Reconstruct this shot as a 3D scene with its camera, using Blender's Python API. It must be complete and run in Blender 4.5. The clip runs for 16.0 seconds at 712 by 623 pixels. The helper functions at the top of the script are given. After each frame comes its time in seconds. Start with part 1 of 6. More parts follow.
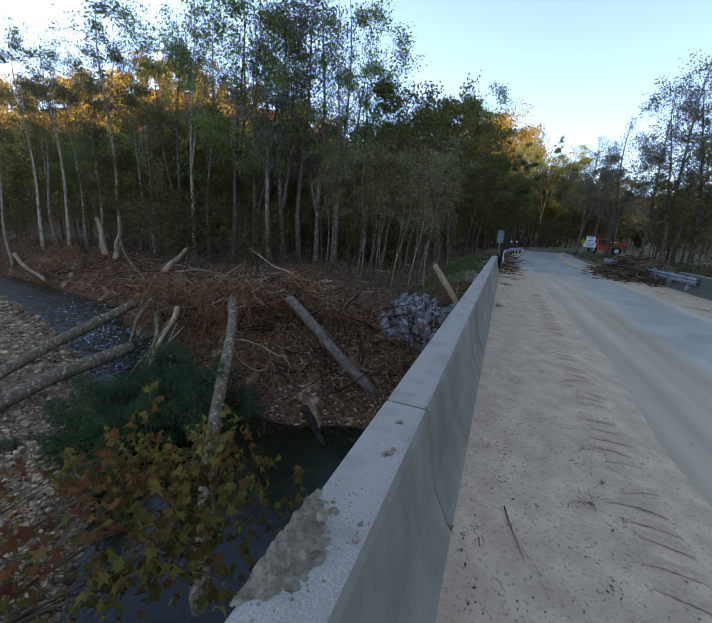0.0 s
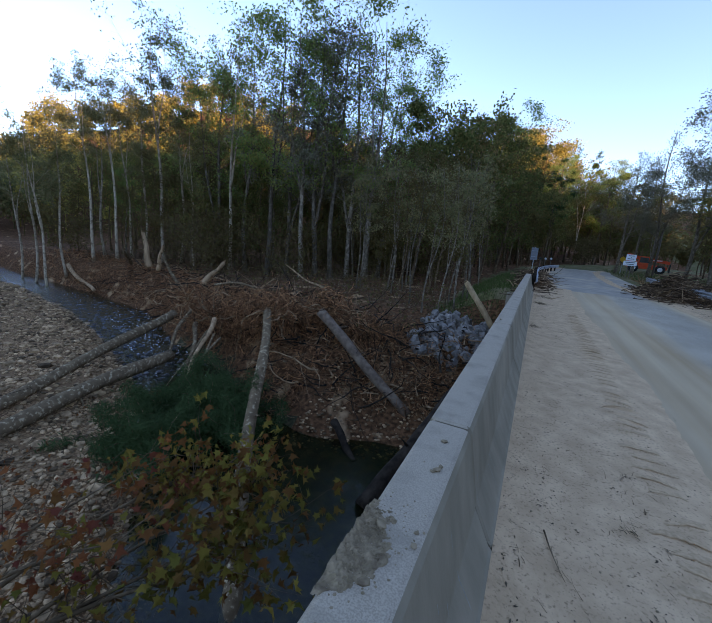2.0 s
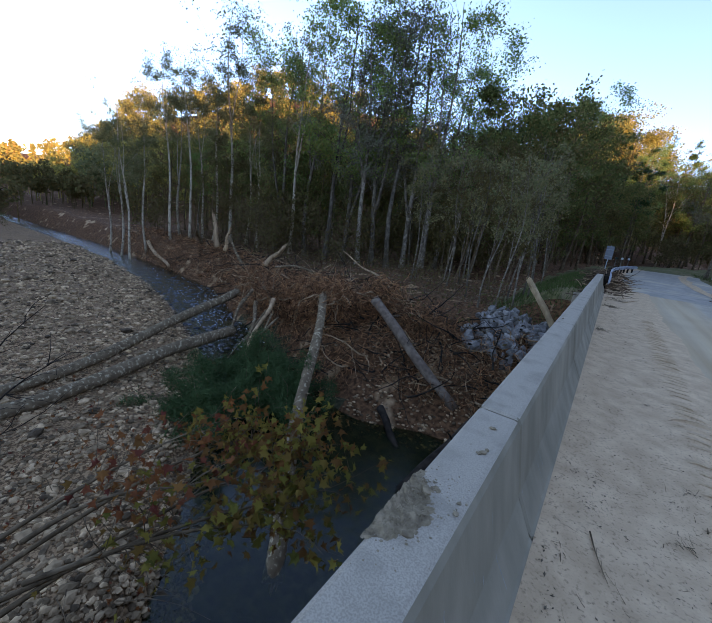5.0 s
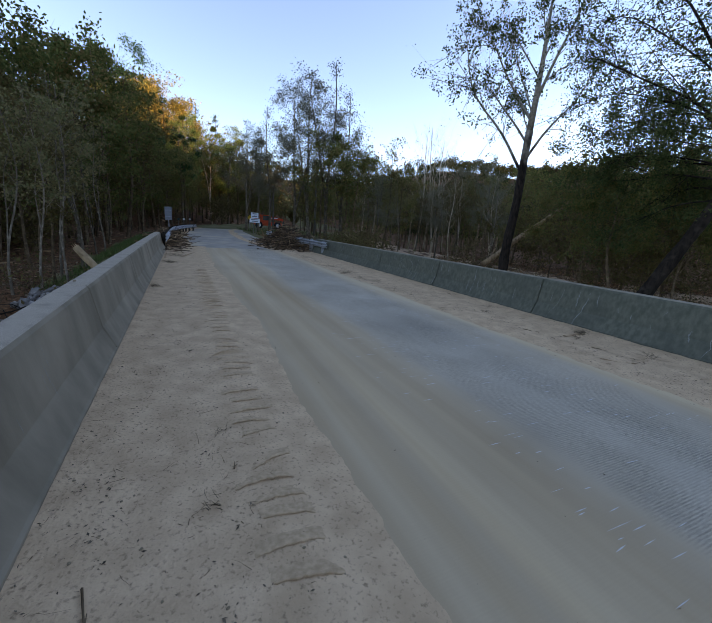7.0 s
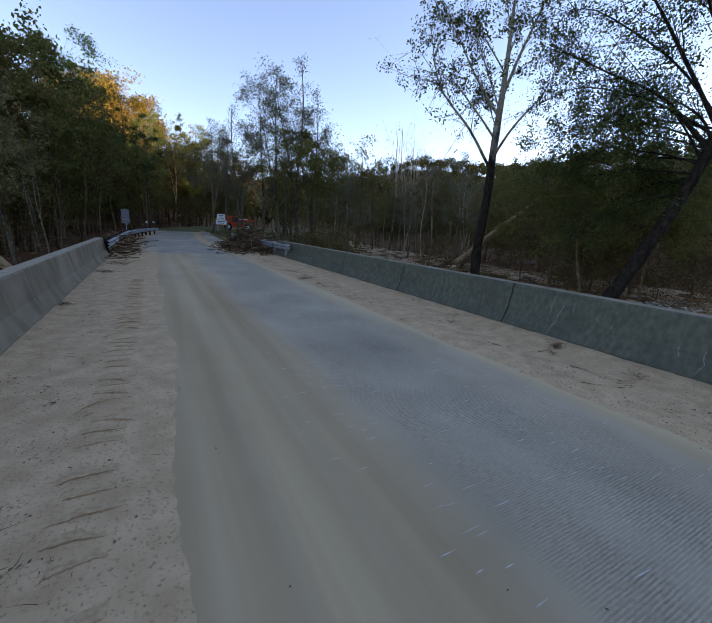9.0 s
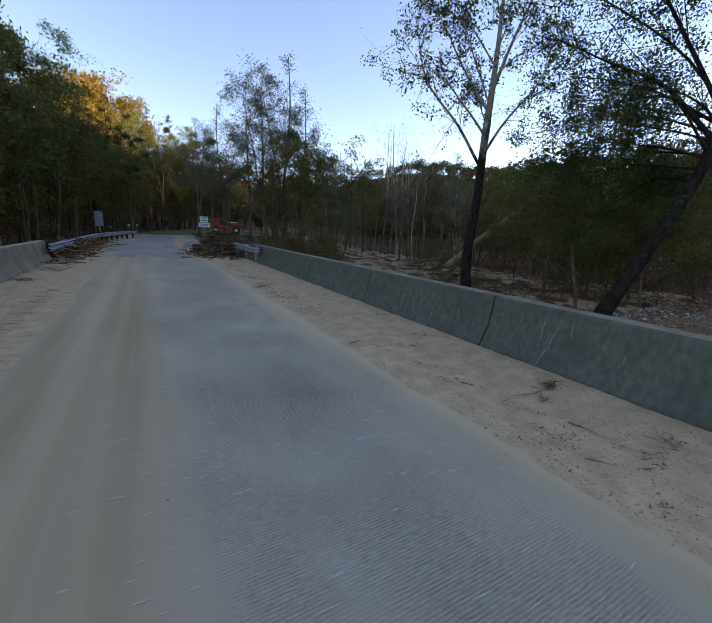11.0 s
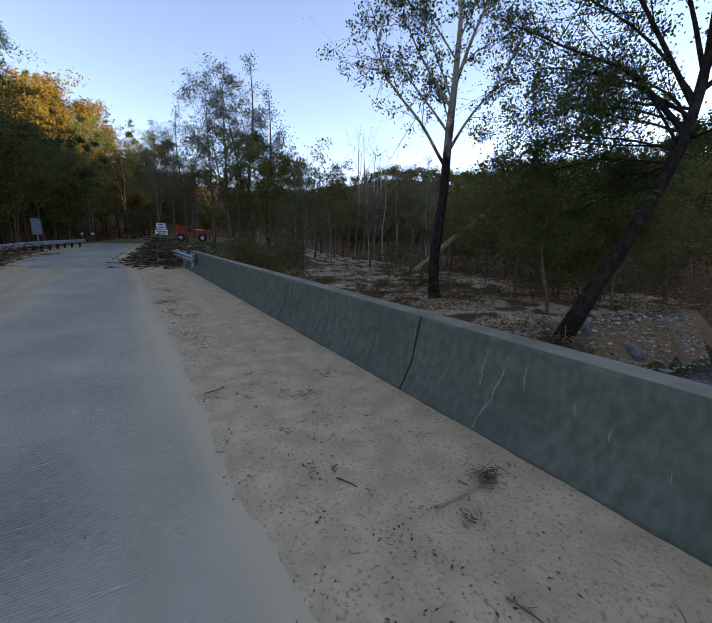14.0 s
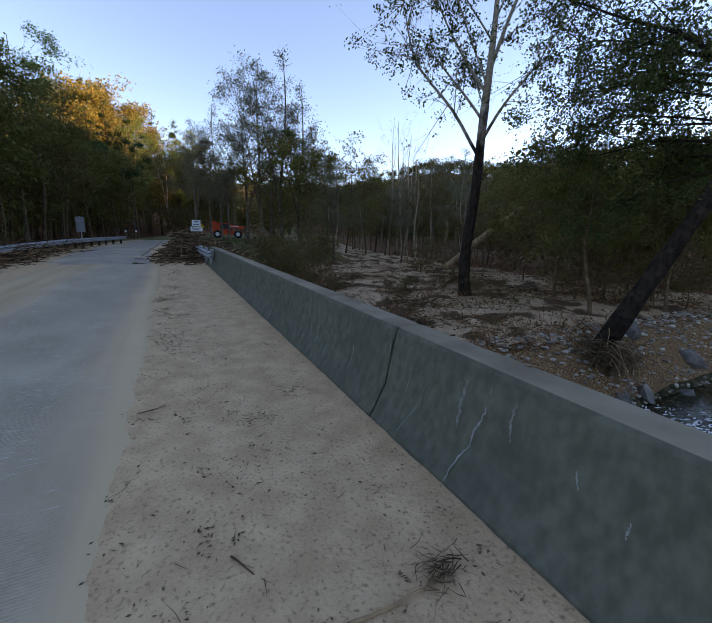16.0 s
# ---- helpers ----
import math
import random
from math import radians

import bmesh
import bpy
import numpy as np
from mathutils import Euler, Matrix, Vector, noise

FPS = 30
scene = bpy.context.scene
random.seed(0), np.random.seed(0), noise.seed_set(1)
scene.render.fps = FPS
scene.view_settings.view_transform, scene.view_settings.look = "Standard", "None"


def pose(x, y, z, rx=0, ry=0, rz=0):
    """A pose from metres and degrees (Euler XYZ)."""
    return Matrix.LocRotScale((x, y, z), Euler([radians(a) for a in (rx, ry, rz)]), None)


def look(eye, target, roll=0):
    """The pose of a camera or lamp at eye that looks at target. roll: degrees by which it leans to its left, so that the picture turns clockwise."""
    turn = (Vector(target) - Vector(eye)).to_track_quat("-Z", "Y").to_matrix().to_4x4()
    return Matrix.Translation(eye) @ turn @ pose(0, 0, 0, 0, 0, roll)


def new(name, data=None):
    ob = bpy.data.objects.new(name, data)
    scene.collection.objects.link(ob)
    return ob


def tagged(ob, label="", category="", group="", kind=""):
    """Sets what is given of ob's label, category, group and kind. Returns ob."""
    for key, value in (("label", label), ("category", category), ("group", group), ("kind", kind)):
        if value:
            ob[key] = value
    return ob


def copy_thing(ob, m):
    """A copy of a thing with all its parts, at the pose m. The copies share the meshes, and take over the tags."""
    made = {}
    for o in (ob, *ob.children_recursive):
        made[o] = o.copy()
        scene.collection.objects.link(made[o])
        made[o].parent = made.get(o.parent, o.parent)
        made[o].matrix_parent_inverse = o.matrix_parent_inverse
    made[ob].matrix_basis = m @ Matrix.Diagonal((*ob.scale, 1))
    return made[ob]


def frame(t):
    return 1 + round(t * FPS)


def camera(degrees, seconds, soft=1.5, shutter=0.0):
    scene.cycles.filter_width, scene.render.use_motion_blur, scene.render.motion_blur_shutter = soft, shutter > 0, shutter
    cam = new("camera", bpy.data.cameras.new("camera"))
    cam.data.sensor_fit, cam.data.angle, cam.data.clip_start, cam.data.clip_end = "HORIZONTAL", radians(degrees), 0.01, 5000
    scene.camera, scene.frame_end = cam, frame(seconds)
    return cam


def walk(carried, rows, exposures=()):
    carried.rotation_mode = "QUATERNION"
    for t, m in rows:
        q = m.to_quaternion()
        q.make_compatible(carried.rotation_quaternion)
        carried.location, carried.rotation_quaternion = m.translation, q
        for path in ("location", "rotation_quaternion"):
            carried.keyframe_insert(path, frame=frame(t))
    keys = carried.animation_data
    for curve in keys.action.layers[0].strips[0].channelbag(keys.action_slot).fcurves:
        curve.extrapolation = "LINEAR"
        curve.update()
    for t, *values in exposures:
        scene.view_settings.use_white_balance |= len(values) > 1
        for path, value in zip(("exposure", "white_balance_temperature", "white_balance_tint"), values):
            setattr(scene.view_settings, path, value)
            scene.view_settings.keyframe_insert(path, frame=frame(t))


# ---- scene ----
cam = camera(88, 16.0, soft=1.0)

# seconds, eye x y z, heading to the left of +y, pitch up, roll (degrees)
PATH = [
    (0.0, 0.035, -3.012, 1.820, 20.84, -13.18, 4.39),
    (0.5, -0.019, -3.107, 1.862, 22.08, -12.70, 4.33),
    (1.0, -0.035, -3.186, 1.886, 24.15, -12.12, 4.44),
    (1.5, -0.040, -3.198, 1.895, 24.50, -11.81, 4.80),
    (2.0, -0.030, -3.219, 1.908, 25.36, -11.38, 4.85),
    (2.5, -0.026, -3.286, 1.935, 28.49, -11.28, 5.05),
    (3.0, -0.064, -3.422, 1.951, 32.80, -11.68, 5.82),
    (3.2, -0.063, -3.476, 1.942, 35.33, -12.00, 6.30),
    (5.3, 0.038, -3.274, 1.863, 32.20, -14.46, 7.79),
    (5.5, 0.144, -3.038, 1.770, 27.58, -14.17, 7.99),
    (6.0, 0.453, -2.675, 1.679, 12.10, -13.11, 6.23),
    (6.5, 0.622, -2.699, 1.749, -8.34, -13.60, 4.05),
    (7.0, 0.755, -2.236, 1.642, -25.35, -12.96, 3.68),
    (7.5, 1.084, -2.058, 1.614, -26.93, -12.61, 2.79),
    (8.0, 1.278, -1.861, 1.653, -27.37, -12.70, 2.46),
    (8.5, 1.477, -1.620, 1.689, -27.99, -12.78, 2.26),
    (9.0, 1.687, -1.522, 1.717, -28.78, -12.86, 2.62),
    (9.2, 1.857, -1.445, 1.717, -28.81, -12.72, 2.89),
    (11.3, 3.460, -0.401, 1.640, -29.55, -12.16, 2.18),
    (11.5, 3.605, -0.313, 1.625, -29.68, -12.01, 1.65),
    (12.0, 3.941, -0.061, 1.632, -30.20, -11.79, 1.34),
    (12.5, 4.286, 0.081, 1.586, -30.37, -11.80, 1.42),
    (13.0, 4.566, 0.190, 1.584, -31.78, -11.48, 1.83),
    (13.5, 4.905, 0.308, 1.563, -32.36, -11.47, 1.53),
    (14.0, 5.180, 0.427, 1.581, -32.32, -11.31, 1.64),
    (14.5, 5.375, 0.501, 1.588, -29.18, -11.57, 1.26),
    (15.0, 5.556, 0.543, 1.600, -26.54, -11.67, 1.24),
    (15.5, 5.793, 0.652, 1.583, -26.55, -12.03, 1.32),
    (16.0, 6.099, 0.720, 1.566, -26.71, -12.11, 1.20),
]


def row(x, y, z, yaw, pitch, roll):
    a, b = radians(yaw), radians(pitch)
    ahead = Vector((-math.sin(a) * math.cos(b), math.cos(a) * math.cos(b), math.sin(b)))
    return look((x, y, z), Vector((x, y, z)) + ahead, roll)


walk(cam, [(t, row(*p)) for t, *p in PATH], [(0.0, 2.64, 8600, 28), (3.0, 2.44, 8150, 27), (5.3, 2.72, 8350, 28), (6.4, 2.52, 8800, 29), (7.2, 2.2, 9350, 30), (9.0, 2.1, 9350, 30), (16.0, 2.12, 9450, 30)])

# ---- light: clear sky in the evening, a low sun behind the eastern ridge ----
SUN_AZ, SUN_EL = radians(14), radians(9.1)  # to the right of the bridge, slightly behind
to_sun = Vector((math.cos(SUN_EL) * math.cos(SUN_AZ), -math.cos(SUN_EL) * math.sin(SUN_AZ), math.sin(SUN_EL)))
world = bpy.data.worlds.new("evening_sky")
scene.world = world
world.use_nodes = True
wn = world.node_tree.nodes
sky = wn.new("ShaderNodeTexSky")
sky.sky_type, sky.sun_disc = "NISHITA", False
sky.sun_elevation, sky.sun_rotation = SUN_EL, math.atan2(to_sun.x, to_sun.y)
sky.altitude, sky.air_density, sky.dust_density, sky.ozone_density = 2000, 0.95, 0.0, 3.0
wn["Background"].inputs["Strength"].default_value = 0.15
world.node_tree.links.new(sky.outputs["Color"], wn["Background"].inputs["Color"])
sun = new("sun", bpy.data.lights.new("sun", "SUN"))
sun.data.energy, sun.data.angle, sun.data.color = 2.3, radians(0.5), (1.0, 0.78, 0.5)
sun.matrix_world = look(to_sun * 300, (0, 0, 0))


# ---- materials ----
def ramp_mix(nt, fac, a, b):
    m = nt.nodes.new("ShaderNodeMix")
    m.data_type = "RGBA"
    m.inputs["A"].default_value, m.inputs["B"].default_value = (*a, 1), (*b, 1)
    nt.links.new(fac, m.inputs["Factor"])
    return m


def noise_fac(nt, vec, scale, detail=6.0, lo=0.35, hi=0.65, stretch=None):
    if stretch:
        mp = nt.nodes.new("ShaderNodeMapping")
        mp.inputs["Scale"].default_value = stretch
        nt.links.new(vec, mp.inputs["Vector"])
        vec = mp.outputs["Vector"]
    n = nt.nodes.new("ShaderNodeTexNoise")
    n.inputs["Scale"].default_value, n.inputs["Detail"].default_value = scale, detail
    nt.links.new(vec, n.inputs["Vector"])
    r = nt.nodes.new("ShaderNodeMapRange")
    r.inputs["From Min"].default_value, r.inputs["From Max"].default_value = lo, hi
    nt.links.new(n.outputs["Fac"], r.inputs["Value"])
    return r.outputs["Result"]


def surface(name, a, b, scale, c=None, scale2=None, rough=0.85, bump=0.3, bump_scale=None, metal=0.0, stretch=None,
            vary=0.0, space="Object", cut=(0.5, 0.7), island=False, spec=0.1, hard=(0.35, 0.65)):
    """A matt surface of two blended colours, with a third one in patches, and fine relief."""
    m = bpy.data.materials.new(name)
    m.use_nodes = True
    nt = m.node_tree
    bsdf = nt.nodes["Principled BSDF"]
    if space == "World":
        vec = nt.nodes.new("ShaderNodeNewGeometry").outputs["Position"]
    else:
        vec = nt.nodes.new("ShaderNodeTexCoord").outputs["Object"]
    col = ramp_mix(nt, noise_fac(nt, vec, scale, 6.0, *hard, stretch=stretch), a, b).outputs["Result"]
    if c:
        over = nt.nodes.new("ShaderNodeMix")
        over.data_type = "RGBA"
        nt.links.new(col, over.inputs["A"])
        over.inputs["B"].default_value = (*c, 1)
        nt.links.new(noise_fac(nt, vec, scale2 or scale * 0.2, 4, *cut), over.inputs["Factor"])
        col = over.outputs["Result"]
    if vary:
        src = nt.nodes.new("ShaderNodeNewGeometry").outputs["Random Per Island"] if island else nt.nodes.new("ShaderNodeObjectInfo").outputs["Random"]
        mr = nt.nodes.new("ShaderNodeMapRange")
        mr.inputs["To Min"].default_value, mr.inputs["To Max"].default_value = 1 - vary, 1 + vary
        nt.links.new(src, mr.inputs["Value"])
        mul = nt.nodes.new("ShaderNodeMix")
        mul.data_type, mul.blend_type = "RGBA", "MULTIPLY"
        mul.inputs["Factor"].default_value = 1
        nt.links.new(col, mul.inputs["A"])
        nt.links.new(mr.outputs["Result"], mul.inputs["B"])
        col = mul.outputs["Result"]
    nt.links.new(col, bsdf.inputs["Base Color"])
    bsdf.inputs["Roughness"].default_value, bsdf.inputs["Metallic"].default_value = rough, metal
    bsdf.inputs["Specular IOR Level"].default_value = spec
    if bump:
        bn = nt.nodes.new("ShaderNodeTexNoise")
        bn.inputs["Scale"].default_value, bn.inputs["Detail"].default_value = bump_scale or scale * 3, 8
        if stretch:
            mp = nt.nodes.new("ShaderNodeMapping")
            mp.inputs["Scale"].default_value = stretch
            nt.links.new(vec, mp.inputs["Vector"])
            nt.links.new(mp.outputs["Vector"], bn.inputs["Vector"])
        else:
            nt.links.new(vec, bn.inputs["Vector"])
        bp = nt.nodes.new("ShaderNodeBump")
        bp.inputs["Strength"].default_value, bp.inputs["Distance"].default_value = bump, 0.35 / (bump_scale or scale * 3)
        nt.links.new(bn.outputs["Fac"], bp.inputs["Height"])
        nt.links.new(bp.outputs["Normal"], bsdf.inputs["Normal"])
    return m


def foliage(name, *colours, through_light=0.35):
    """Leaves: each takes one of the colours, and lets some light through."""
    m = bpy.data.materials.new(name)
    m.use_nodes = True
    nt = m.node_tree
    nt.nodes.remove(nt.nodes["Principled BSDF"])
    rnd = nt.nodes.new("ShaderNodeNewGeometry").outputs["Random Per Island"]
    obj = nt.nodes.new("ShaderNodeObjectInfo").outputs["Random"]
    add = nt.nodes.new("ShaderNodeMath")
    add.operation = "MULTIPLY_ADD"
    nt.links.new(obj, add.inputs[0])
    add.inputs[1].default_value = 0.35
    sc = nt.nodes.new("ShaderNodeMath")
    sc.operation = "MULTIPLY"
    nt.links.new(rnd, sc.inputs[0])
    sc.inputs[1].default_value = 0.65
    nt.links.new(sc.outputs[0], add.inputs[2])
    ramp = nt.nodes.new("ShaderNodeValToRGB")
    els = ramp.color_ramp.elements
    while len(els) < len(colours):
        els.new(0.5)
    for k, c in enumerate(colours):
        els[k].position, els[k].color = k / max(1, len(colours) - 1), (*c, 1)
    nt.links.new(add.outputs[0], ramp.inputs["Fac"])
    dif, tra, mix = nt.nodes.new("ShaderNodeBsdfDiffuse"), nt.nodes.new("ShaderNodeBsdfTranslucent"), nt.nodes.new("ShaderNodeMixShader")
    nt.links.new(ramp.outputs["Color"], dif.inputs["Color"])
    nt.links.new(ramp.outputs["Color"], tra.inputs["Color"])
    mix.inputs["Fac"].default_value = through_light
    nt.links.new(dif.outputs[0], mix.inputs[1])
    nt.links.new(tra.outputs[0], mix.inputs[2])
    nt.links.new(mix.outputs[0], nt.nodes["Material Output"].inputs["Surface"])
    return m


# CONCRETE_FACE is CONCRETE darkened: the weaker skylight on upright faces, put into colour
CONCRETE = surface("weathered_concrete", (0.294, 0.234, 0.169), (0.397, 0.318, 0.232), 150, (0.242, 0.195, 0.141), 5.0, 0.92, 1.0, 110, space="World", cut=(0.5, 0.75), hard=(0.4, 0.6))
CONCRETE_FACE = surface("skylight_step_concrete", (0.182, 0.145, 0.0967), (0.259, 0.21, 0.144), 3.2, (0.314, 0.25, 0.172), 1.1, 0.85, 0.35, 70, space="World", stretch=(1, 1, 0.3), cut=(0.5, 0.75))
# right barrier: greenish grey, darker than the left one
CONCRETE_DARK = surface("greenish_dark_concrete", (0.0832, 0.086, 0.0614), (0.13, 0.128, 0.0922), 14, (0.0728, 0.074, 0.0557), 1.6, 0.9, 0.4, 60, space="World", stretch=(1, 1, 0.6), cut=(0.45, 0.85))
CHALK = surface("lime_streak", (0.27, 0.275, 0.255), (0.17, 0.175, 0.16), 25, rough=0.9, bump=0.2)
CHALK_FAINT = surface("faint_lime_stain", (0.15, 0.155, 0.135), (0.2, 0.205, 0.18), 18, rough=0.9, bump=0.2)
SAND = surface("dry_silt", (0.473, 0.302, 0.172), (0.605, 0.395, 0.233), 4, (0.292, 0.187, 0.108), 42, 0.96, 1.0, 40, space="World", cut=(0.55, 0.72))
ASPHALT = surface("grey_asphalt", (0.26, 0.223, 0.177), (0.363, 0.31, 0.244), 1.2, (0.519, 0.394, 0.256), 0.35, 0.85, 0.4, 120, space="World")
GRAVEL = surface("river_gravel", (0.117, 0.0599, 0.0286), (0.357, 0.2, 0.101), 16, (0.18, 0.0983, 0.0494), 0.5, 0.95, 1.0, 20, space="World", hard=(0.44, 0.57))
LITTER = surface("leaf_litter", (0.0511, 0.0225, 0.0106), (0.196, 0.0869, 0.0397), 7, (0.433, 0.252, 0.131), 0.9, 1.0, 1.0, 10, space="World", cut=(0.6, 0.7))
SILT = surface("flood_silt", (0.396, 0.248, 0.147), (0.575, 0.376, 0.23), 2, (0.119, 0.0631, 0.033), 0.6, 1.0, 1.0, 9, space="World", cut=(0.5, 0.58))
MUD = surface("dark_creek_bed", (0.0195, 0.0211, 0.0088), (0.0585, 0.0533, 0.0253), 5, (0.104, 0.0868, 0.0468), 3.0, 0.9, 0.6, 12, space="World")
GRASS_EARTH = surface("grassy_earth", (0.0798, 0.0793, 0.0297), (0.16, 0.134, 0.053), 3, (0.2, 0.146, 0.0848), 0.4, 1.0, 0.8, 30, space="World")
STONE = surface("river_stone", (0.198, 0.118, 0.0617), (0.434, 0.271, 0.147), 5, (0.126, 0.0725, 0.0372), 2, 0.8, 0.3, 30, vary=0.75, island=True)
SHORE_STONE = surface("shore_stone", (0.24, 0.20, 0.155), (0.46, 0.40, 0.32), 5, (0.15, 0.12, 0.09), 2, 0.8, 0.3, 30, vary=0.45, island=True)
BLUE_STONE = surface("riprap_stone", (0.147, 0.135, 0.12), (0.316, 0.277, 0.236), 3, (0.095, 0.0808, 0.0691), 1.4, 0.8, 0.5, 18, vary=0.25)
BARK = surface("grey_brown_bark", (0.0739, 0.0464, 0.0256), (0.159, 0.101, 0.0567), 8, (0.232, 0.155, 0.092), 3, 0.95, 0.8, 14, stretch=(1, 1, 0.25), vary=0.2)
PALE_BARK = surface("pale_bark", (0.292, 0.22, 0.144), (0.476, 0.37, 0.252), 6, (0.153, 0.107, 0.0653), 2.5, 0.9, 0.5, 14, stretch=(1, 1, 0.4), vary=0.2)
GREY_BARK = surface("grey_bark", (0.0893, 0.0672, 0.0456), (0.189, 0.146, 0.101), 7, (0.284, 0.226, 0.163), 3, 0.95, 0.7, 14, stretch=(1, 1, 0.3), vary=0.35)
DARK_BARK = surface("dark_wet_bark", (0.0139, 0.00938, 0.00649), (0.0359, 0.0248, 0.0173), 8, (0.0549, 0.0393, 0.0274), 3, 0.9, 0.8, 14, stretch=(1, 1, 0.25))
LICHEN_BARK = surface("lichen_spotted_bark", (0.117, 0.0742, 0.0416), (0.201, 0.132, 0.0756), 5, (0.387, 0.289, 0.178), 10, 0.95, 0.9, 26, cut=(0.56, 0.66))
DEADWOOD = surface("bleached_wood", (0.212, 0.125, 0.0672), (0.435, 0.272, 0.151), 6, rough=0.9, bump=0.5, bump_scale=20, stretch=(1, 1, 0.2), vary=0.3)
ROOT = surface("reddish_root", (0.132, 0.0525, 0.0227), (0.396, 0.179, 0.081), 5, rough=0.95, bump=0.4, vary=0.8, island=True)
STRAW = surface("dry_stalk", (0.234, 0.14, 0.0731), (0.409, 0.268, 0.156), 5, rough=0.95, bump=0.2, vary=0.5, island=True)
FLOOD_WOOD = surface("brown_flood_wood", (0.0595, 0.033, 0.0186), (0.147, 0.0891, 0.0515), 5, rough=0.95, bump=0.3, vary=0.5, island=True)
STEEL = surface("galvanised_steel", (0.32, 0.35, 0.37), (0.44, 0.47, 0.49), 3, (0.25, 0.24, 0.22), 2, 0.5, 0.1, 40, metal=0.6)

LEAF_DARK = foliage("dark_green_leaves", (0.0716, 0.0877, 0.0294), (0.115, 0.136, 0.0401), (0.186, 0.16, 0.0509), (0.282, 0.17, 0.0674))
LEAF_GREEN = foliage("green_leaves", (0.0918, 0.162, 0.0449), (0.15, 0.236, 0.0633), (0.224, 0.276, 0.077), (0.293, 0.254, 0.0784))
LEAF_DEEP = foliage("deep_green_leaves", (0.04, 0.062, 0.022), (0.062, 0.09, 0.03), (0.095, 0.105, 0.036), (0.15, 0.12, 0.045))
LEAF_OLIVE = foliage("olive_leaves", (0.0997, 0.114, 0.045), (0.166, 0.16, 0.0663), (0.225, 0.182, 0.0875), (0.316, 0.244, 0.0927))
LEAF_BROWN = foliage("brown_leaves", (0.0865, 0.0571, 0.0276), (0.138, 0.092, 0.0386), (0.121, 0.108, 0.0386), (0.216, 0.13, 0.0441))
LEAF_GOLD = foliage("golden_leaves", (0.314, 0.228, 0.054), (0.427, 0.32, 0.075), (0.228, 0.213, 0.075), (0.361, 0.194, 0.054))
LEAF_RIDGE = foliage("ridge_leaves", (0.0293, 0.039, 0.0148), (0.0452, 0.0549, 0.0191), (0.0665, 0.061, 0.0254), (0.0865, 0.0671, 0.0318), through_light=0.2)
LEAF_MAPLE = foliage("maple_leaves", (0.0972, 0.0975, 0.0239), (0.169, 0.136, 0.0287), (0.233, 0.16, 0.0334), (0.156, 0.0686, 0.0228), (0.221, 0.08, 0.0248), (0.13, 0.0365, 0.0228))
LEAF_RUST = foliage("rusty_leaves", (0.2, 0.0732, 0.0331), (0.283, 0.0952, 0.0305), (0.166, 0.041, 0.028), (0.333, 0.146, 0.0382))
NEEDLE = foliage("pine_needles", (0.034, 0.0636, 0.0241), (0.0528, 0.0898, 0.0339), (0.0763, 0.112, 0.0415), through_light=0.15)
SIDE_GREY = foliage("grey_green_leaves", (0.128, 0.129, 0.0762), (0.179, 0.164, 0.102), (0.217, 0.176, 0.112))


# one bark that is dark and rough below and peels to pale wood higher up
SYCAMORE_BARK = surface("peeling_bark", (0.0139, 0.00938, 0.00649), (0.045, 0.031, 0.022), 8, rough=0.9, bump=0.7, bump_scale=14, space="World", stretch=(1, 1, 0.3))
nt = SYCAMORE_BARK.node_tree
bs = nt.nodes["Principled BSDF"]
pos = nt.nodes.new("ShaderNodeNewGeometry").outputs["Position"]
sep = nt.nodes.new("ShaderNodeSeparateXYZ")
nt.links.new(pos, sep.inputs[0])
edge = nt.nodes.new("ShaderNodeMath")
edge.operation = "MULTIPLY_ADD"
nt.links.new(noise_fac(nt, pos, 1.4, 5, 0.2, 0.8, (1, 1, 0.5)), edge.inputs[0])
edge.inputs[1].default_value = 5.0
nt.links.new(sep.outputs["Z"], edge.inputs[2])
peel = nt.nodes.new("ShaderNodeMapRange")
peel.inputs["From Min"].default_value, peel.inputs["From Max"].default_value = 9.2, 11.0
nt.links.new(edge.outputs[0], peel.inputs["Value"])
blend = nt.nodes.new("ShaderNodeMix")
blend.data_type = "RGBA"
nt.links.new(peel.outputs["Result"], blend.inputs["Factor"])
nt.links.new(bs.inputs["Base Color"].links[0].from_socket, blend.inputs["A"])
nt.links.new(ramp_mix(nt, noise_fac(nt, pos, 5, 5), (0.24, 0.19, 0.14), (0.40, 0.335, 0.255)).outputs["Result"], blend.inputs["B"])
nt.links.new(blend.outputs["Result"], bs.inputs["Base Color"])


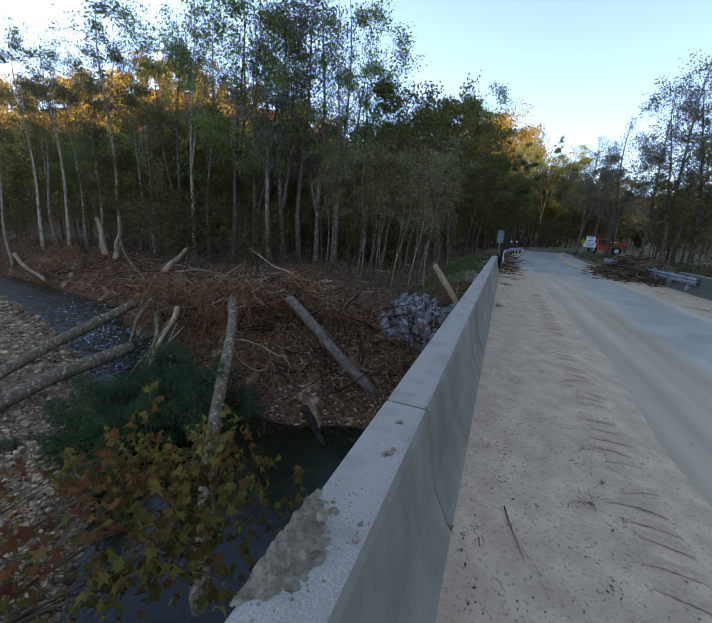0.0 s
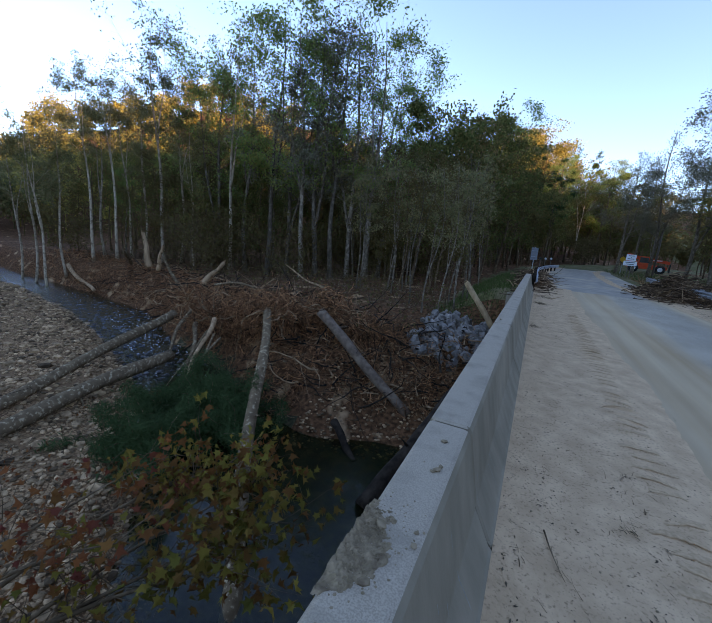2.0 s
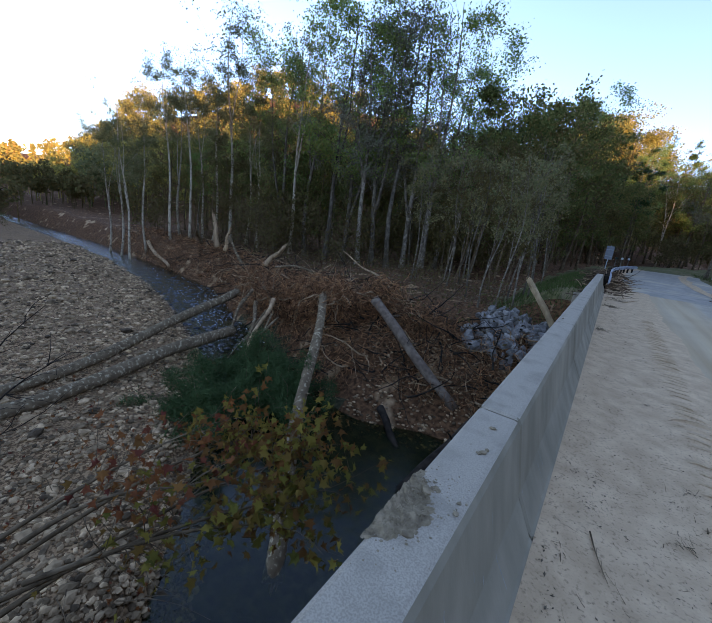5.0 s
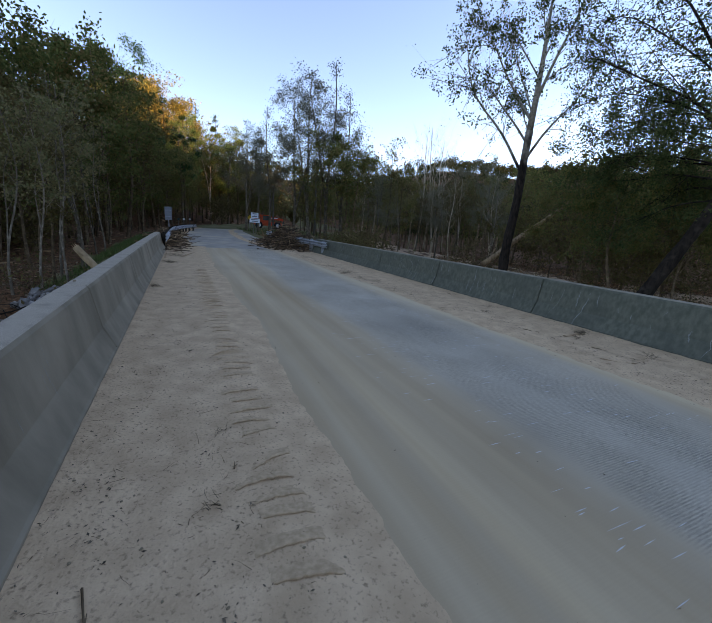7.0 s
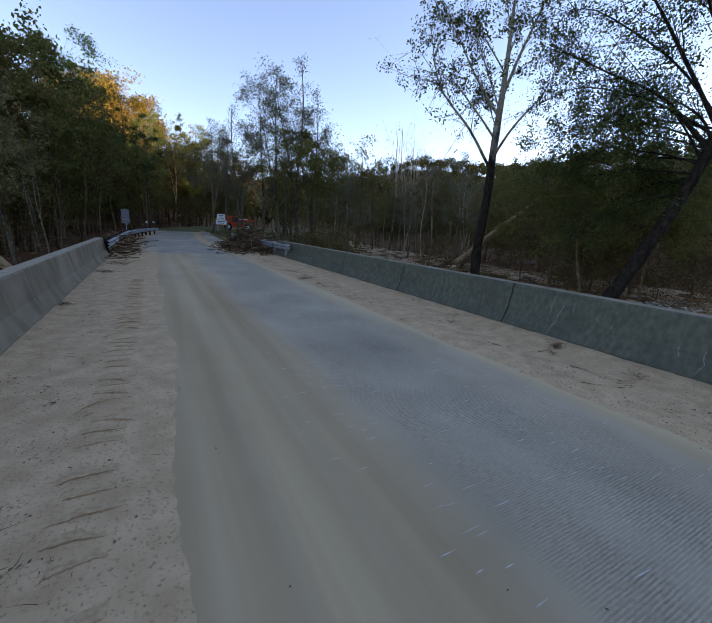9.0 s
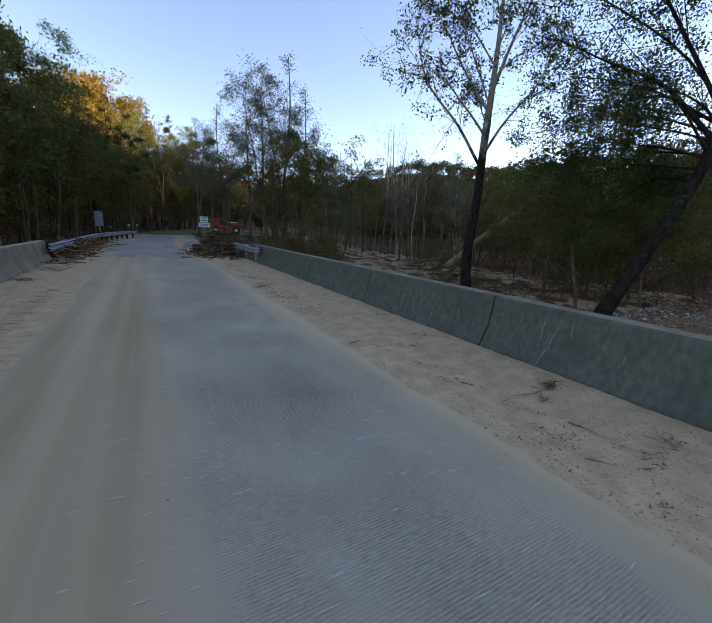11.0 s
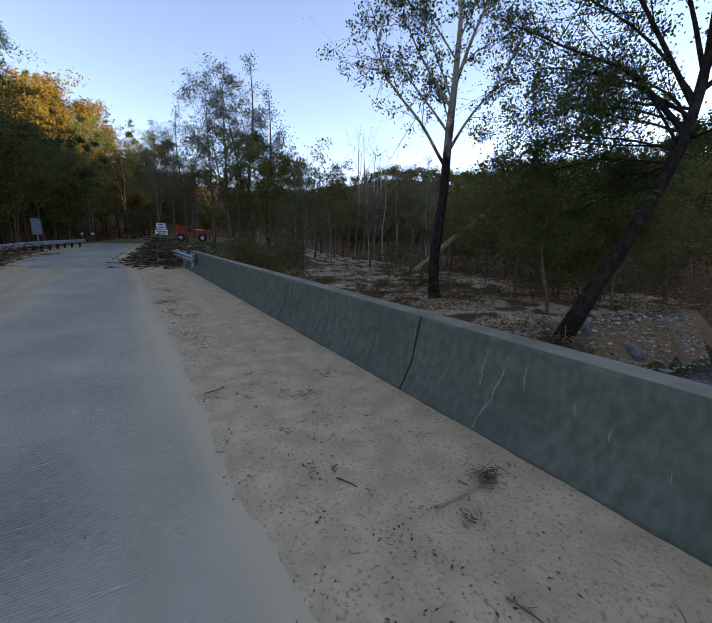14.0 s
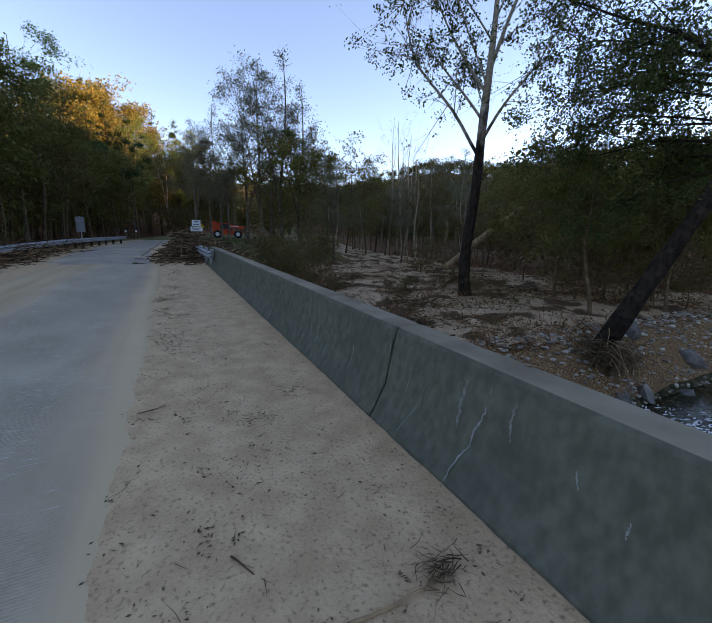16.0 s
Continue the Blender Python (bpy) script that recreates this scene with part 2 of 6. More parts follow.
# ---- mesh helpers ----
class Build:
    """Collects vertices and faces of one mesh."""

    def __init__(self):
        self.v, self.f, self.n = [], [], 0

    def add(self, verts, faces):
        self.v.append(np.asarray(verts, float))
        self.f.extend([tuple(int(i) + self.n for i in f) for f in faces])
        self.n += len(verts)
        return self

    def tube(self, pts, radii, sides=6, cap=True):
        pts, radii = np.asarray(pts, float), np.asarray(radii, float)
        d = np.gradient(pts, axis=0)
        d /= np.linalg.norm(d, axis=1)[:, None] + 1e-9
        up = np.where(np.abs(d[:, 2:3]) > 0.9, np.array([[1.0, 0, 0]]), np.array([[0, 0, 1.0]]))
        a = np.cross(d, up)
        a /= np.linalg.norm(a, axis=1)[:, None] + 1e-9
        b = np.cross(d, a)
        th = np.arange(sides) * 2 * math.pi / sides
        ring = pts[:, None] + radii[:, None, None] * (np.cos(th)[None, :, None] * a[:, None] + np.sin(th)[None, :, None] * b[:, None])
        n = len(pts)
        faces = [(i * sides + j, i * sides + (j + 1) % sides, (i + 1) * sides + (j + 1) % sides, (i + 1) * sides + j) for i in range(n - 1) for j in range(sides)]
        if cap:
            faces += [tuple(range(sides))[::-1], tuple((n - 1) * sides + j for j in range(sides))]
        return self.add(ring.reshape(-1, 3), faces)

    def box(self, x0, y0, z0, x1, y1, z1):
        v = [(x, y, z) for z in (z0, z1) for y in (y0, y1) for x in (x0, x1)]
        return self.add(v, [(0, 2, 3, 1), (4, 5, 7, 6), (0, 1, 5, 4), (2, 6, 7, 3), (0, 4, 6, 2), (1, 3, 7, 5)])

    def cards(self, centres, sizes, rng, flat=0.0, aspect=0.55, lie=0.0):
        """Small leaf-shaped quads, turned at random."""
        c = np.asarray(centres, float)
        n = len(c)
        if not n:
            return self
        d = rng.normal(size=(n, 3)) * np.array([1, 1, 1 - lie])
        d /= np.linalg.norm(d, axis=1)[:, None]
        e = rng.normal(size=(n, 3)) * np.array([1, 1, 1 - flat])
        e -= (e * d).sum(1)[:, None] * d
        e /= np.linalg.norm(e, axis=1)[:, None] + 1e-9
        s = np.asarray(sizes, float).reshape(-1, 1)
        q = np.stack([c - d * s * 0.5, c + e * s * 0.5 * aspect - d * s * 0.08, c + d * s * 0.5, c - e * s * 0.5 * aspect - d * s * 0.08], 1)
        k = np.arange(n)[:, None] * 4 + np.arange(4)[None]
        self.v.append(q.reshape(-1, 3))
        self.f.extend(map(tuple, (k + self.n).tolist()))
        self.n += 4 * n
        return self

    def mesh(self, name, mat, smooth=True):
        me = bpy.data.meshes.new(name)
        me.from_pydata(np.concatenate(self.v).tolist() if self.v else [], [], self.f)
        me.materials.append(mat)
        if smooth:
            me.shade_smooth()
        return me


def part(name, b, mat, parent, label="", smooth=True):
    ob = new(name, b.mesh(name, mat, smooth) if isinstance(b, Build) else b)
    ob.parent = parent
    if label:
        ob["label"] = label
    return ob


def thing(name, label, category, group="", kind="", m=None):
    ob = tagged(new(name), label, category, group, kind)
    if m is not None:
        ob.matrix_basis = m
    return ob


def solid(name, b, mat, label, category, group="", kind="", smooth=True):
    return tagged(new(name, b.mesh(name, mat, smooth)), label, category, group, kind)


def sstep(a, b, x):
    t = np.clip((np.asarray(x, float) - a) / (b - a), 0, 1)
    return t * t * (3 - 2 * t)


def hills_noise(x, y, scale, seed=0.0):
    """A smooth noise from a few sines, about -1 to 1."""
    x, y = np.asarray(x, float) / scale + seed, np.asarray(y, float) / scale - 1.7 * seed
    return (np.sin(x * 1.3 + 1.9 * np.sin(y * 0.7)) + np.sin(y * 1.7 + 1.3 * np.sin(x * 1.1 + 2)) + 0.6 * np.sin(2.9 * x + 2.3 * y + 1) + 0.4 * np.sin(5.3 * y - 4.1 * x)) / 3.0


# ---- the ground ----
ROAD_Y = [-60, -16, 0, 20, 30, 40, 52, 62, 72, 84, 100, 130]
ROAD_X = [3.75, 3.75, 3.75, 3.6, 3.2, 3.6, 4.6, 6.6, 10.5, 18.0, 32.0, 62.0]
WATER_Z = -4.6


def road_x(y):
    return np.interp(y, ROAD_Y, ROAD_X)


def bank_y(x):
    """The foot of the north bank."""
    return np.interp(x, [-80, -50, -37, -24.6, -17, -12, -9, -6, -3, 0, 8, 14, 20, 26, 40, 80], [15.5, 15.2, 14.7, 13.6, 10.0, 8.4, 7.0, 6.0, 6.8, 8.0, 8.5, 8.2, 7.3, 7.0, 6, 0])


def bar_y(x):
    """The edge of the gravel bar south of the creek."""
    return np.interp(x, [-80, -48, -37, -27.7, -20, -14, -12, -8.5, -7, -5, -2, 2, 10, 18, 24, 40, 80], [13.4, 12.8, 12.0, 10.3, 8.0, 5.8, 4.4, 2.2, 0.9, -0.9, -4.4, -5.5, -5, -1.0, 0.0, -4, -12])


def height(x, y):
    x, y = np.asarray(x, float), np.asarray(y, float)
    rough = 0.18 * hills_noise(x, y, 1.7) + 0.09 * hills_noise(x, y, 0.63, 3)
    n = y - bank_y(x) + 0.5 * hills_noise(x, y, 2.1, 5)
    top = np.interp(x, [-60, -22, -14, -6, 4, 12, 30], [-2.3, -2.2, -1.7, -1.7, -2.0, -2.3, -2.3]) + 0.22 * hills_noise(x, y, 7, 1) + rough
    reach = np.interp(x, [-12, -8, -5, 0, 12, 16, 26], [2.4, 4.0, 8.0, 9.0, 4.5, 2.4, 2.4])
    h = -5.3 + (top + 5.3) * sstep(-0.25, 1, n / reach) ** 0.8
    s = bar_y(x) - y
    bar = -4.26 + 0.3 * rough + 0.08 * hills_noise(x, y, 5, 2) + 0.5 * sstep(12, 45, s)
    h = np.where(n < -0.5, -5.3 + (bar + 5.3) * sstep(-1.6, 1.0, s), h)
    # roadway banks at both ends of the bridge
    d = np.abs(x - road_x(y))
    e = (1 - sstep(4.9, 8.6, d)) * np.maximum(sstep(15.5, 18.0, y), sstep(-14, -17, y))
    h = h + (-0.10 - h) * e
    flat = (1 - sstep(9, 30, np.abs(x - road_x(y) - 9))) * sstep(34, 56, y)
    h = h + (-0.15 - h) * np.where(h < -0.15, flat, 0)
    # hills round the valley
    open_west = sstep(0.24, 0.5, y / np.maximum(-x, 1.0))
    u = -0.75 * x + 0.66 * y
    h = h + (35 + 18 * sstep(0.45, 0.95, y / np.maximum(-x, 1.0)) * sstep(2.6, 1.5, y / np.maximum(-x, 1.0))) * open_west * (1 - 0.6 * sstep(2.4, 7, y / np.maximum(-x, 1.0))) * sstep(70, 190, u + 9 * hills_noise(x, y, 60, 4)) + 20 * (1 - open_west) * sstep(170, 330, -x)
    w = 0.95 * x - 0.2 * y
    # ridge with its unseen southern part raised 30 m, added to shade the bridge
    h = h + (44 + 30 * sstep(30, -10, y)) * sstep(72, 205, w + 8 * hills_noise(x, y, 70, 6))
    h = h + 34 * sstep(170, 420, y + 8 * hills_noise(x, y, 50, 8)) + 12 * np.exp(-(((x + 22) / 36) ** 2 + ((y - 128) / 34) ** 2))
    return h + 30 * sstep(60, 300, -y)


def spread(lo, hi, step, out, grow=1.22):
    """Grid lines, even from lo to hi and then wider and wider to a distance of out."""
    mid, a, b, d = list(np.arange(lo, hi + step / 2, step)), [], [], step
    while lo - sum(a) > -out:
        d *= grow
        a.append(d)
        b.append(d)
    left = lo - np.cumsum(a)
    right = hi + np.cumsum(b)
    return np.concatenate([left[::-1], mid, right])


gx, gy = spread(-48, 48, 0.45, 1400), spread(-14, 48, 0.45, 1400)
GX, GY = np.meshgrid(gx, gy)
GZ = height(GX, GY)
nx, ny = len(gx), len(gy)
g = bpy.data.meshes.new("ground")
idx = np.arange(nx * ny).reshape(ny, nx)
quads = np.stack([idx[:-1, :-1], idx[:-1, 1:], idx[1:, 1:], idx[1:, :-1]], -1).reshape(-1, 4)
g.from_pydata(np.stack([GX, GY, GZ], -1).reshape(-1, 3).tolist(), [], quads.tolist())
for mt in (LITTER, GRAVEL, SILT, GRASS_EARTH, MUD):
    g.materials.append(mt)
cx, cy = GX[:-1, :-1].ravel() + 0.2, GY[:-1, :-1].ravel() + 0.2
wob = 0.7 * hills_noise(cx, cy, 1.3, 7)
nb = cy - bank_y(cx) + wob
kind = np.zeros(len(quads), int)
kind[nb < np.where(cx < 1, -0.6, 0.4)] = 1
kind[(cx > 7) & (cx < 40 + wob) & (nb > 2.6) & (cy < 75)] = 2
kind[(np.abs(cx - road_x(cy) - wob) < 8.5) & (cy > 17)] = 3
kind[(cx - road_x(cy) > 3) & (cx - road_x(cy) < 22) & (cy > 40 + wob) & (cy < 75)] = 3
kind[(cx > 12) & (cx < 36) & (nb < 2.4)] = 1
kind[(GZ[:-1, :-1].ravel() < WATER_Z - 0.1) & (cx > -17)] = 4
g.polygons.foreach_set("material_index", kind.tolist())
g.shade_smooth()
tagged(new("ground", g), "uneven valley ground of gravel, flood silt and leaf litter", "ground", kind="structure")

# water, with ripples
m = bpy.data.materials.new("creek_water")
m.use_nodes = True
nt = m.node_tree
bs = nt.nodes["Principled BSDF"]
bs.inputs["Base Color"].default_value = (0.16, 0.2, 0.1, 1)
bs.inputs["Roughness"].default_value, bs.inputs["IOR"].default_value = 0.06, 1.33
bs.inputs["Transmission Weight"].default_value = 0.95
geo = nt.nodes.new("ShaderNodeNewGeometry")
wv = nt.nodes.new("ShaderNodeTexNoise")
wv.inputs["Scale"].default_value, wv.inputs["Detail"].default_value = 3.5, 5
nt.links.new(geo.outputs["Position"], wv.inputs["Vector"])
bp = nt.nodes.new("ShaderNodeBump")
bp.inputs["Distance"].default_value = 0.09
px = nt.nodes.new("ShaderNodeSeparateXYZ")
nt.links.new(geo.outputs["Position"], px.inputs[0])
calm = nt.nodes.new("ShaderNodeMapRange")
calm.inputs["From Min"].default_value, calm.inputs["From Max"].default_value = -16, -11
calm.inputs["To Min"].default_value, calm.inputs["To Max"].default_value = 0.8, 0.15
nt.links.new(px.outputs["X"], calm.inputs["Value"])
nt.links.new(calm.outputs["Result"], bp.inputs["Strength"])
nt.links.new(wv.outputs["Fac"], bp.inputs["Height"])
nt.links.new(bp.outputs["Normal"], bs.inputs["Normal"])
WATER = m
wx, wy = np.arange(-90, 60.1, 0.5), np.arange(-24, 40.1, 0.5)
WX, WY = np.meshgrid(wx, wy)
riffle = sstep(-13, -19, WX) * sstep(-42, -30, WX)
WZ = WATER_Z + riffle * (0.02 * hills_noise(WX, WY, 0.9, 1) + 0.012 * hills_noise(WX, WY, 0.4, 2)) + 0.10 * sstep(-14, -45, WX)
wi = np.arange(WX.size).reshape(WX.shape)
b = Build().add(np.stack([WX, WY, WZ], -1).reshape(-1, 3), np.stack([wi[:-1, :-1], wi[:-1, 1:], wi[1:, 1:], wi[1:, :-1]], -1).reshape(-1, 4).tolist())
solid("water", b, WATER, "shallow clear creek water with a riffle over stones", "water", kind="structure")

# ---- the bridge ----
DECK_W, Y0, Y1 = 7.5, -16.0, 18.2
b = Build().box(-0.5, Y0, -0.75, DECK_W + 0.65, Y1, -0.006)
solid("bridge_deck", b, CONCRETE, "concrete bridge deck slab", "bridge", kind="structure", smooth=False)
for yy in (Y0 - 1.4, Y1):
    b = Build().box(-0.9, yy, -6.0, DECK_W + 1.05, yy + 1.4, -0.72)
    solid("abutment", b, CONCRETE, "concrete bridge abutment wall", "abutment", kind="structure", smooth=False)
for xx in (0.6, 2.8, 5.0, 7.0):
    b = Build().box(xx - 0.25, Y0, -1.55, xx + 0.25, Y1, -0.75)
    solid("bridge_girder", b, CONCRETE, "concrete girder under the bridge deck", "girder", kind="structure", smooth=False)

# grooved wearing surface with dust in streaks along the wheel tracks
m = surface("grooved_deck", (0.356, 0.295, 0.214), (0.441, 0.366, 0.269), 1.0, (0.299, 0.25, 0.184), 0.5, 0.8, 0.0, space="World")
nt = m.node_tree
bs = nt.nodes["Principled BSDF"]
pos = nt.nodes.new("ShaderNodeNewGeometry").outputs["Position"]
sep = nt.nodes.new("ShaderNodeSeparateXYZ")
nt.links.new(pos, sep.inputs[0])
wob = noise_fac(nt, pos, 1.0, 5, 0.0, 1.0, (1.2, 0.12, 1))
shift = nt.nodes.new("ShaderNodeMath")
shift.operation = "MULTIPLY_ADD"
nt.links.new(wob, shift.inputs[0])
shift.inputs[1].default_value = 1.3
nt.links.new(sep.outputs["X"], shift.inputs[2])
curve = nt.nodes.new("ShaderNodeValToRGB")
els = curve.color_ramp.elements
stops = [(0.0, 1.0), (0.17, 1.0), (0.205, 0.82), (0.235, 0.95), (0.27, 0.78), (0.30, 0.95), (0.365, 0.9), (0.40, 0.7), (0.435, 0.16), (0.50, 0.03), (0.60, 0.02), (0.64, 0.22), (0.665, 0.5), (0.70, 0.95), (0.73, 1.0), (1.0, 1.0)]
while len(els) < len(stops):
    els.new(0.5)
for e, (p, v) in zip(els, stops):
    e.position, e.color = p, (v, v, v, 1)
scl = nt.nodes.new("ShaderNodeMath")
scl.operation = "MULTIPLY_ADD"
nt.links.new(shift.outputs[0], scl.inputs[0])
scl.inputs[1].default_value, scl.inputs[2].default_value = 1 / 8.0, -0.081
nt.links.new(scl.outputs[0], curve.inputs["Fac"])
grain = noise_fac(nt, pos, 1.5, 4, 0.3, 0.7, (1.6, 0.07, 1))
amount = nt.nodes.new("ShaderNodeMath")
amount.operation = "MULTIPLY"
nt.links.new(curve.outputs["Color"], amount.inputs[0])
soft = nt.nodes.new("ShaderNodeMapRange")
soft.inputs["To Min"].default_value, soft.inputs["To Max"].default_value = 0.68, 1.0
nt.links.new(grain, soft.inputs["Value"])
nt.links.new(soft.outputs["Result"], amount.inputs[1])
old = bs.inputs["Base Color"].links[0].from_socket
mx = nt.nodes.new("ShaderNodeMix")
mx.data_type = "RGBA"
nt.links.new(amount.outputs[0], mx.inputs["Factor"])
nt.links.new(old, mx.inputs["A"])
tan = ramp_mix(nt, noise_fac(nt, pos, 1.0, 7, 0.36, 0.64, (1.5, 0.05, 1)), (0.36, 0.215, 0.098), (0.57, 0.40, 0.23))
nt.links.new(tan.outputs["Result"], mx.inputs["B"])
nt.links.new(mx.outputs["Result"], bs.inputs["Base Color"])
wave = nt.nodes.new("ShaderNodeTexWave")
wave.bands_direction = "Y"
wave.inputs["Scale"].default_value, wave.inputs["Distortion"].default_value, wave.inputs["Detail"].default_value, wave.inputs["Detail Scale"].default_value = 15, 3.0, 4, 5
nt.links.new(pos, wave.inputs["Vector"])
both = nt.nodes.new("ShaderNodeMix")
both.inputs["Factor"].default_value = 0.45
nt.links.new(wave.outputs["Fac"], both.inputs["A"])
nt.links.new(noise_fac(nt, pos, 1.0, 4, 0.36, 0.64, (14, 95, 1)), both.inputs["B"])
lines = both.outputs["Result"]
bp = nt.nodes.new("ShaderNodeBump")
bare = nt.nodes.new("ShaderNodeMapRange")
bare.inputs["From Max"].default_value = 0.5
bare.inputs["To Min"].default_value, bare.inputs["To Max"].default_value = 0.7, 0.03
patch = nt.nodes.new("ShaderNodeMath")
patch.operation = "ADD"
dull = nt.nodes.new("ShaderNodeMath")
dull.operation = "MULTIPLY"
dull.inputs[1].default_value = 0.26
nt.links.new(noise_fac(nt, pos, 1.3, 5, 0.42, 0.6, (1.6, 0.7, 1)), dull.inputs[0])
nt.links.new(dull.outputs[0], patch.inputs[0])
nt.links.new(amount.outputs[0], patch.inputs[1])
nt.links.new(patch.outputs[0], bare.inputs["Value"])
nt.links.new(bare.outputs["Result"], bp.inputs["Strength"])
bp.inputs["Distance"].default_value = 0.009
nt.links.new(lines, bp.inputs["Height"])
nt.links.new(bp.outputs["Normal"], bs.inputs["Normal"])
# the groove lines also darken and lighten the colour
groove_gain = nt.nodes.new("ShaderNodeMapRange")
groove_gain.inputs["To Min"].default_value, groove_gain.inputs["To Max"].default_value = 0.36, 1.42
nt.links.new(lines, groove_gain.inputs["Value"])
tone = nt.nodes.new("ShaderNodeMix")
tone.data_type, tone.blend_type = "RGBA", "MULTIPLY"
nt.links.new(bare.outputs["Result"], tone.inputs["Factor"])
nt.links.new(mx.outputs["Result"], tone.inputs["A"])
nt.links.new(groove_gain.outputs["Result"], tone.inputs["B"])
nt.links.new(tone.outputs["Result"], bs.inputs["Base Color"])
DECK = m
b = Build().add([(0, Y0, 0), (DECK_W, Y0, 0), (DECK_W, 19.9, 0), (0, 19.9, 0)], [(0, 1, 2, 3)])
solid("deck_surface", b, DECK, "grooved concrete bridge surface dusted with tan silt", "road surface", kind="structure")

# silt drifted along both barriers, pressed by tyres on the one side
def drift(x, y, side):
    fine = 0.006 * hills_noise(x, y, 0.21, 4) + 0.004 * hills_noise(x, y, 0.10, 9) + 0.003 * hills_noise(x, y, 0.055, 5)
    n = 0.010 * hills_noise(x, y, 0.55, 2)
    if side < 0:
        e = sstep(2.0, 1.35, x + 0.10 * hills_noise(x, y, 1.5, 6))
        z = 0.040 * e + 0.03 * sstep(0.5, 0.0, x) - 0.012 + (0.5 * n + fine) * e
        u = (x - 1.22) / 0.19
        band = np.exp(-u**4) * sstep(-1.4, 0.1, y) * (0.55 + 0.45 * np.tanh(2.5 * hills_noise(x * 0 + 1, y, 0.9, 3)))
        ph = y / 0.19 + 0.08 * u * u + 0.12 * hills_noise(x, y, 1.2, 3)
        saw = ph - np.floor(ph)
        lug = sstep(0.0, 0.09, saw) * sstep(1.0, 0.25, saw)
        return z + band * (0.026 * lug - 0.010)
    u = DECK_W - x
    e = sstep(2.15, 1.35, u + 0.10 * hills_noise(x, y, 2.2, 8))
    return 0.040 * e + 0.03 * sstep(0.6, 0.0, u) - 0.017 + (0.5 * n + 0.8 * fine) * e


for side, x0, x1, lab in ((-1, 0.0, 1.9, "tan silt with tyre tread marks along the barrier"), (1, 5.2, DECK_W, "tan silt with leaf scraps along the barrier")):
    sx, sy = np.arange(x0, x1 + 0.01, 0.028), np.concatenate([np.arange(-5.5, 9, 0.0135 if side < 0 else 0.026), np.arange(9.0, 20.6, 0.06)])
    SX, SY = np.meshgrid(sx, sy)
    SZ = drift(SX, SY, side)
    si = np.arange(SX.size).reshape(SX.shape)
    q = np.stack([si[:-1, :-1], si[:-1, 1:], si[1:, 1:], si[1:, :-1]], -1).reshape(-1, 4)
    keep = SZ.ravel()[q].max(1) > -0.002
    b = Build().add(np.stack([SX, SY, SZ], -1).reshape(-1, 3), q[keep].tolist())
    solid("silt_drift", b, SAND, lab, "silt", kind="structure")

# clods thrown up by the tyre lugs, in short curved ridges across the track
# darker than SAND: the shadow edges of the tread bars, put into their colour
SHADED_SILT = surface("shadow_toned_silt", (0.39, 0.249, 0.14), (0.53, 0.346, 0.2), 30, rough=0.97, bump=0.8, bump_scale=90, space="World")
CRUMB = surface("crumbled_silt", (0.196, 0.14, 0.0829), (0.281, 0.204, 0.126), 30, (0.128, 0.0896, 0.0555), 18, 0.97, 1.0, 120, space="World", cut=(0.52, 0.7))
r = np.random.default_rng(33)
b = Build()
for y in np.arange(-0.9, 10.5, 0.19):
    if r.uniform() < 0.12:
        continue
    u = np.linspace(-1, 1, 17)
    L = 0.18 * r.uniform(0.75, 1.1)
    px = 1.22 + r.normal() * 0.02 + L * u
    py = y + r.normal() * 0.015 - 0.014 * u * u + r.normal() * 0.02 * u + 0.004 * r.normal(size=17)
    hh = 0.012 * r.uniform(0.5, 1.15) * np.clip(1.02 - u**2, 0.02, 1) ** 0.6 * (1 + 0.15 * r.normal(size=17))
    z0 = drift(px, py, -1) - 0.004
    rows = [np.stack([px, py + 0.004, z0], -1), np.stack([px, py - 0.012, z0 + 0.75 * hh], -1), np.stack([px, py - 0.002, z0 + hh + 0.004], -1), np.stack([px, py + 0.045, z0 + 0.6 * hh], -1), np.stack([px, py + 0.085, z0], -1)]
    b.add(np.concatenate(rows), [(k * 17 + i, k * 17 + i + 1, k * 17 + 18 + i, k * 17 + 17 + i) for k in range(4) for i in range(16)])
solid("tread_clods", b, SHADED_SILT, "curved ridges of silt pressed up by tyre lugs", "tread marks", kind="stuff")

# pale scratches across the grooves
r = np.random.default_rng(31)
b = Build()
for k in range(700):
    y, L = r.uniform(-2.5, 17), r.uniform(0.05, 0.17) * (1.6 if r.uniform() < 0.1 else 1)
    x = (3.25 + 0.06 * y + r.normal() * 0.22, 4.95 + r.normal() * 0.26, r.uniform(2.9, 5.4))[k % 3]
    a, w = r.normal() * 0.05, r.uniform(0.0018, 0.0045)
    c, d = np.array([math.cos(a), math.sin(a)]) * L / 2, np.array([-math.sin(a), math.cos(a)]) * w
    v = [(x - c[0], y - c[1]), (x + d[0], y + d[1]), (x + c[0], y + c[1]), (x - d[0], y - d[1])]
    b.add([(px, py, 0.004) for px, py in v], [(3, 2, 1, 0)])
solid("scratches", b, surface("scraped_concrete", (0.6, 0.57, 0.52), (0.46, 0.44, 0.4), 20, rough=0.9, bump=0), "pale scratches across the grooved deck", "scratches", kind="stuff")

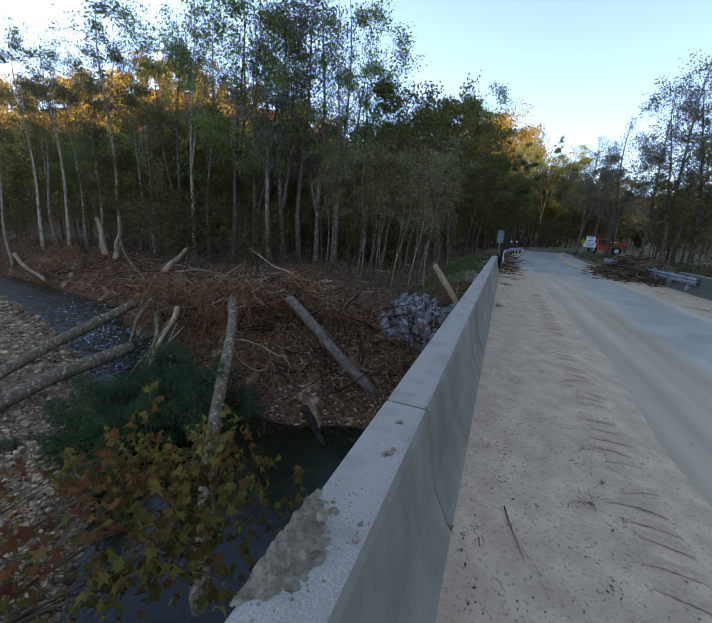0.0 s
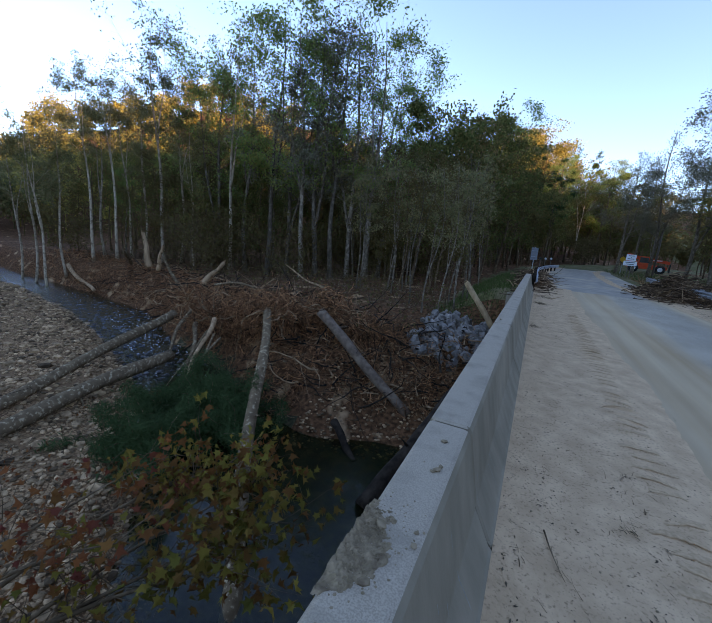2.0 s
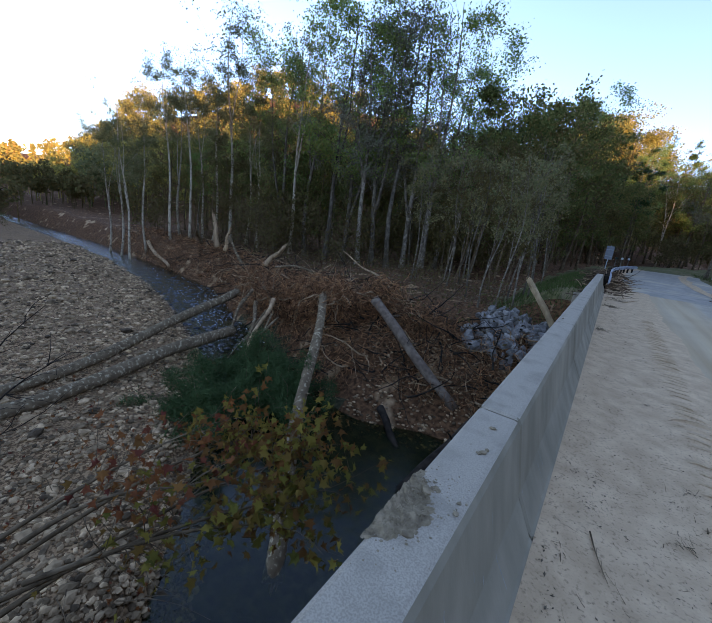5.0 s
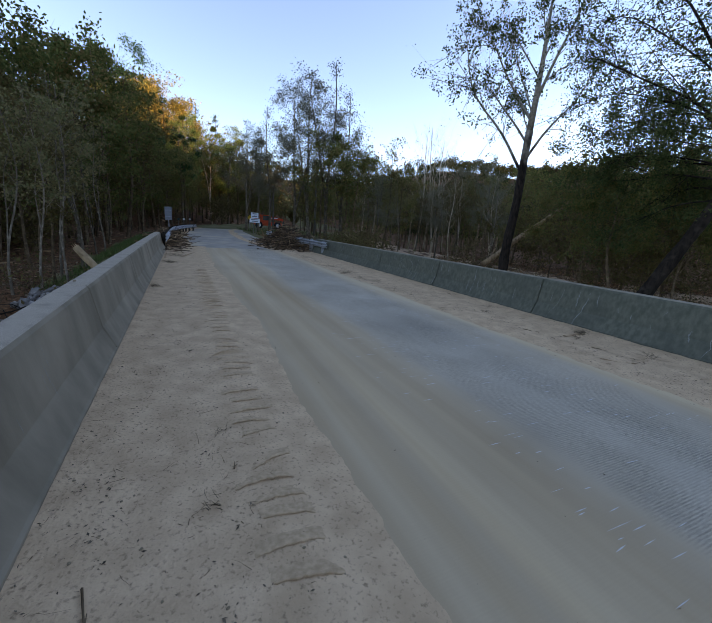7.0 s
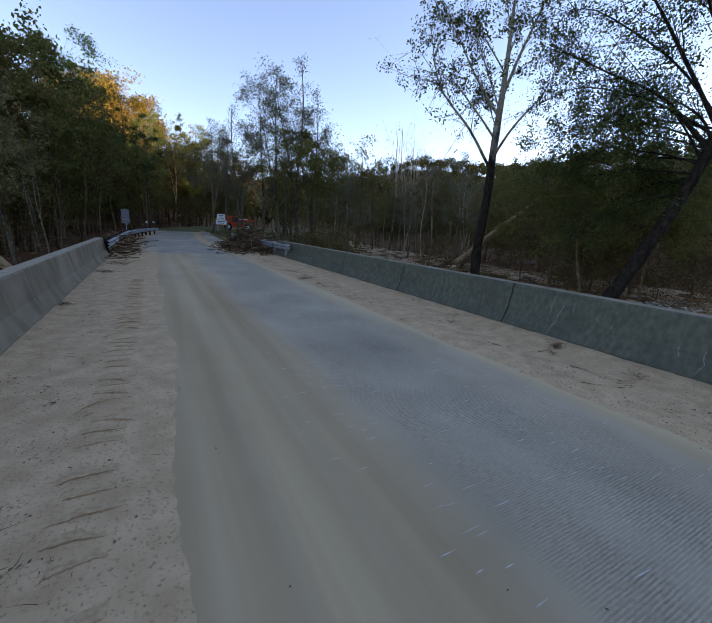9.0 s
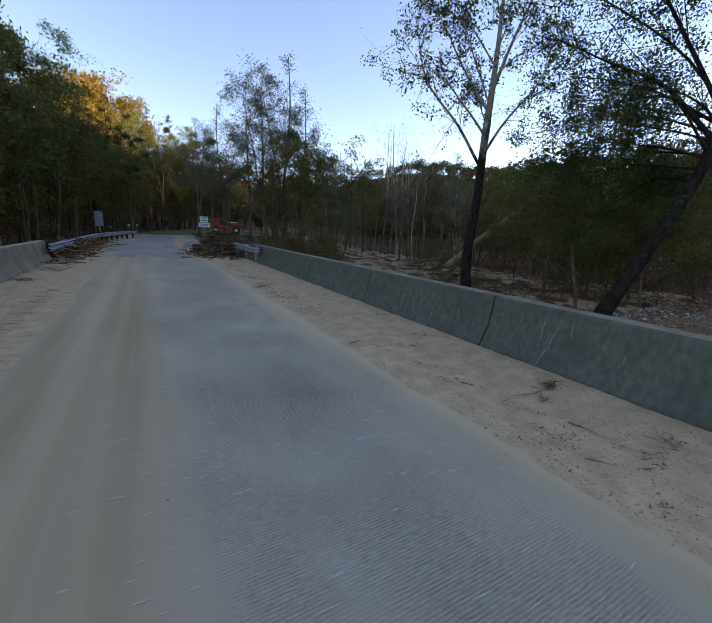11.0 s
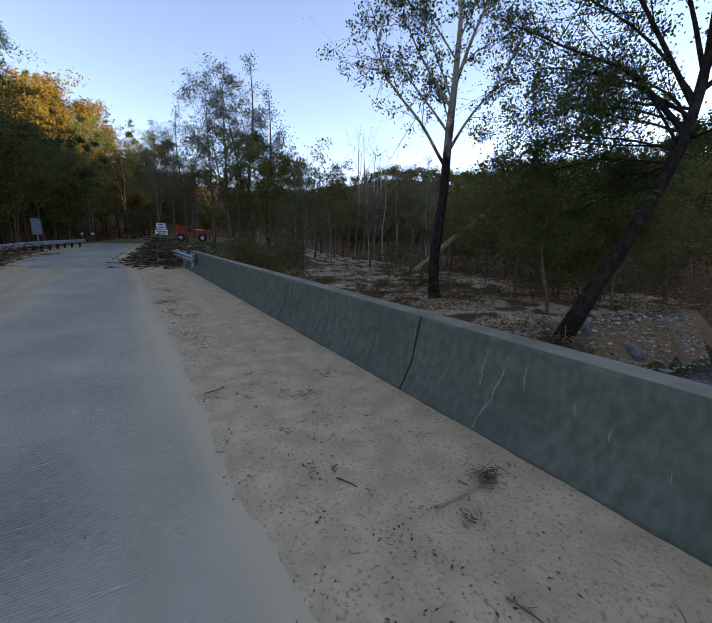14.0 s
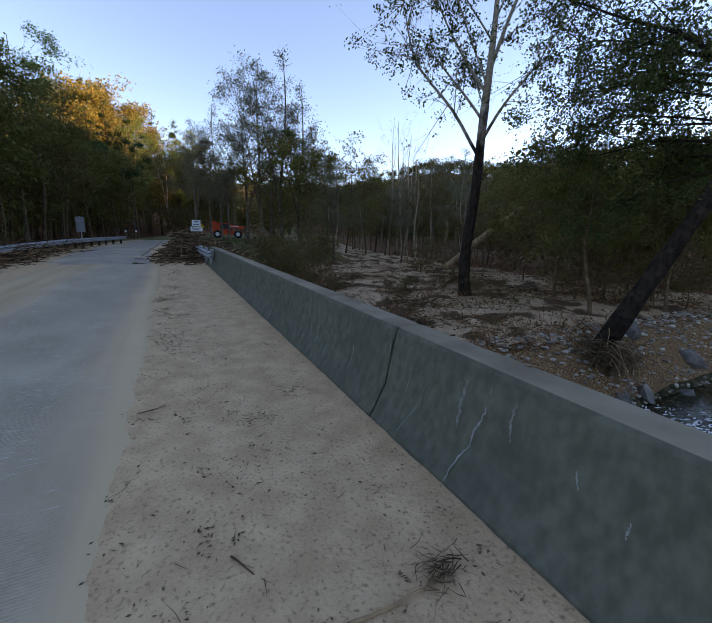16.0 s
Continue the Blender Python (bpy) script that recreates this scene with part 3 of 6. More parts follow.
# road beyond the bridge
ry = np.arange(19.85, 128, 1.0)
prof = [(-4.2, -0.12), (-3.2, -0.014), (-2.7, -0.006), (0, 0.005), (2.0, -0.004), (3.2, -0.014), (4.4, -0.12)]
vs = [(road_x(y) + px, y, pz) for y in ry for px, pz in prof]
k = len(prof)
fs = [(i * k + j, i * k + j + 1, (i + 1) * k + j + 1, (i + 1) * k + j) for i in range(len(ry) - 1) for j in range(k - 1)]
b = Build().add(vs, fs)
road = solid("road", b, ASPHALT, "grey asphalt road with silt along its edges", "road", kind="structure")


def shoulder(x_off, width, y0, y1, seed, label):
    sy = np.arange(y0, y1, 0.5)
    v, f = [], []
    for i, y in enumerate(sy):
        w = width * (0.75 + 0.25 * float(hills_noise(0, y, 2.3, seed)))
        for t in (0, 0.5, 1):
            v.append((road_x(y) + x_off + w * t, y, 0.02 - 0.008 * t))
        if i:
            a = (i - 1) * 3
            f += [(a, a + 1, a + 4, a + 3), (a + 1, a + 2, a + 5, a + 4)]
    return solid("road_shoulder", Build().add(v, f), SAND, label, "silt", kind="structure")


shoulder(-3.4, 1.3, 19.9, 90, 1, "tan silt strip at the road edge")
shoulder(1.7, 1.0, 19.9, 90, 4, "tan silt strip at the road edge")


# ---- concrete barriers ----
def barrier(x_toe, sign, joints, mat, name_label, y0, y1):
    """sign -1: the wall lies to the left of its toe."""
    prof = [(0.0, -0.02), (0.0, 0.075), (0.02, 0.09), (0.115, 0.285), (0.135, 0.32), (0.225, 0.775), (0.245, 0.805), (0.265, 0.812), (0.465, 0.812), (0.485, 0.802), (0.495, 0.78), (0.50, -0.80), (0.36, -0.80)]
    wall = thing("barrier", name_label, "barrier", "bridge barriers")
    stops = [y0] + list(joints) + [y1]
    for a, c in zip(stops[:-1], stops[1:]):
        b = Build()
        ys = [a + 0.011, a + 0.03] + list(np.arange(math.ceil(a) + 0.5, c - 0.4, 0.8)) + [c - 0.03, c - 0.011]
        v = []
        for i, y in enumerate(ys):
            shrink = 0.014 if i in (0, len(ys) - 1) else 0.0
            for px, pz in prof:
                v.append((x_toe + sign * (px + shrink * (1 if px < 0.25 else -1)), y, pz - shrink * (1 if pz > 0.5 else 0)))
        k = len(prof)
        f = [(i * k + j, i * k + (j + 1) % k, (i + 1) * k + (j + 1) % k, (i + 1) * k + j) for i in range(len(ys) - 1) for j in range(k)]
        f += [tuple(range(k)), tuple((len(ys) - 1) * k + j for j in range(k))[::-1]]
        if sign > 0:
            f = [t[::-1] for t in f]
        b.add(v, [t[::-1] for t in f])
        me = b.mesh("panel", mat, False)
        # tops take a paler concrete, painting in the skylight they catch
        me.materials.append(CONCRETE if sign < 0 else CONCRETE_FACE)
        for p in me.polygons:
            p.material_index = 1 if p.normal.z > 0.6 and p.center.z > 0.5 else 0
        part("panel", me, mat, wall)
        # dark sealed joint
        part("joint_seal", Build().box(min(x_toe + sign * 0.24, x_toe + sign * 0.48), c - 0.012, -0.3, max(x_toe + sign * 0.24, x_toe + sign * 0.48), c + 0.012, 0.5), DARK_BARK, wall, "dark joint filler", False) if c != y1 else None
    return wall


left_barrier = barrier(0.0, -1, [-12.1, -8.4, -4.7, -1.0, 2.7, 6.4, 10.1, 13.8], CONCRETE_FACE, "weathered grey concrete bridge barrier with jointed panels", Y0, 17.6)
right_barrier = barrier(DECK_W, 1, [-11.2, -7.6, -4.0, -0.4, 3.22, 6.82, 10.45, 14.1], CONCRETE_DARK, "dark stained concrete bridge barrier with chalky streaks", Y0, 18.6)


# ---- trees ----
def grow(seed, tall, r0, crown_from, crown_r, limbs, leaves, leaf, lean=(0, 0), sway=0.3, up=0.55, shape="oval", fork=0, twigs=5, cluster=0.2, limb_r=0.35, aspect=0.55, sides=7, drop=0.0, patchy=0.8, spurs=2):
    """A trunk with limbs, branches and twigs (one mesh) and its leaves in uneven clumps (another)."""
    rng = np.random.default_rng(seed)
    wood, crown = Build(), Build()
    n = 15
    t = np.linspace(0, 1, n)

    def stem(base, top, rad0, sw):
        ph = rng.uniform(0, 6.3, 4)
        w = sw * np.stack([np.sin(3.1 * t + ph[0]) - np.sin(ph[0]) + 0.4 * (np.sin(9 * t + ph[1]) - np.sin(ph[1])), np.sin(2.7 * t + ph[2]) - np.sin(ph[2]) + 0.4 * (np.sin(8 * t + ph[3]) - np.sin(ph[3])), 0 * t], -1) * 0.6
        pts = base + (top - base) * t[:, None] + w
        rad = rad0 * (1 - 0.9 * t**0.9)
        return pts, rad

    stems = [stem(np.array([0, 0, -0.35]), np.array([lean[0], lean[1], tall]), r0, sway)]
    stems[0][1][0] *= 1.45
    for k in range(fork):
        s0 = rng.uniform(0.12, 0.45)
        p0 = np.array([np.interp(s0, t, stems[0][0][:, c]) for c in range(3)])
        a = rng.uniform(0, 6.28)
        off = crown_r * rng.uniform(0.5, 0.9)
        p1 = stems[0][0][-1] * np.array([1, 1, rng.uniform(0.82, 0.98)]) + np.array([math.cos(a) * off, math.sin(a) * off, 0])
        stems.append(stem(p0, p1, float(np.interp(s0, t, stems[0][1])) * 0.75, sway * 0.7))
    tips, weight = [], []
    for k, (trunk, rad) in enumerate(stems):
        wood.tube(trunk, rad, sides)
    for k in range(limbs):
        trunk, rad = stems[k % len(stems)]
        zs = trunk[:, 2] / tall
        s = crown_from + (0.99 - crown_from) * ((k + rng.uniform(0, 1)) / limbs)
        s = max(s, float(zs[0]) + 0.08)
        q = (s - crown_from) / (1 - crown_from)
        if shape == "oval":
            reach = crown_r * (0.35 + 1.1 * math.sin(math.pi * min(1, q * 0.85 + 0.12))) * rng.uniform(0.45, 1.2)
        elif shape == "top":
            reach = crown_r * (0.35 + 0.75 * q) * rng.uniform(0.6, 1.15) * (1 if q < 0.8 else 0.75)
        elif shape == "cone":
            reach = crown_r * (1.08 - q) * rng.uniform(0.65, 1.15)
        else:
            reach = crown_r * rng.uniform(0.7, 1.1)
        a = k * 2.4 + rng.uniform(-0.5, 0.5)
        rise = up * reach * rng.uniform(0.5, 1.4)
        base = np.array([np.interp(s, zs, trunk[:, c]) for c in range(3)])
        m = 7
        w = np.linspace(0, 1, m)
        bend = rng.normal(size=2) * 0.16 * reach
        limb = np.stack([base[0] + np.cos(a) * reach * w + bend[0] * w * w, base[1] + np.sin(a) * reach * w + bend[1] * w * w, base[2] + rise * w**1.25 - drop * reach * w**2.2], -1)
        limb[1:-1] += rng.normal(size=(m - 2, 3)) * 0.035 * reach
        lr = max(0.012, float(np.interp(s, zs, rad)) * limb_r)
        wood.tube(limb, lr * (1 - 0.82 * w), 5, False)
        full = rng.gamma(patchy) * reach
        for j in range(twigs):
            u = rng.uniform(0.25, 1.0)
            p = np.array([np.interp(u, w, limb[:, c]) for c in range(3)])
            d = rng.normal(size=3) * 0.8 + np.array([math.cos(a), math.sin(a), 0.5 * up])
            d[2] -= drop
            d *= reach * rng.uniform(0.16, 0.42) / (np.linalg.norm(d) + 1e-6)
            mid = p + d * 0.5 + rng.normal(size=3) * 0.05 * reach
            wood.tube([p, mid, p + d], [lr * 0.32, lr * 0.22, lr * 0.06], 3, False)
            own = full * rng.gamma(patchy)
            tips += [mid, p + d]
            weight += [own * 0.6, own]
            for _ in range(spurs):
                e = d * 0.35 + rng.normal(size=3) * 0.28 * np.linalg.norm(d)
                o = mid if rng.uniform() < 0.5 else (mid + p + d) / 2
                wood.tube([o, o + e], [lr * 0.13, lr * 0.04], 3, False)
                tips.append(o + e)
                weight.append(own * rng.uniform(0.5, 1.5))
    if leaves and tips:
        tips, weight = np.array(tips), np.array(weight) + 0.02
        per = rng.choice(len(tips), leaves, p=weight / weight.sum())
        sel = tips[per] + rng.normal(size=(leaves, 3)) * cluster * np.array([1, 1, 0.7])
        crown.cards(sel, leaf * rng.uniform(0.6, 1.25, leaves), rng, aspect=aspect)
    return wood, crown


def tree(name, label, wood, crown, bark, leafmat, m, group="", category="tree"):
    e = thing(name, label, category, group, m=m)
    part("trunk", wood, bark, e)
    if crown.n:
        part("crown", crown, leafmat, e)
    return e


def stand(x, y, dz=0.0, turn=0.0, scale=1.0):
    return Matrix.Translation((x, y, float(height(x, y)) + dz)) @ Matrix.Rotation(turn, 4, "Z") @ Matrix.Scale(scale, 4)


def place_tree(proto, x, y, turn, scale):
    """A copy of a tree, scaled as a whole."""
    c = copy_thing(proto, Matrix.Translation((x, y, float(height(x, y)))) @ Matrix.Rotation(turn, 4, "Z"))
    c.scale = (scale, scale, scale)
    return c


rng = np.random.default_rng(11)
KINDS = {
    "tall_pale": ("tall_tree", "tall slender pale-barked tree with a thin crown", dict(tall=22, r0=0.21, crown_from=0.52, crown_r=2.7, limbs=18, leaves=5200, leaf=0.2, sway=0.75, up=1.0, twigs=7, cluster=0.3, fork=1, patchy=2.2), PALE_BARK, LEAF_OLIVE),
    "tall_green": ("tall_tree", "tall leafy green tree of the creek woods", dict(tall=21, r0=0.25, crown_from=0.36, crown_r=3.3, limbs=24, leaves=7200, leaf=0.22, sway=0.7, up=0.75, twigs=7, cluster=0.36, fork=1, patchy=1.7), GREY_BARK, LEAF_GREEN),
    "wood_dark": ("woodland_tree", "dark green woodland tree with a dense crown", dict(tall=15, r0=0.19, crown_from=0.2, crown_r=3.0, limbs=22, leaves=4000, leaf=0.3, sway=0.5, up=0.6, twigs=6, cluster=0.4, patchy=2.0, spurs=1), BARK, LEAF_DARK),
    "wood_brown": ("woodland_tree", "thin woodland tree with brownish leaves", dict(tall=13, r0=0.12, crown_from=0.3, crown_r=2.2, limbs=18, leaves=2600, leaf=0.24, sway=0.6, up=0.8, twigs=5, cluster=0.36, patchy=2.0, spurs=1), BARK, LEAF_BROWN),
    "sapling": ("sapling", "thin pale sapling with few leaves", dict(tall=9, r0=0.065, crown_from=0.35, crown_r=1.2, limbs=14, leaves=800, leaf=0.17, sway=0.5, up=1.3, twigs=5, cluster=0.16, fork=1), GREY_BARK, LEAF_OLIVE),
    "golden": ("golden_tree", "golden autumn tree on the hillside", dict(tall=17, r0=0.2, crown_from=0.25, crown_r=3.4, limbs=20, leaves=7000, leaf=0.34, sway=0.4, up=0.6, twigs=6, cluster=0.5, patchy=2.0, spurs=1), BARK, LEAF_GOLD),
    "airy": ("airy_tree", "tall tree with a thin grey-green crown", dict(tall=19, r0=0.24, crown_from=0.28, crown_r=4.6, limbs=30, leaves=8000, leaf=0.19, sway=0.5, up=0.9, twigs=8, cluster=0.34, shape="cone", fork=1, patchy=2.4), GREY_BARK, SIDE_GREY),
    "pine": ("pine_tree", "tall dark green pine with layered boughs", dict(tall=21, r0=0.24, crown_from=0.4, crown_r=3.6, limbs=30, leaves=6500, leaf=0.42, sway=0.2, up=0.1, shape="cone", twigs=7, cluster=0.22, aspect=0.2), BARK, NEEDLE),
    "low_green": ("low_tree", "low leafy dark green tree on the flood plain", dict(tall=8.5, r0=0.12, crown_from=0.36, crown_r=3.0, limbs=30, leaves=9500, leaf=0.17, sway=0.6, up=0.5, twigs=8, cluster=0.25, drop=0.15, patchy=0.9, fork=1), BARK, LEAF_DARK),
    "bush": ("bush", "dark leafy undergrowth bush", dict(tall=2.6, r0=0.04, crown_from=0.08, crown_r=1.4, limbs=14, leaves=1100, leaf=0.18, sway=0.3, up=0.8, twigs=5, cluster=0.24, limb_r=0.5, spurs=1, patchy=1.5), BARK, LEAF_BROWN),
    "bush_brown": ("bush", "brownish tangled undergrowth bush", dict(tall=2.2, r0=0.035, crown_from=0.06, crown_r=1.3, limbs=20, leaves=900, leaf=0.13, sway=0.3, up=0.8, twigs=7, cluster=0.18, limb_r=0.5, spurs=2, patchy=1.4), BARK, LEAF_BROWN),
    "dead": ("bare_tree", "bare grey dead tree", dict(tall=17, r0=0.17, crown_from=0.4, crown_r=2.2, limbs=20, leaves=60, leaf=0.2, sway=0.6, up=1.5, twigs=8, spurs=3, fork=1), PALE_BARK, SIDE_GREY),
}
GROUPS = {"low_tree": "low leafy trees", "tall_tree": "tall creek trees", "woodland_tree": "woodland trees", "sapling": "saplings", "golden_tree": "golden hillside trees", "airy_tree": "airy trees", "pine_tree": "pines", "bush": "undergrowth", "bare_tree": "bare trees"}
PROTO = {}


def put(kind, x, y, scale=1.0, turn=None):
    turn = rng.uniform(0, 6.28) if turn is None else turn
    variants = PROTO.setdefault(kind, [])
    if len(variants) < 3:
        nm, lab, spec, bark, lf = KINDS[kind]
        w, c = grow(100 * len(variants) + len(kind) * 7 + sum(map(ord, kind)), **spec)
        e = tree(nm, lab, w, c, bark, lf, Matrix.Translation((x, y, float(height(x, y)))) @ Matrix.Rotation(turn, 4, "Z"), GROUPS[nm], nm.split("_")[-1])
        e.scale = (scale, scale, scale)
        variants.append(e)
        return e
    return place_tree(variants[int(rng.integers(0, 3))], x, y, turn, scale)


def polar(az, d, x0=0.0, y0=-3.0):
    """A place d metres from the bridge's near corner, az degrees to the left of the road."""
    return x0 - d * math.sin(radians(az)), y0 + d * math.cos(radians(az))


BASE_TALL = {k: v[2]["tall"] for k, v in KINDS.items()}


def put_to(kind, az, d, elev, turn=None):
    """A tree whose top stands elev degrees over the bridge rail."""
    x, y = polar(az, d)
    top = 1.8 + d * math.tan(radians(elev))
    return put(kind, x, y, max(0.3, (top - float(height(x, y))) / BASE_TALL[kind] * (0.98 if kind == "airy" else 0.96)), turn)


# the wood left of the road: tall trees along the bank
for az, d, el, k in [(68.5, 47, 8.5, "tall_pale"), (67.4, 44, 10.3, "tall_pale"), (66.2, 42, 10.6, "tall_pale"), (64.3, 43, 10.5, "tall_pale"), (61.5, 42, 16.6, "tall_pale"), (60.2, 44, 15, "tall_pale"), (59.0, 42, 17.8, "tall_pale"),
                     (57.3, 45, 14, "tall_pale"), (56.0, 43, 15.8, "tall_pale"), (53.6, 41, 23.7, "tall_pale"), (51.5, 43, 19, "tall_pale"), (49.8, 40, 13, "tall_pale"), (47.3, 40, 21.5, "tall_green"), (45.0, 37, 24.5, "tall_pale"),
                     (42.8, 38, 23, "tall_green"), (39.8, 35, 27, "tall_green"), (37.0, 36, 25.5, "airy"), (34.6, 33, 28, "tall_green"), (32.4, 34, 28.2, "airy"), (30.0, 33, 28.2, "tall_green"), (27.6, 34, 27.8, "airy"), (24.8, 33, 27.6, "tall_green"), (22.8, 35, 25, "tall_green"),
                     (20.3, 36, 21.5, "tall_green"), (17.6, 33, 19.2, "wood_dark"), (14.5, 36, 18.6, "wood_dark"), (12.2, 40, 17.3, "wood_dark"), (9.9, 42, 17.3, "wood_dark"), (7.6, 45, 18.6, "wood_dark"), (5.6, 50, 16.0, "wood_dark"), (3.9, 54, 14.2, "wood_brown")]:
    put_to(k, az, d, el)
# darker wood behind and between
SKY_AZ = [72, 68.6, 64, 60, 57, 52, 47, 42, 34, 26, 20, 17, 14, 10, 7, 5, 2, -2]
SKY_EL = [2, 7, 8.5, 10, 11, 13, 14, 16, 17, 17, 17, 16.5, 16.5, 15, 15, 13, 11, 9]
for i in range(70):
    az = 2.5 + 66 * (i + rng.uniform(0, 1)) / 70
    d = rng.uniform(38, 62) if az > 20 else rng.uniform(40, 66)
    if polar(az, d)[0] > float(road_x(polar(az, d)[1])) - 7.5:
        continue
    if polar(az, d)[1] < float(bank_y(polar(az, d)[0])) + 3:
        continue
    el = float(np.interp(az, SKY_AZ[::-1], SKY_EL[::-1])) * rng.uniform(0.5, 0.95)
    put_to(("wood_dark", "wood_brown", "wood_dark", "tall_green", "wood_brown")[i % 5], az, d, el)
for i in range(18):
    az = rng.uniform(6, 28)
    d = rng.uniform(21, 36)
    if polar(az, d)[0] > float(road_x(polar(az, d)[1])) - 6.5:
        continue
    put_to(("sapling", "wood_brown", "sapling")[i % 3], az, d, rng.uniform(9, 16))
for az, d, el in [(15.4, 18.2, 12), (12.9, 18.6, 12), (10.6, 20, 13), (9.6, 24, 13), (11.5, 23, 14), (17.5, 21, 12), (20.5, 24, 13)]:
    put_to("sapling", az, d, el)
for i in range(60):
    az = rng.uniform(8, 70)
    d = rng.uniform(30, 50)
    if polar(az, d)[1] > float(bank_y(polar(az, d)[0])) + 3:
        put_to(("bush", "bush_brown")[i % 2], az, d, rng.uniform(-1.5, 1.5))
for i in range(40):
    put(("bush", "wood_brown", "wood_dark")[i % 3], rng.uniform(-85, -56), rng.uniform(-14, 12), rng.uniform(0.9, 1.6) if i % 3 == 0 else rng.uniform(0.3, 0.5))
# along the road ahead: golden trees and pines on the rise, dark wood at its foot
for k, x, y, top in [("golden", -5.8, 105, 31), ("golden", -1.7, 104, 30), ("pine", -8.3, 106, 33.5), ("golden", 1.6, 107, 27.6), ("pine", 4.8, 105, 28), ("pine", 9.2, 106, 27), ("wood_dark", 13.0, 104, 21), ("golden", -4.4, 101, 24.4), ("wood_brown", -0.3, 98, 21), ("wood_dark", 6.2, 100, 22), ("wood_dark", 10.0, 99, 19), ("golden", -10.5, 103, 30), ("wood_brown", 2.8, 96, 18), ("wood_dark", -3.0, 94, 17)]:
    put(k, x, y, (top - float(height(x, y))) / BASE_TALL[k])
for i in range(34):
    y = rng.uniform(58, 98)
    put(("bush", "wood_dark", "bush", "wood_brown")[i % 4], float(road_x(y)) - rng.uniform(8, 36), y, rng.uniform(1.2, 2.0) if i % 2 == 0 else rng.uniform(0.5, 0.75))
for az, d, el in [(2.8, 100, 13.5), (4.2, 96, 15.0), (5.6, 98, 15.6), (6.8, 102, 15.2)]:
    put_to("golden", az, d, el)
for az, d, el in [(1.5, 84, 8.5), (3.0, 80, 9.4), (4.4, 83, 10.4), (5.8, 79, 11.0), (7.4, 81, 11.6), (9.0, 82, 12.2), (2.2, 74, 7.6), (6.6, 72, 9.0)]:
    put_to("wood_dark", az, d, el)
for i in range(30):
    y = rng.uniform(48, 105)
    put(("wood_dark", "wood_brown", "tall_green", "wood_dark")[i % 4], float(road_x(y)) - rng.uniform(9, 24), y, rng.uniform(0.75, 1.0))
for az, d, el, k in [(1.3, 78, 14.6, "pine"), (-0.9, 80, 13.2, "pine"), (3.0, 78, 13.6, "pine"), (-4.2, 90, 9.6, "dead"), (-5.5, 95, 7.6, "wood_dark"), (-7.6, 92, 9.6, "wood_dark"), (-6.6, 100, 8, "wood_dark"), (-3.0, 95, 9.0, "wood_dark"), (-9, 96, 9, "wood_brown"), (-11, 100, 9, "wood_dark"),
                     (-8.9, 62, 13, "airy"), (-10.6, 64, 12.5, "airy"), (-12.2, 60, 15.0, "airy"), (-15.6, 58, 17, "airy"), (-18.0, 57, 19.6, "airy"), (-20.4, 56, 20.8, "airy"), (-22.6, 58, 17.5, "airy"), (-22.8, 56, 12.5, "wood_dark"), (-19.5, 52, 12.0, "wood_dark"), (-26.5, 54, 10.6, "wood_dark"), (-29.0, 56, 12.0, "wood_brown"),
                     (-24.5, 50, 10.0, "wood_dark"), (-28.0, 48, 9.0, "airy"), (-31.5, 60, 8.0, "wood_dark"), (-33.8, 72, 14.0, "dead"), (-35.0, 74, 14.5, "dead"), (-36.2, 72, 13.0, "dead"), (-37.6, 80, 10.5, "dead"), (-32.8, 80, 9.5, "dead"), (-39.5, 80, 9.6, "airy"), (-43.5, 78, 11, "airy"), (-41.4, 70, 8.0, "wood_brown"), (-38.6, 76, 7, "wood_brown"),
                     (-47.5, 60, 8.5, "wood_dark"), (-51.0, 55, 9.0, "wood_dark"), (-54.5, 50, 9.5, "wood_dark"), (-58.0, 48, 9.0, "wood_dark"), (-62.0, 48, 9.5, "wood_dark"), (-66.0, 46, 8.0, "wood_dark"), (-70.0, 46, 9.0, "wood_dark"), (-74, 46, 9, "wood_dark"), (-60.0, 40, 6.0, "bush"), (-56.0, 38, 5.0, "bush")]:
    put_to(k, az, d, el)
for i in range(50):
    az = rng.uniform(-48, -9)
    d = rng.uniform(62, 100) if az < -13 else rng.uniform(86, 110)
    put_to(("wood_brown", "wood_dark", "wood_brown", "sapling")[i % 4], az, d, rng.uniform(4.0, 7.8))
for i in range(16):
    put_to(("dead", "sapling", "dead", "airy")[i % 4], rng.uniform(-47, -25), rng.uniform(48, 74), rng.uniform(5.5, 10))
for i in range(9):
    az = rng.uniform(-46, -15)
    put_to(("bush_brown", "bush_brown", "sapling", "bush")[i % 4], az, rng.uniform(34, 55), rng.uniform(-2.4, -0.8))
for i in range(10):
    az = rng.uniform(-76, -47)
    put_to(("bush_brown", "bush")[i % 2], az, rng.uniform(34, 50), rng.uniform(-2.5, 1.5))


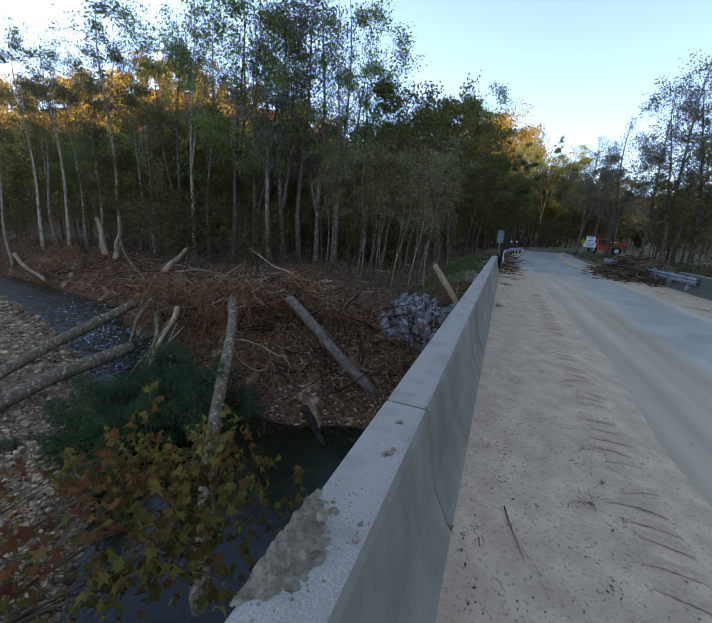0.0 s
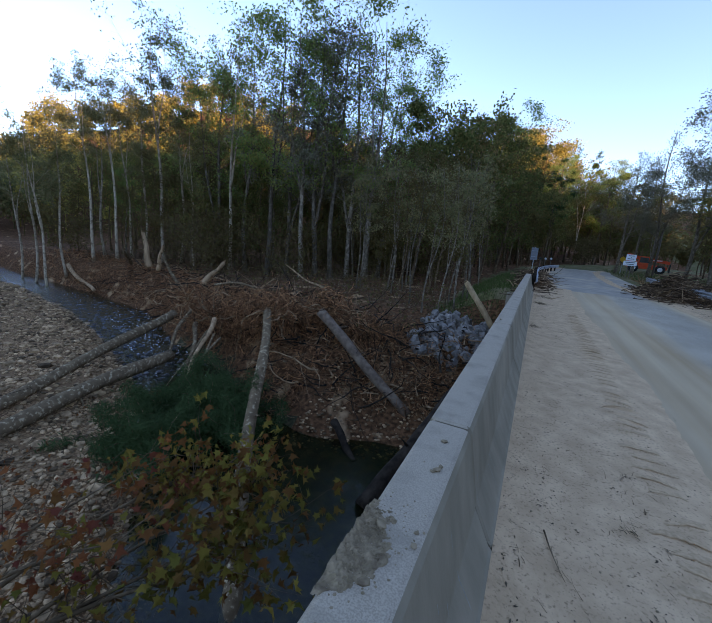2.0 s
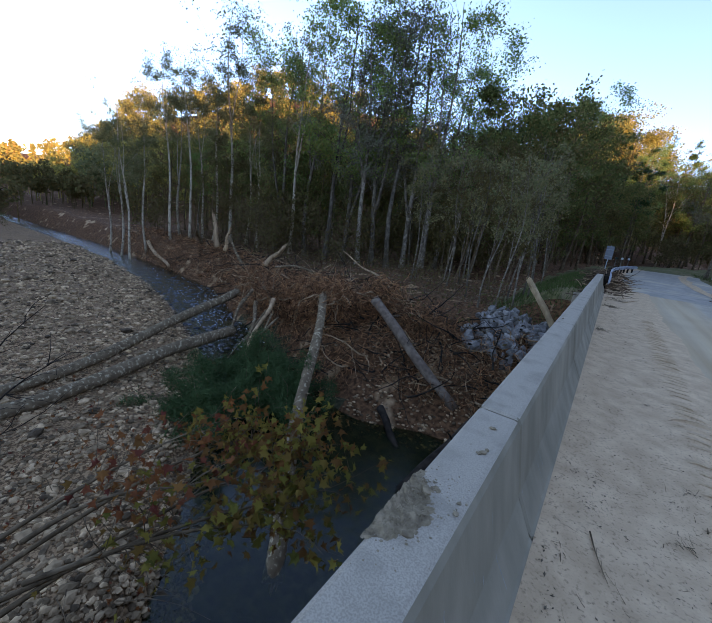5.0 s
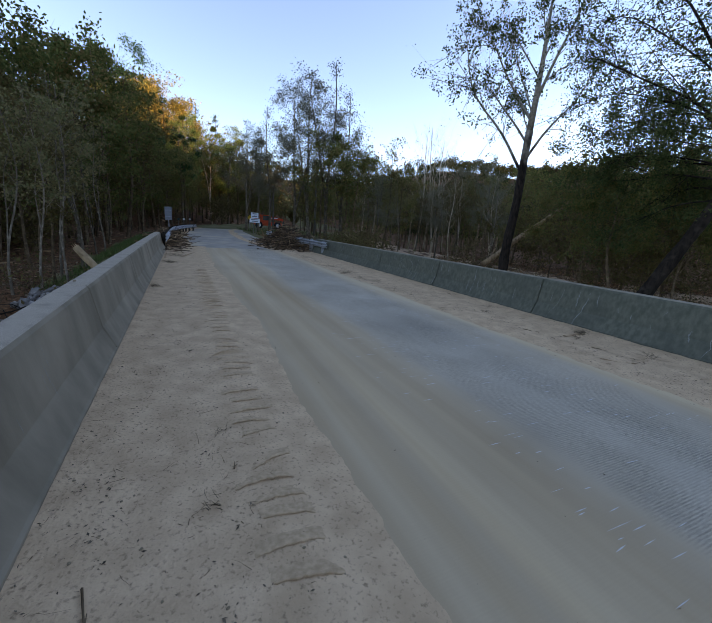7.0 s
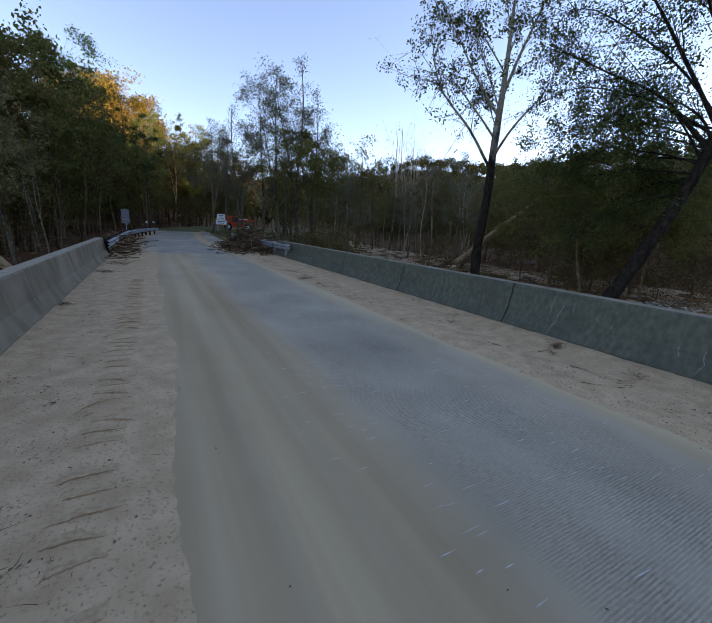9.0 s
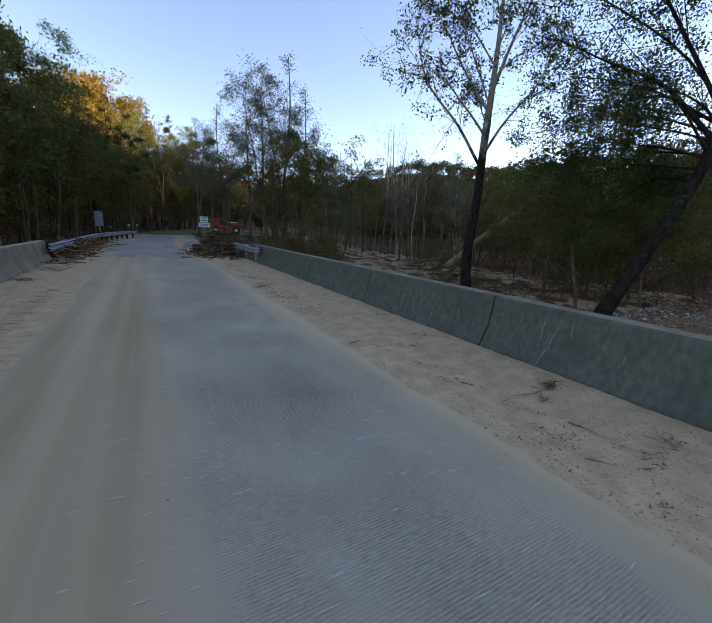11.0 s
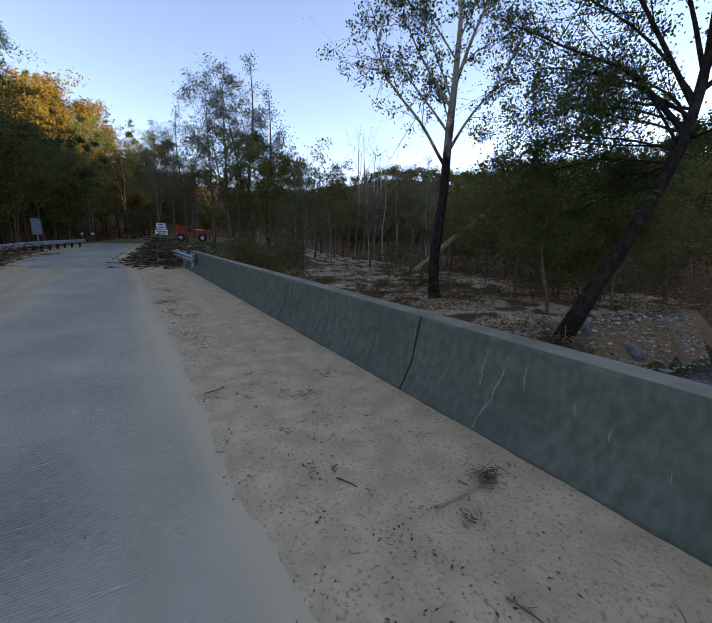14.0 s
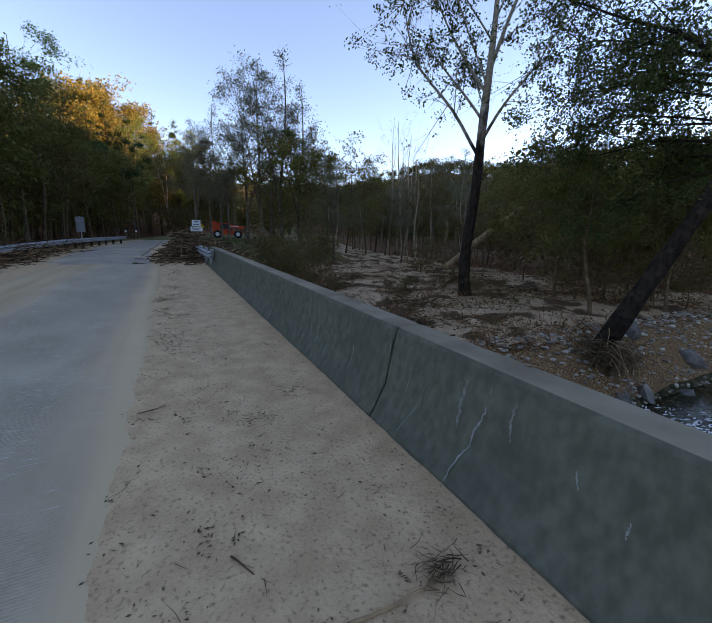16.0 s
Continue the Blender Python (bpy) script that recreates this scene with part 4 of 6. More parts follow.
for i in range(44):
    x, y = polar(rng.uniform(-84, -44), rng.uniform(56, 84))
    put(("bush", "wood_dark", "bush", "wood_brown")[i % 4], x, y, rng.uniform(1.3, 2.3) if i % 2 == 0 else rng.uniform(0.4, 0.65))
for i in range(26):
    x, y = polar(rng.uniform(4, 66), rng.uniform(34, 60))
    if y > float(bank_y(x)) + 6 and x < float(road_x(y)) - 8:
        put(("bush", "wood_dark")[i % 2], x, y, rng.uniform(1.2, 2.2) if i % 2 == 0 else rng.uniform(0.35, 0.55))


# woods on the hills, too far to count
def far_woods(name, label, n, spot, mat, tall, cards, size, seed, wide=0.24):
    """Crowns of several lobes, each covered with leaf clumps."""
    r = np.random.default_rng(seed)
    b = Build()
    for _ in range(n):
        x, y = spot(r)
        z, t = float(height(x, y)), tall * r.uniform(0.6, 1.15)
        w = t * wide * r.uniform(0.75, 1.25)
        k = 9
        lobe = r.normal(size=(k, 3))
        lobe *= (r.uniform(0.3, 0.75, k) / np.linalg.norm(lobe, axis=1))[:, None]
        lobe = lobe * np.array([w, w, 0.36 * t]) + np.array([x, y, z + 0.60 * t])
        u = r.normal(size=(cards, 3))
        u *= (r.uniform(0.25, 1, cards) ** 0.4 / np.linalg.norm(u, axis=1))[:, None]
        pick = r.integers(0, k, cards)
        b.cards(lobe[pick] + u * (w * r.uniform(0.35, 0.62, k))[pick][:, None], size * r.uniform(0.5, 1.3, cards), r, aspect=0.75)
        b.tube([(x, y, z - 0.5), (x, y, z + 0.6 * t)], [0.012 * t, 0.004 * t], 3, False)
    return solid(name, b, mat, label, "woods", kind="stuff")


def on_west(r):
    return polar(r.uniform(24, 71), r.uniform(80, 175))


far_woods("golden_woods", "sunlit golden autumn woods on the hillside", 280, on_west, LEAF_GOLD, 13.5, 420, 0.6, 1)
far_woods("olive_woods", "olive and brown autumn woods on the hillside", 150, lambda r: polar(r.uniform(3, 71), r.uniform(75, 190)), LEAF_OLIVE, 14, 380, 0.6, 2)
far_woods("golden_woods", "golden trees on the rise beside the road", 90, lambda r: polar(r.uniform(0.5, 24), r.uniform(98, 190)), LEAF_GOLD, 18, 420, 0.6, 3)
far_woods("golden_woods", "low golden woods beyond the bend of the creek", 60, lambda r: polar(r.uniform(66, 84), r.uniform(95, 170)), LEAF_GOLD, 11, 300, 0.6, 9)
far_woods("olive_woods", "olive brown woods beyond the bend of the creek", 90, lambda r: polar(r.uniform(64, 86), r.uniform(75, 130)), LEAF_BROWN, 8, 300, 0.5, 10)
far_woods("golden_woods", "golden woods on the distant western hills", 130, lambda r: polar(r.uniform(68, 88), r.uniform(190, 340)), LEAF_GOLD, 13, 160, 1.2, 4)
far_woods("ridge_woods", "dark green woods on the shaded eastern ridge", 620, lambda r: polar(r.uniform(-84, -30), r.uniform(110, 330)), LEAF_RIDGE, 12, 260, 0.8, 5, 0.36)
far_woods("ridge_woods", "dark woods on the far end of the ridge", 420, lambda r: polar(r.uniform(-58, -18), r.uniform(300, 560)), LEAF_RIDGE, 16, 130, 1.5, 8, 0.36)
far_woods("valley_woods", "olive woods on the far valley side", 260, lambda r: polar(r.uniform(-32, 14), r.uniform(170, 430)), LEAF_OLIVE, 17, 130, 1.4, 7, 0.3)
far_woods("valley_woods", "mixed woods closing the valley ahead", 230, lambda r: polar(r.uniform(-34, 8), r.uniform(120, 330)), LEAF_BROWN, 16, 170, 1.1, 6, 0.28)


# ---- trees near the eastern barrier ----
def limb_tree(name, label, path, radii, limbs, leaves, leaf, seed, bark, leafmat, cluster, category="tree", pale=None):
    """A tree along a given trunk line, with given main limbs (start share, end offset, radius)."""
    r = np.random.default_rng(seed)
    e = thing(name, label, category)
    o = np.array(path[0], float)
    e.matrix_basis = Matrix.Translation(tuple(o))
    P = np.array(path, float) - o
    t = np.linspace(0, 1, len(P))
    tt = np.linspace(0, 1, 15)
    tr = np.stack([np.interp(tt, t, P[:, k]) for k in range(3)], -1)
    for _ in range(2):
        tr[1:-1] = (tr[:-2] + 2 * tr[1:-1] + tr[2:]) / 4
    rad = np.interp(tt, t, radii)
    wood, tips = Build(), []
    upper = Build()
    if pale:
        wood.tube(tr[:11], rad[:11] * (1 + 0.08 * np.sin(tt[:11] * 37)), 10)
        upper.tube(tr[10:], rad[10:], 9)
    else:
        wood.tube(tr, rad * (1 + 0.08 * np.sin(tt * 37)), 10)
    for s, off, lr in limbs:
        p0 = np.array([np.interp(s, tt, tr[:, k]) for k in range(3)])
        w = np.linspace(0, 1, 11)
        off = np.array(off, float)
        sag = r.normal(size=3) * 0.05 * np.linalg.norm(off)
        curve = p0 + off * w[:, None] + sag * np.sin(w * 3.1)[:, None] + np.array([0, 0, 0.12 * np.linalg.norm(off)]) * np.sin(w * 3.1)[:, None] + 0.035 * np.linalg.norm(off) * np.stack([np.sin(7 * w + r.uniform(0, 6)), np.sin(6 * w + r.uniform(0, 6)), np.sin(9 * w + r.uniform(0, 6))], -1) * w[:, None]
        (upper if pale and s > 0.35 else wood).tube(curve, lr * (1 - 0.85 * w), 6, False)
        n2 = int(5 + np.linalg.norm(off) * 3.2)
        for _ in range(n2):
            u = r.uniform(0.25, 1)
            q = np.array([np.interp(u, w, curve[:, k]) for k in range(3)])
            d = off / np.linalg.norm(off) * r.uniform(0.2, 0.8) + r.normal(size=3) * 0.6
            d *= np.linalg.norm(off) * r.uniform(0.12, 0.34)
            m2 = q + d * 0.5 + r.normal(size=3) * 0.07
            (upper if pale and s > 0.35 else wood).tube([q, m2, q + d], [lr * 0.25, lr * 0.15, lr * 0.04], 4, False)
            tips += [q, m2, q + d, q + d]
            for _ in range(3):
                d2 = d * 0.4 + r.normal(size=3) * 0.25 * np.linalg.norm(d)
                wood.tube([m2, m2 + d2], [lr * 0.08, lr * 0.02], 3, False)
                tips += [m2 + d2, m2 + d2]
    tips = np.array(tips)
    share = np.repeat(r.gamma(0.7, size=len(tips) // 4 + 1), 4)[: len(tips)] + 0.05
    sel = tips[r.choice(len(tips), leaves, p=share / share.sum())] + r.normal(size=(leaves, 3)) * cluster
    part("trunk", wood, bark, e)
    if upper.n:
        part("upper_trunk", upper, pale, e, "pale forked upper trunk")
    part("crown", Build().cards(sel, leaf * r.uniform(0.6, 1.3, leaves), r, aspect=0.6), leafmat, e)
    return e


limb_tree("sycamore", "slim tree with a dark trunk, pale forked limbs and sparse leaves", [(22.8, 18.4, -2.5), (22.45, 18.4, -0.6), (22.5, 18.4, 1.2), (23.1, 18.5, 4.2), (23.0, 18.5, 7.4), (23.4, 18.4, 12.3), (23.4, 18.5, 19)], [0.42, 0.35, 0.32, 0.29, 0.26, 0.17, 0.03],
          [(0.593, (-4.6, 2.6, 8.2), 0.12), (0.63, (3.4, -2.6, 5.8), 0.10), (0.68, (-3.6, 3.2, 4.6), 0.08), (0.735, (-2.2, 3.0, 6.5), 0.11), (0.775, (1.4, -1.8, 6.5), 0.12), (0.82, (-2.6, 1.6, 4.0), 0.06), (0.852, (1.8, 1.8, 3.6), 0.06), (0.707, (1.5, 3.0, 3.0), 0.05), (0.893, (-1.4, -1.2, 3.0), 0.05), (0.747, (-3.8, 1.4, 5.0), 0.06), (0.80, (2.8, -2.6, 2.0), 0.05)],
          10500, 0.17, 21, SYCAMORE_BARK, LEAF_DEEP, 0.16, pale=SYCAMORE_BARK)
limb_tree("leaning_tree", "large dark leaning tree with a wide leafy crown and undercut roots", [(21.2, 8.9, -2.7), (22.0, 7.7, 0.9), (22.5, 6.9, 3.2), (23.0, 6.3, 5.6), (23.3, 6.2, 8.4), (23.6, 6.6, 12.5)], [0.40, 0.29, 0.25, 0.2, 0.13, 0.03],
          [(0.60, (-2.0, 6.4, 5.2), 0.105), (0.66, (-3.2, 3.4, 6.4), 0.093), (0.70, (1.2, -4.6, 5.4), 0.099), (0.74, (-1.0, 2.0, 6.5), 0.087), (0.62, (2.5, 4.8, 3.2), 0.074), (0.80, (0.5, -1.5, 5.0), 0.074), (0.52, (-0.4, 6.0, 0.4), 0.056), (0.56, (-2.8, 3.0, 2.0), 0.056), (0.58, (2.0, -4.2, 1.2), 0.062),
           (0.55, (-1.6, 4.8, 0.6), 0.05), (0.52, (2.4, 3.4, 0.2), 0.05), (0.6, (-3.2, 2.4, 0.9), 0.05), (0.66, (-0.4, 6.4, 1.4), 0.06), (0.57, (3.6, 1.2, 0.8), 0.05), (0.62, (-2.2, 5.8, 0.8), 0.05), (0.56, (1.0, 7.0, 0.9), 0.05),
           (0.48, (1.5, 4.6, -1.4), 0.050), (0.85, (-2.5, -1.0, 4.0), 0.050), (0.88, (1.8, 2.0, 3.6), 0.050), (0.64, (-1.2, 8.0, 3.0), 0.068), (0.68, (-1.6, 7.2, 6.2), 0.068), (0.45, (0.6, 5.6, -2.6), 0.037), (0.5, (3.4, 3.2, -1.2), 0.043), (0.72, (-3.6, -2.4, 3.6), 0.062), (0.77, (-4.0, 0.8, 4.8), 0.062)],
          56000, 0.125, 22, DARK_BARK, LEAF_DEEP, 0.2)


# ---- the creek: fallen trees, roots, stones ----
def strand(b, r, p, d, length, rad, bend=0.35, segs=5, sides=3, sag=0.0):
    """One bent root, twig or stalk."""
    p, d = np.array(p, float), np.array(d, float)
    d /= np.linalg.norm(d) + 1e-9
    pts = [p]
    for _ in range(segs):
        d = d + r.normal(size=3) * bend + np.array([0, 0, -sag])
        d /= np.linalg.norm(d)
        pts.append(pts[-1] + d * length / segs)
    b.tube(pts, np.linspace(rad, rad * 0.25, len(pts)), sides, False)
    return pts[-1]


def log(name, label, a, c, r0, r1, bark, seed, knots=5, sag=0.0, category="log", broken=True, bow=0.012):
    """A fallen trunk from a to c, with branch stubs and a splintered end."""
    r = np.random.default_rng(seed)
    a, c = np.array(a, float), np.array(c, float)
    e = thing(name, label, category, "fallen logs")
    e.matrix_basis = Matrix.Translation(tuple(a))
    t = np.linspace(0, 1, 16)
    L = np.linalg.norm(c - a)
    pts = (c - a) * t[:, None] + np.array([0.0, 0, sag]) * np.sin(t * math.pi)[:, None] + bow * L * np.stack([np.sin(5 * t + seed), np.sin(4 * t + 2 * seed), np.sin(6 * t)], -1) * np.sin(t * math.pi)[:, None]
    b = Build().tube(pts, (r0 + (r1 - r0) * t) * (1 + 0.05 * np.sin(19 * t + seed)), 12)
    part("trunk", b, bark, e)
    axis = (c - a) / L
    for _ in range(knots):
        u = r.uniform(0.1, 0.95)
        q = np.array([np.interp(u, t, pts[:, k]) for k in range(3)])
        side = np.cross(axis, r.normal(size=3))
        side /= np.linalg.norm(side)
        rr = r0 + (r1 - r0) * u
        b2 = Build()
        strand(b2, r, q + side * rr * 0.6, side + axis * 0.5, r.uniform(0.15, 0.5), rr * 0.22, 0.15, 3, 5)
        part("branch_stub", b2, bark, e)
    if broken:
        b3 = Build()
        for _ in range(9):
            o = np.cross(axis, r.normal(size=3))
            o = o / np.linalg.norm(o) * r1 * r.uniform(0.1, 0.8)
            b3.tube([pts[-1] + o - axis * 0.1, pts[-1] + o * 0.8 + axis * r.uniform(0.05, 0.25)], [r1 * 0.28, 0.004], 4, False)
        part("splintered_end", b3, DEADWOOD, e, "pale splintered break")
    return e


log("fallen_log", "upright-lying trunk with pale lichen spots in the creek", (-9.4, 8.3, -1.3), (-3.7, 0.6, -4.8), 0.15, 0.19, LICHEN_BARK, 1, 4)
log("fallen_log", "brown bare trunk leaning down the bank", (-7.4, 9.1, -1.1), (-3.25, 8.5, -4.05), 0.19, 0.17, surface("brown_bark", (0.113, 0.0756, 0.053), (0.186, 0.128, 0.0901), 7, (0.253, 0.183, 0.127), 3, 0.9, 0.6, 16), 2, 3)
log("fallen_log", "long grey trunk lying across the gravel bar", (-15.9, 9.1, -2.6), (-13.0, -2.6, -4.1), 0.21, 0.17, LICHEN_BARK, 3, 6, sag=-0.35)
log("fallen_log", "thick mottled grey trunk across the creek", (-13.6, 7.1, -3.75), (-11.9, -2.6, -4.1), 0.25, 0.2, LICHEN_BARK, 4, 5, sag=-0.05)
log("broken_log", "pale broken log standing aslant by the riprap", (-1.25, 14.5, -1.9), (-2.9, 14.7, 0.25), 0.14, 0.13, surface("stripped_wood", (0.30, 0.185, 0.095), (0.45, 0.30, 0.165), 5, (0.266, 0.171, 0.0954), 2, 0.8, 0.5, 20, stretch=(1, 1, 0.3)), 5, 2)
log("wet_log", "dark wet log under the bridge edge", (-1.6, 7.6, -2.4), (-2.9, 4.2, -4.6), 0.22, 0.26, DARK_BARK, 6, 2, broken=False)
log("wet_log", "dark waterlogged log at the foot of the bank", (-5.3, 6.9, -4.2), (-4.0, 5.9, -4.7), 0.13, 0.1, DARK_BARK, 7, 2, broken=False)
log("driftwood", "bleached driftwood log on the bank", (-43.0, 17.6, -3.2), (-32.0, 14.2, -4.1), 0.22, 0.12, DEADWOOD, 8, 4, sag=0.3, category="driftwood", bow=0.03)
for k, (a, c, r0) in enumerate([((-24.5, 14.5, -1.6), (-23.6, 14.3, 0.2), 0.16), ((-20.6, 13.2, -2.2), (-21.4, 12.6, -0.4), 0.12), ((-18.3, 13.0, -1.7), (-17.2, 13.6, -0.3), 0.2), ((-15.8, 11.6, -1.3), (-11.5, 12.6, -1.0), 0.07), ((-27.0, 15.6, -1.7), (-27.4, 15.4, 0.9), 0.24), ((-13.8, 8.6, -2.6), (-12.2, 6.6, -4.3), 0.11), ((-12.6, 8.6, -2.2), (-11.6, 6.2, -4.2), 0.11), ((-14.6, 9.0, -2.2), (-13.9, 7.0, -4.0), 0.10),
                                ((-7.5, 11.4, -1.2), (-11.8, 12.8, 0.1), 0.06), ((-30.5, 16.4, -1.8), (-29.2, 15.0, -0.6), 0.16)]):
    log("driftwood", "bleached broken branch caught on the creek bank", a, c, r0, r0 * 0.5, (DEADWOOD, LICHEN_BARK)[k % 2], 20 + k, 3, category="driftwood", bow=0.04)

# root plates of the fallen trees
for k, (p, n, rad) in enumerate([((-9.6, 9.0, -1.5), 520, 1.9), ((-7.6, 10.0, -1.2), 520, 1.6), ((-13.6, 9.3, -2.4), 380, 1.8), ((-11.6, 9.4, -2.1), 420, 1.8), ((-16.6, 10.6, -2.2), 260, 1.5), ((-9.0, 9.5, -2.3), 420, 1.6), ((-6.0, 10.6, -1.9), 300, 1.3)]):
    r = np.random.default_rng(40 + k)
    b = Build()
    for _ in range(int(1.5 * n)):
        o = np.array(p) + r.normal(size=3) * np.array([0.55, 0.4, 0.42]) * rad * 0.62
        strand(b, r, o, r.normal(size=3) * np.array([1, 0.8, 0.6]), r.uniform(0.3, 0.8) * rad, 0.005 + 0.022 * r.uniform() ** 2, 0.6, 7, 3, 0.16)
    e = thing("root_plate", "torn-up root plate of a fallen tree", "roots", "root plates")
    tagged(part("root_mass", b, ROOT, e), kind="stuff")
    thick = Build()
    for _ in range(16):
        d = r.normal(size=3) * np.array([1.0, 0.7, 0.7])
        strand(thick, r, np.array(p), d, r.uniform(0.6, 1.0) * rad, r.uniform(0.03, 0.06), 0.3, 7, 5, 0.05)
    tagged(part("thick_root", thick, DEADWOOD, e, "thick snapped roots"), kind="stuff")

# hanging roots, stalks and flood wrack along the bank
r = np.random.default_rng(50)
roots, stalks = Build(), Build()
for i in range(12500):
    x = -50 + 48.5 * r.uniform(0, 1) ** 0.6
    y = float(bank_y(x)) + r.uniform(0.2, 4.2) + (1.5 if x > -7 else 0)
    z = float(height(x, y))
    d = np.array([r.normal(), r.normal() - 0.6, r.uniform(-0.5, 0.9)])
    if i % 4:
        strand(roots, r, (x, y, z + r.uniform(0, 0.35)), d, r.uniform(0.3, 1.2), 0.005 + 0.018 * r.uniform() ** 2, 0.55, 5, 3, 0.2)
    else:
        strand(stalks, r, (x, y, z), d + np.array([0, 0, 0.6]), r.uniform(0.3, 1.0), r.uniform(0.003, 0.010), 0.3, 4, 3, 0.1)
solid("hanging_roots", roots, ROOT, "reddish-brown roots and wrack hanging down the bank", "roots", kind="stuff")
solid("dry_stalks", stalks, STRAW, "dry straw-coloured stalks on the bank", "stalks", kind="stuff")
# broken branches tangled over the bank, dark and bleached
r = np.random.default_rng(53)
dark, pale = Build(), Build()
for i in range(520):
    x = -34 + 32 * r.uniform(0, 1) ** 0.65
    y = float(bank_y(x)) + r.uniform(0.3, 5.0) + (1.0 if x > -7 else 0)
    z = float(height(x, y))
    a = r.uniform(0, 6.28)
    strand(pale if i % 4 == 0 else dark, r, (x, y, z + r.uniform(0.05, 0.5)), (math.cos(a), math.sin(a), r.uniform(-0.35, 0.6)), r.uniform(0.7, 2.6), r.uniform(0.012, 0.045), 0.2, 7, 5, 0.05)
solid("bank_branches", dark, DARK_BARK, "dark wet branches tangled over the bank", "branches", kind="stuff")
solid("bank_branches", pale, DEADWOOD, "bleached branches tangled over the bank", "branches", kind="stuff")
# twiggy brush under the wood
r = np.random.default_rng(51)
b, lv = Build(), []
for i in range(1500):
    x = r.uniform(-40, -3.5)
    y = float(bank_y(x)) + r.uniform(3.5, 16)
    p = strand(b, r, (x, y, float(height(x, y)) - 0.05), (r.normal() * 0.6, r.normal() * 0.6, 1), r.uniform(0.4, 1.9), r.uniform(0.005, 0.013), 0.25, 4)
    lv.append(p)
solid("brush", b, BARK, "thin bare brush under the trees", "brush", kind="stuff")
lv = np.repeat(np.array(lv), 4, 0) + r.normal(size=(len(lv) * 4, 3)) * 0.22
solid("brush_leaves", Build().cards(lv, r.uniform(0.08, 0.2, len(lv)), r), LEAF_BROWN, "withered leaves on the brush", "leaves", kind="stuff")
# fallen leaves and litter on the ground of both banks
r = np.random.default_rng(52)
n = 9000
lx = np.concatenate([r.uniform(-30, -2, n), r.uniform(8.5, 55, n)])
ly = np.concatenate([bank_y(lx[:n]) + r.uniform(1.5, 22, n), bank_y(lx[n:]) + r.uniform(2, 34, n)])
lz = height(lx, ly) + 0.03
solid("leaf_litter", Build().cards(np.stack([lx, ly, lz], -1), r.uniform(0.07, 0.20, 2 * n), r, flat=0.7, lie=0.7), foliage("litter_leaves", (0.0931, 0.061, 0.0371), (0.173, 0.122, 0.0742), (0.346, 0.268, 0.18), through_light=0.1), "fallen leaves and bark scraps on the ground", "leaf litter", kind="stuff")


# stones
def pebble_mesh(seed, flat=0.6, jag=0.22):
    bm = bmesh.new()
    bmesh.ops.create_icosphere(bm, subdivisions=1, radius=0.5)
    r = np.random.default_rng(seed)
    for v in bm.verts:
        v.co *= 1 + r.uniform(-jag, jag)
        v.co.z *= flat
        v.co.x *= 1.25
    me = bpy.data.meshes.new("stone")
    bm.to_mesh(me)
    bm.free()
    return me


def scatter_stones(name, label, spots, sizes, mat, seed, flat=0.6):
    r = np.random.default_rng(seed)
    shapes = []
    for k in range(6):
        me = pebble_mesh(seed * 10 + k, flat)
        shapes.append((np.array([v.co[:] for v in me.vertices]), [tuple(p.vertices) for p in me.polygons]))
        bpy.data.meshes.remove(me)
    b = Build()
    for (x, y, z), s in zip(spots, sizes):
        v, f = shapes[int(r.integers(0, 6))]
        a = r.uniform(0, 6.28)
        ca, sa = math.cos(a), math.sin(a)
        b.add(np.stack([v[:, 0] * ca - v[:, 1] * sa, v[:, 0] * sa + v[:, 1] * ca, v[:, 2]], -1) * s + np.array([x, y, z + 0.12 * s]), f)
    return solid(name, b, mat, label, "stones", kind="stuff", smooth=False)


r = np.random.default_rng(60)
n = 24000
d = 4.5 + 46 * r.uniform(0, 1, n) ** 1.35
a = np.radians(r.uniform(42, 100, n))
sx, sy = -d * np.sin(a), -3 + d * np.cos(a)
ok = (sy < bar_y(sx) + 1.0) & (sx < -3)
sx, sy = sx[ok], sy[ok]
scatter_stones("gravel_stones", "grey and pale river stones on the gravel bar", np.stack([sx, sy, height(sx, sy)], -1), (0.035 + 0.0035 * d[ok] + 0.10 * r.uniform(0, 1, len(sx)) ** 2.5) * (1 + (r.uniform(0, 1, len(sx)) > 0.96) * 1.2), STONE, 61)
n = 2400
sx, sy = r.uniform(12, 34, n), 0
sy = bank_y(sx) + r.uniform(-2.0, 3.4, n)
scatter_stones("shore_stones", "pale rounded stones on the creek shore", np.stack([sx, sy, height(sx, sy)], -1), r.uniform(0.06, 0.24, n), SHORE_STONE, 62)
n = 1300
sx, sy = r.uniform(-6.5, -1, n), 0
sy = bank_y(sx) + r.uniform(-0.3, 4.6, n)
scatter_stones("bank_stones", "grey stones in the washed-out bank", np.stack([sx, sy, height(sx, sy)], -1), r.uniform(0.04, 0.13, n), STONE, 63)
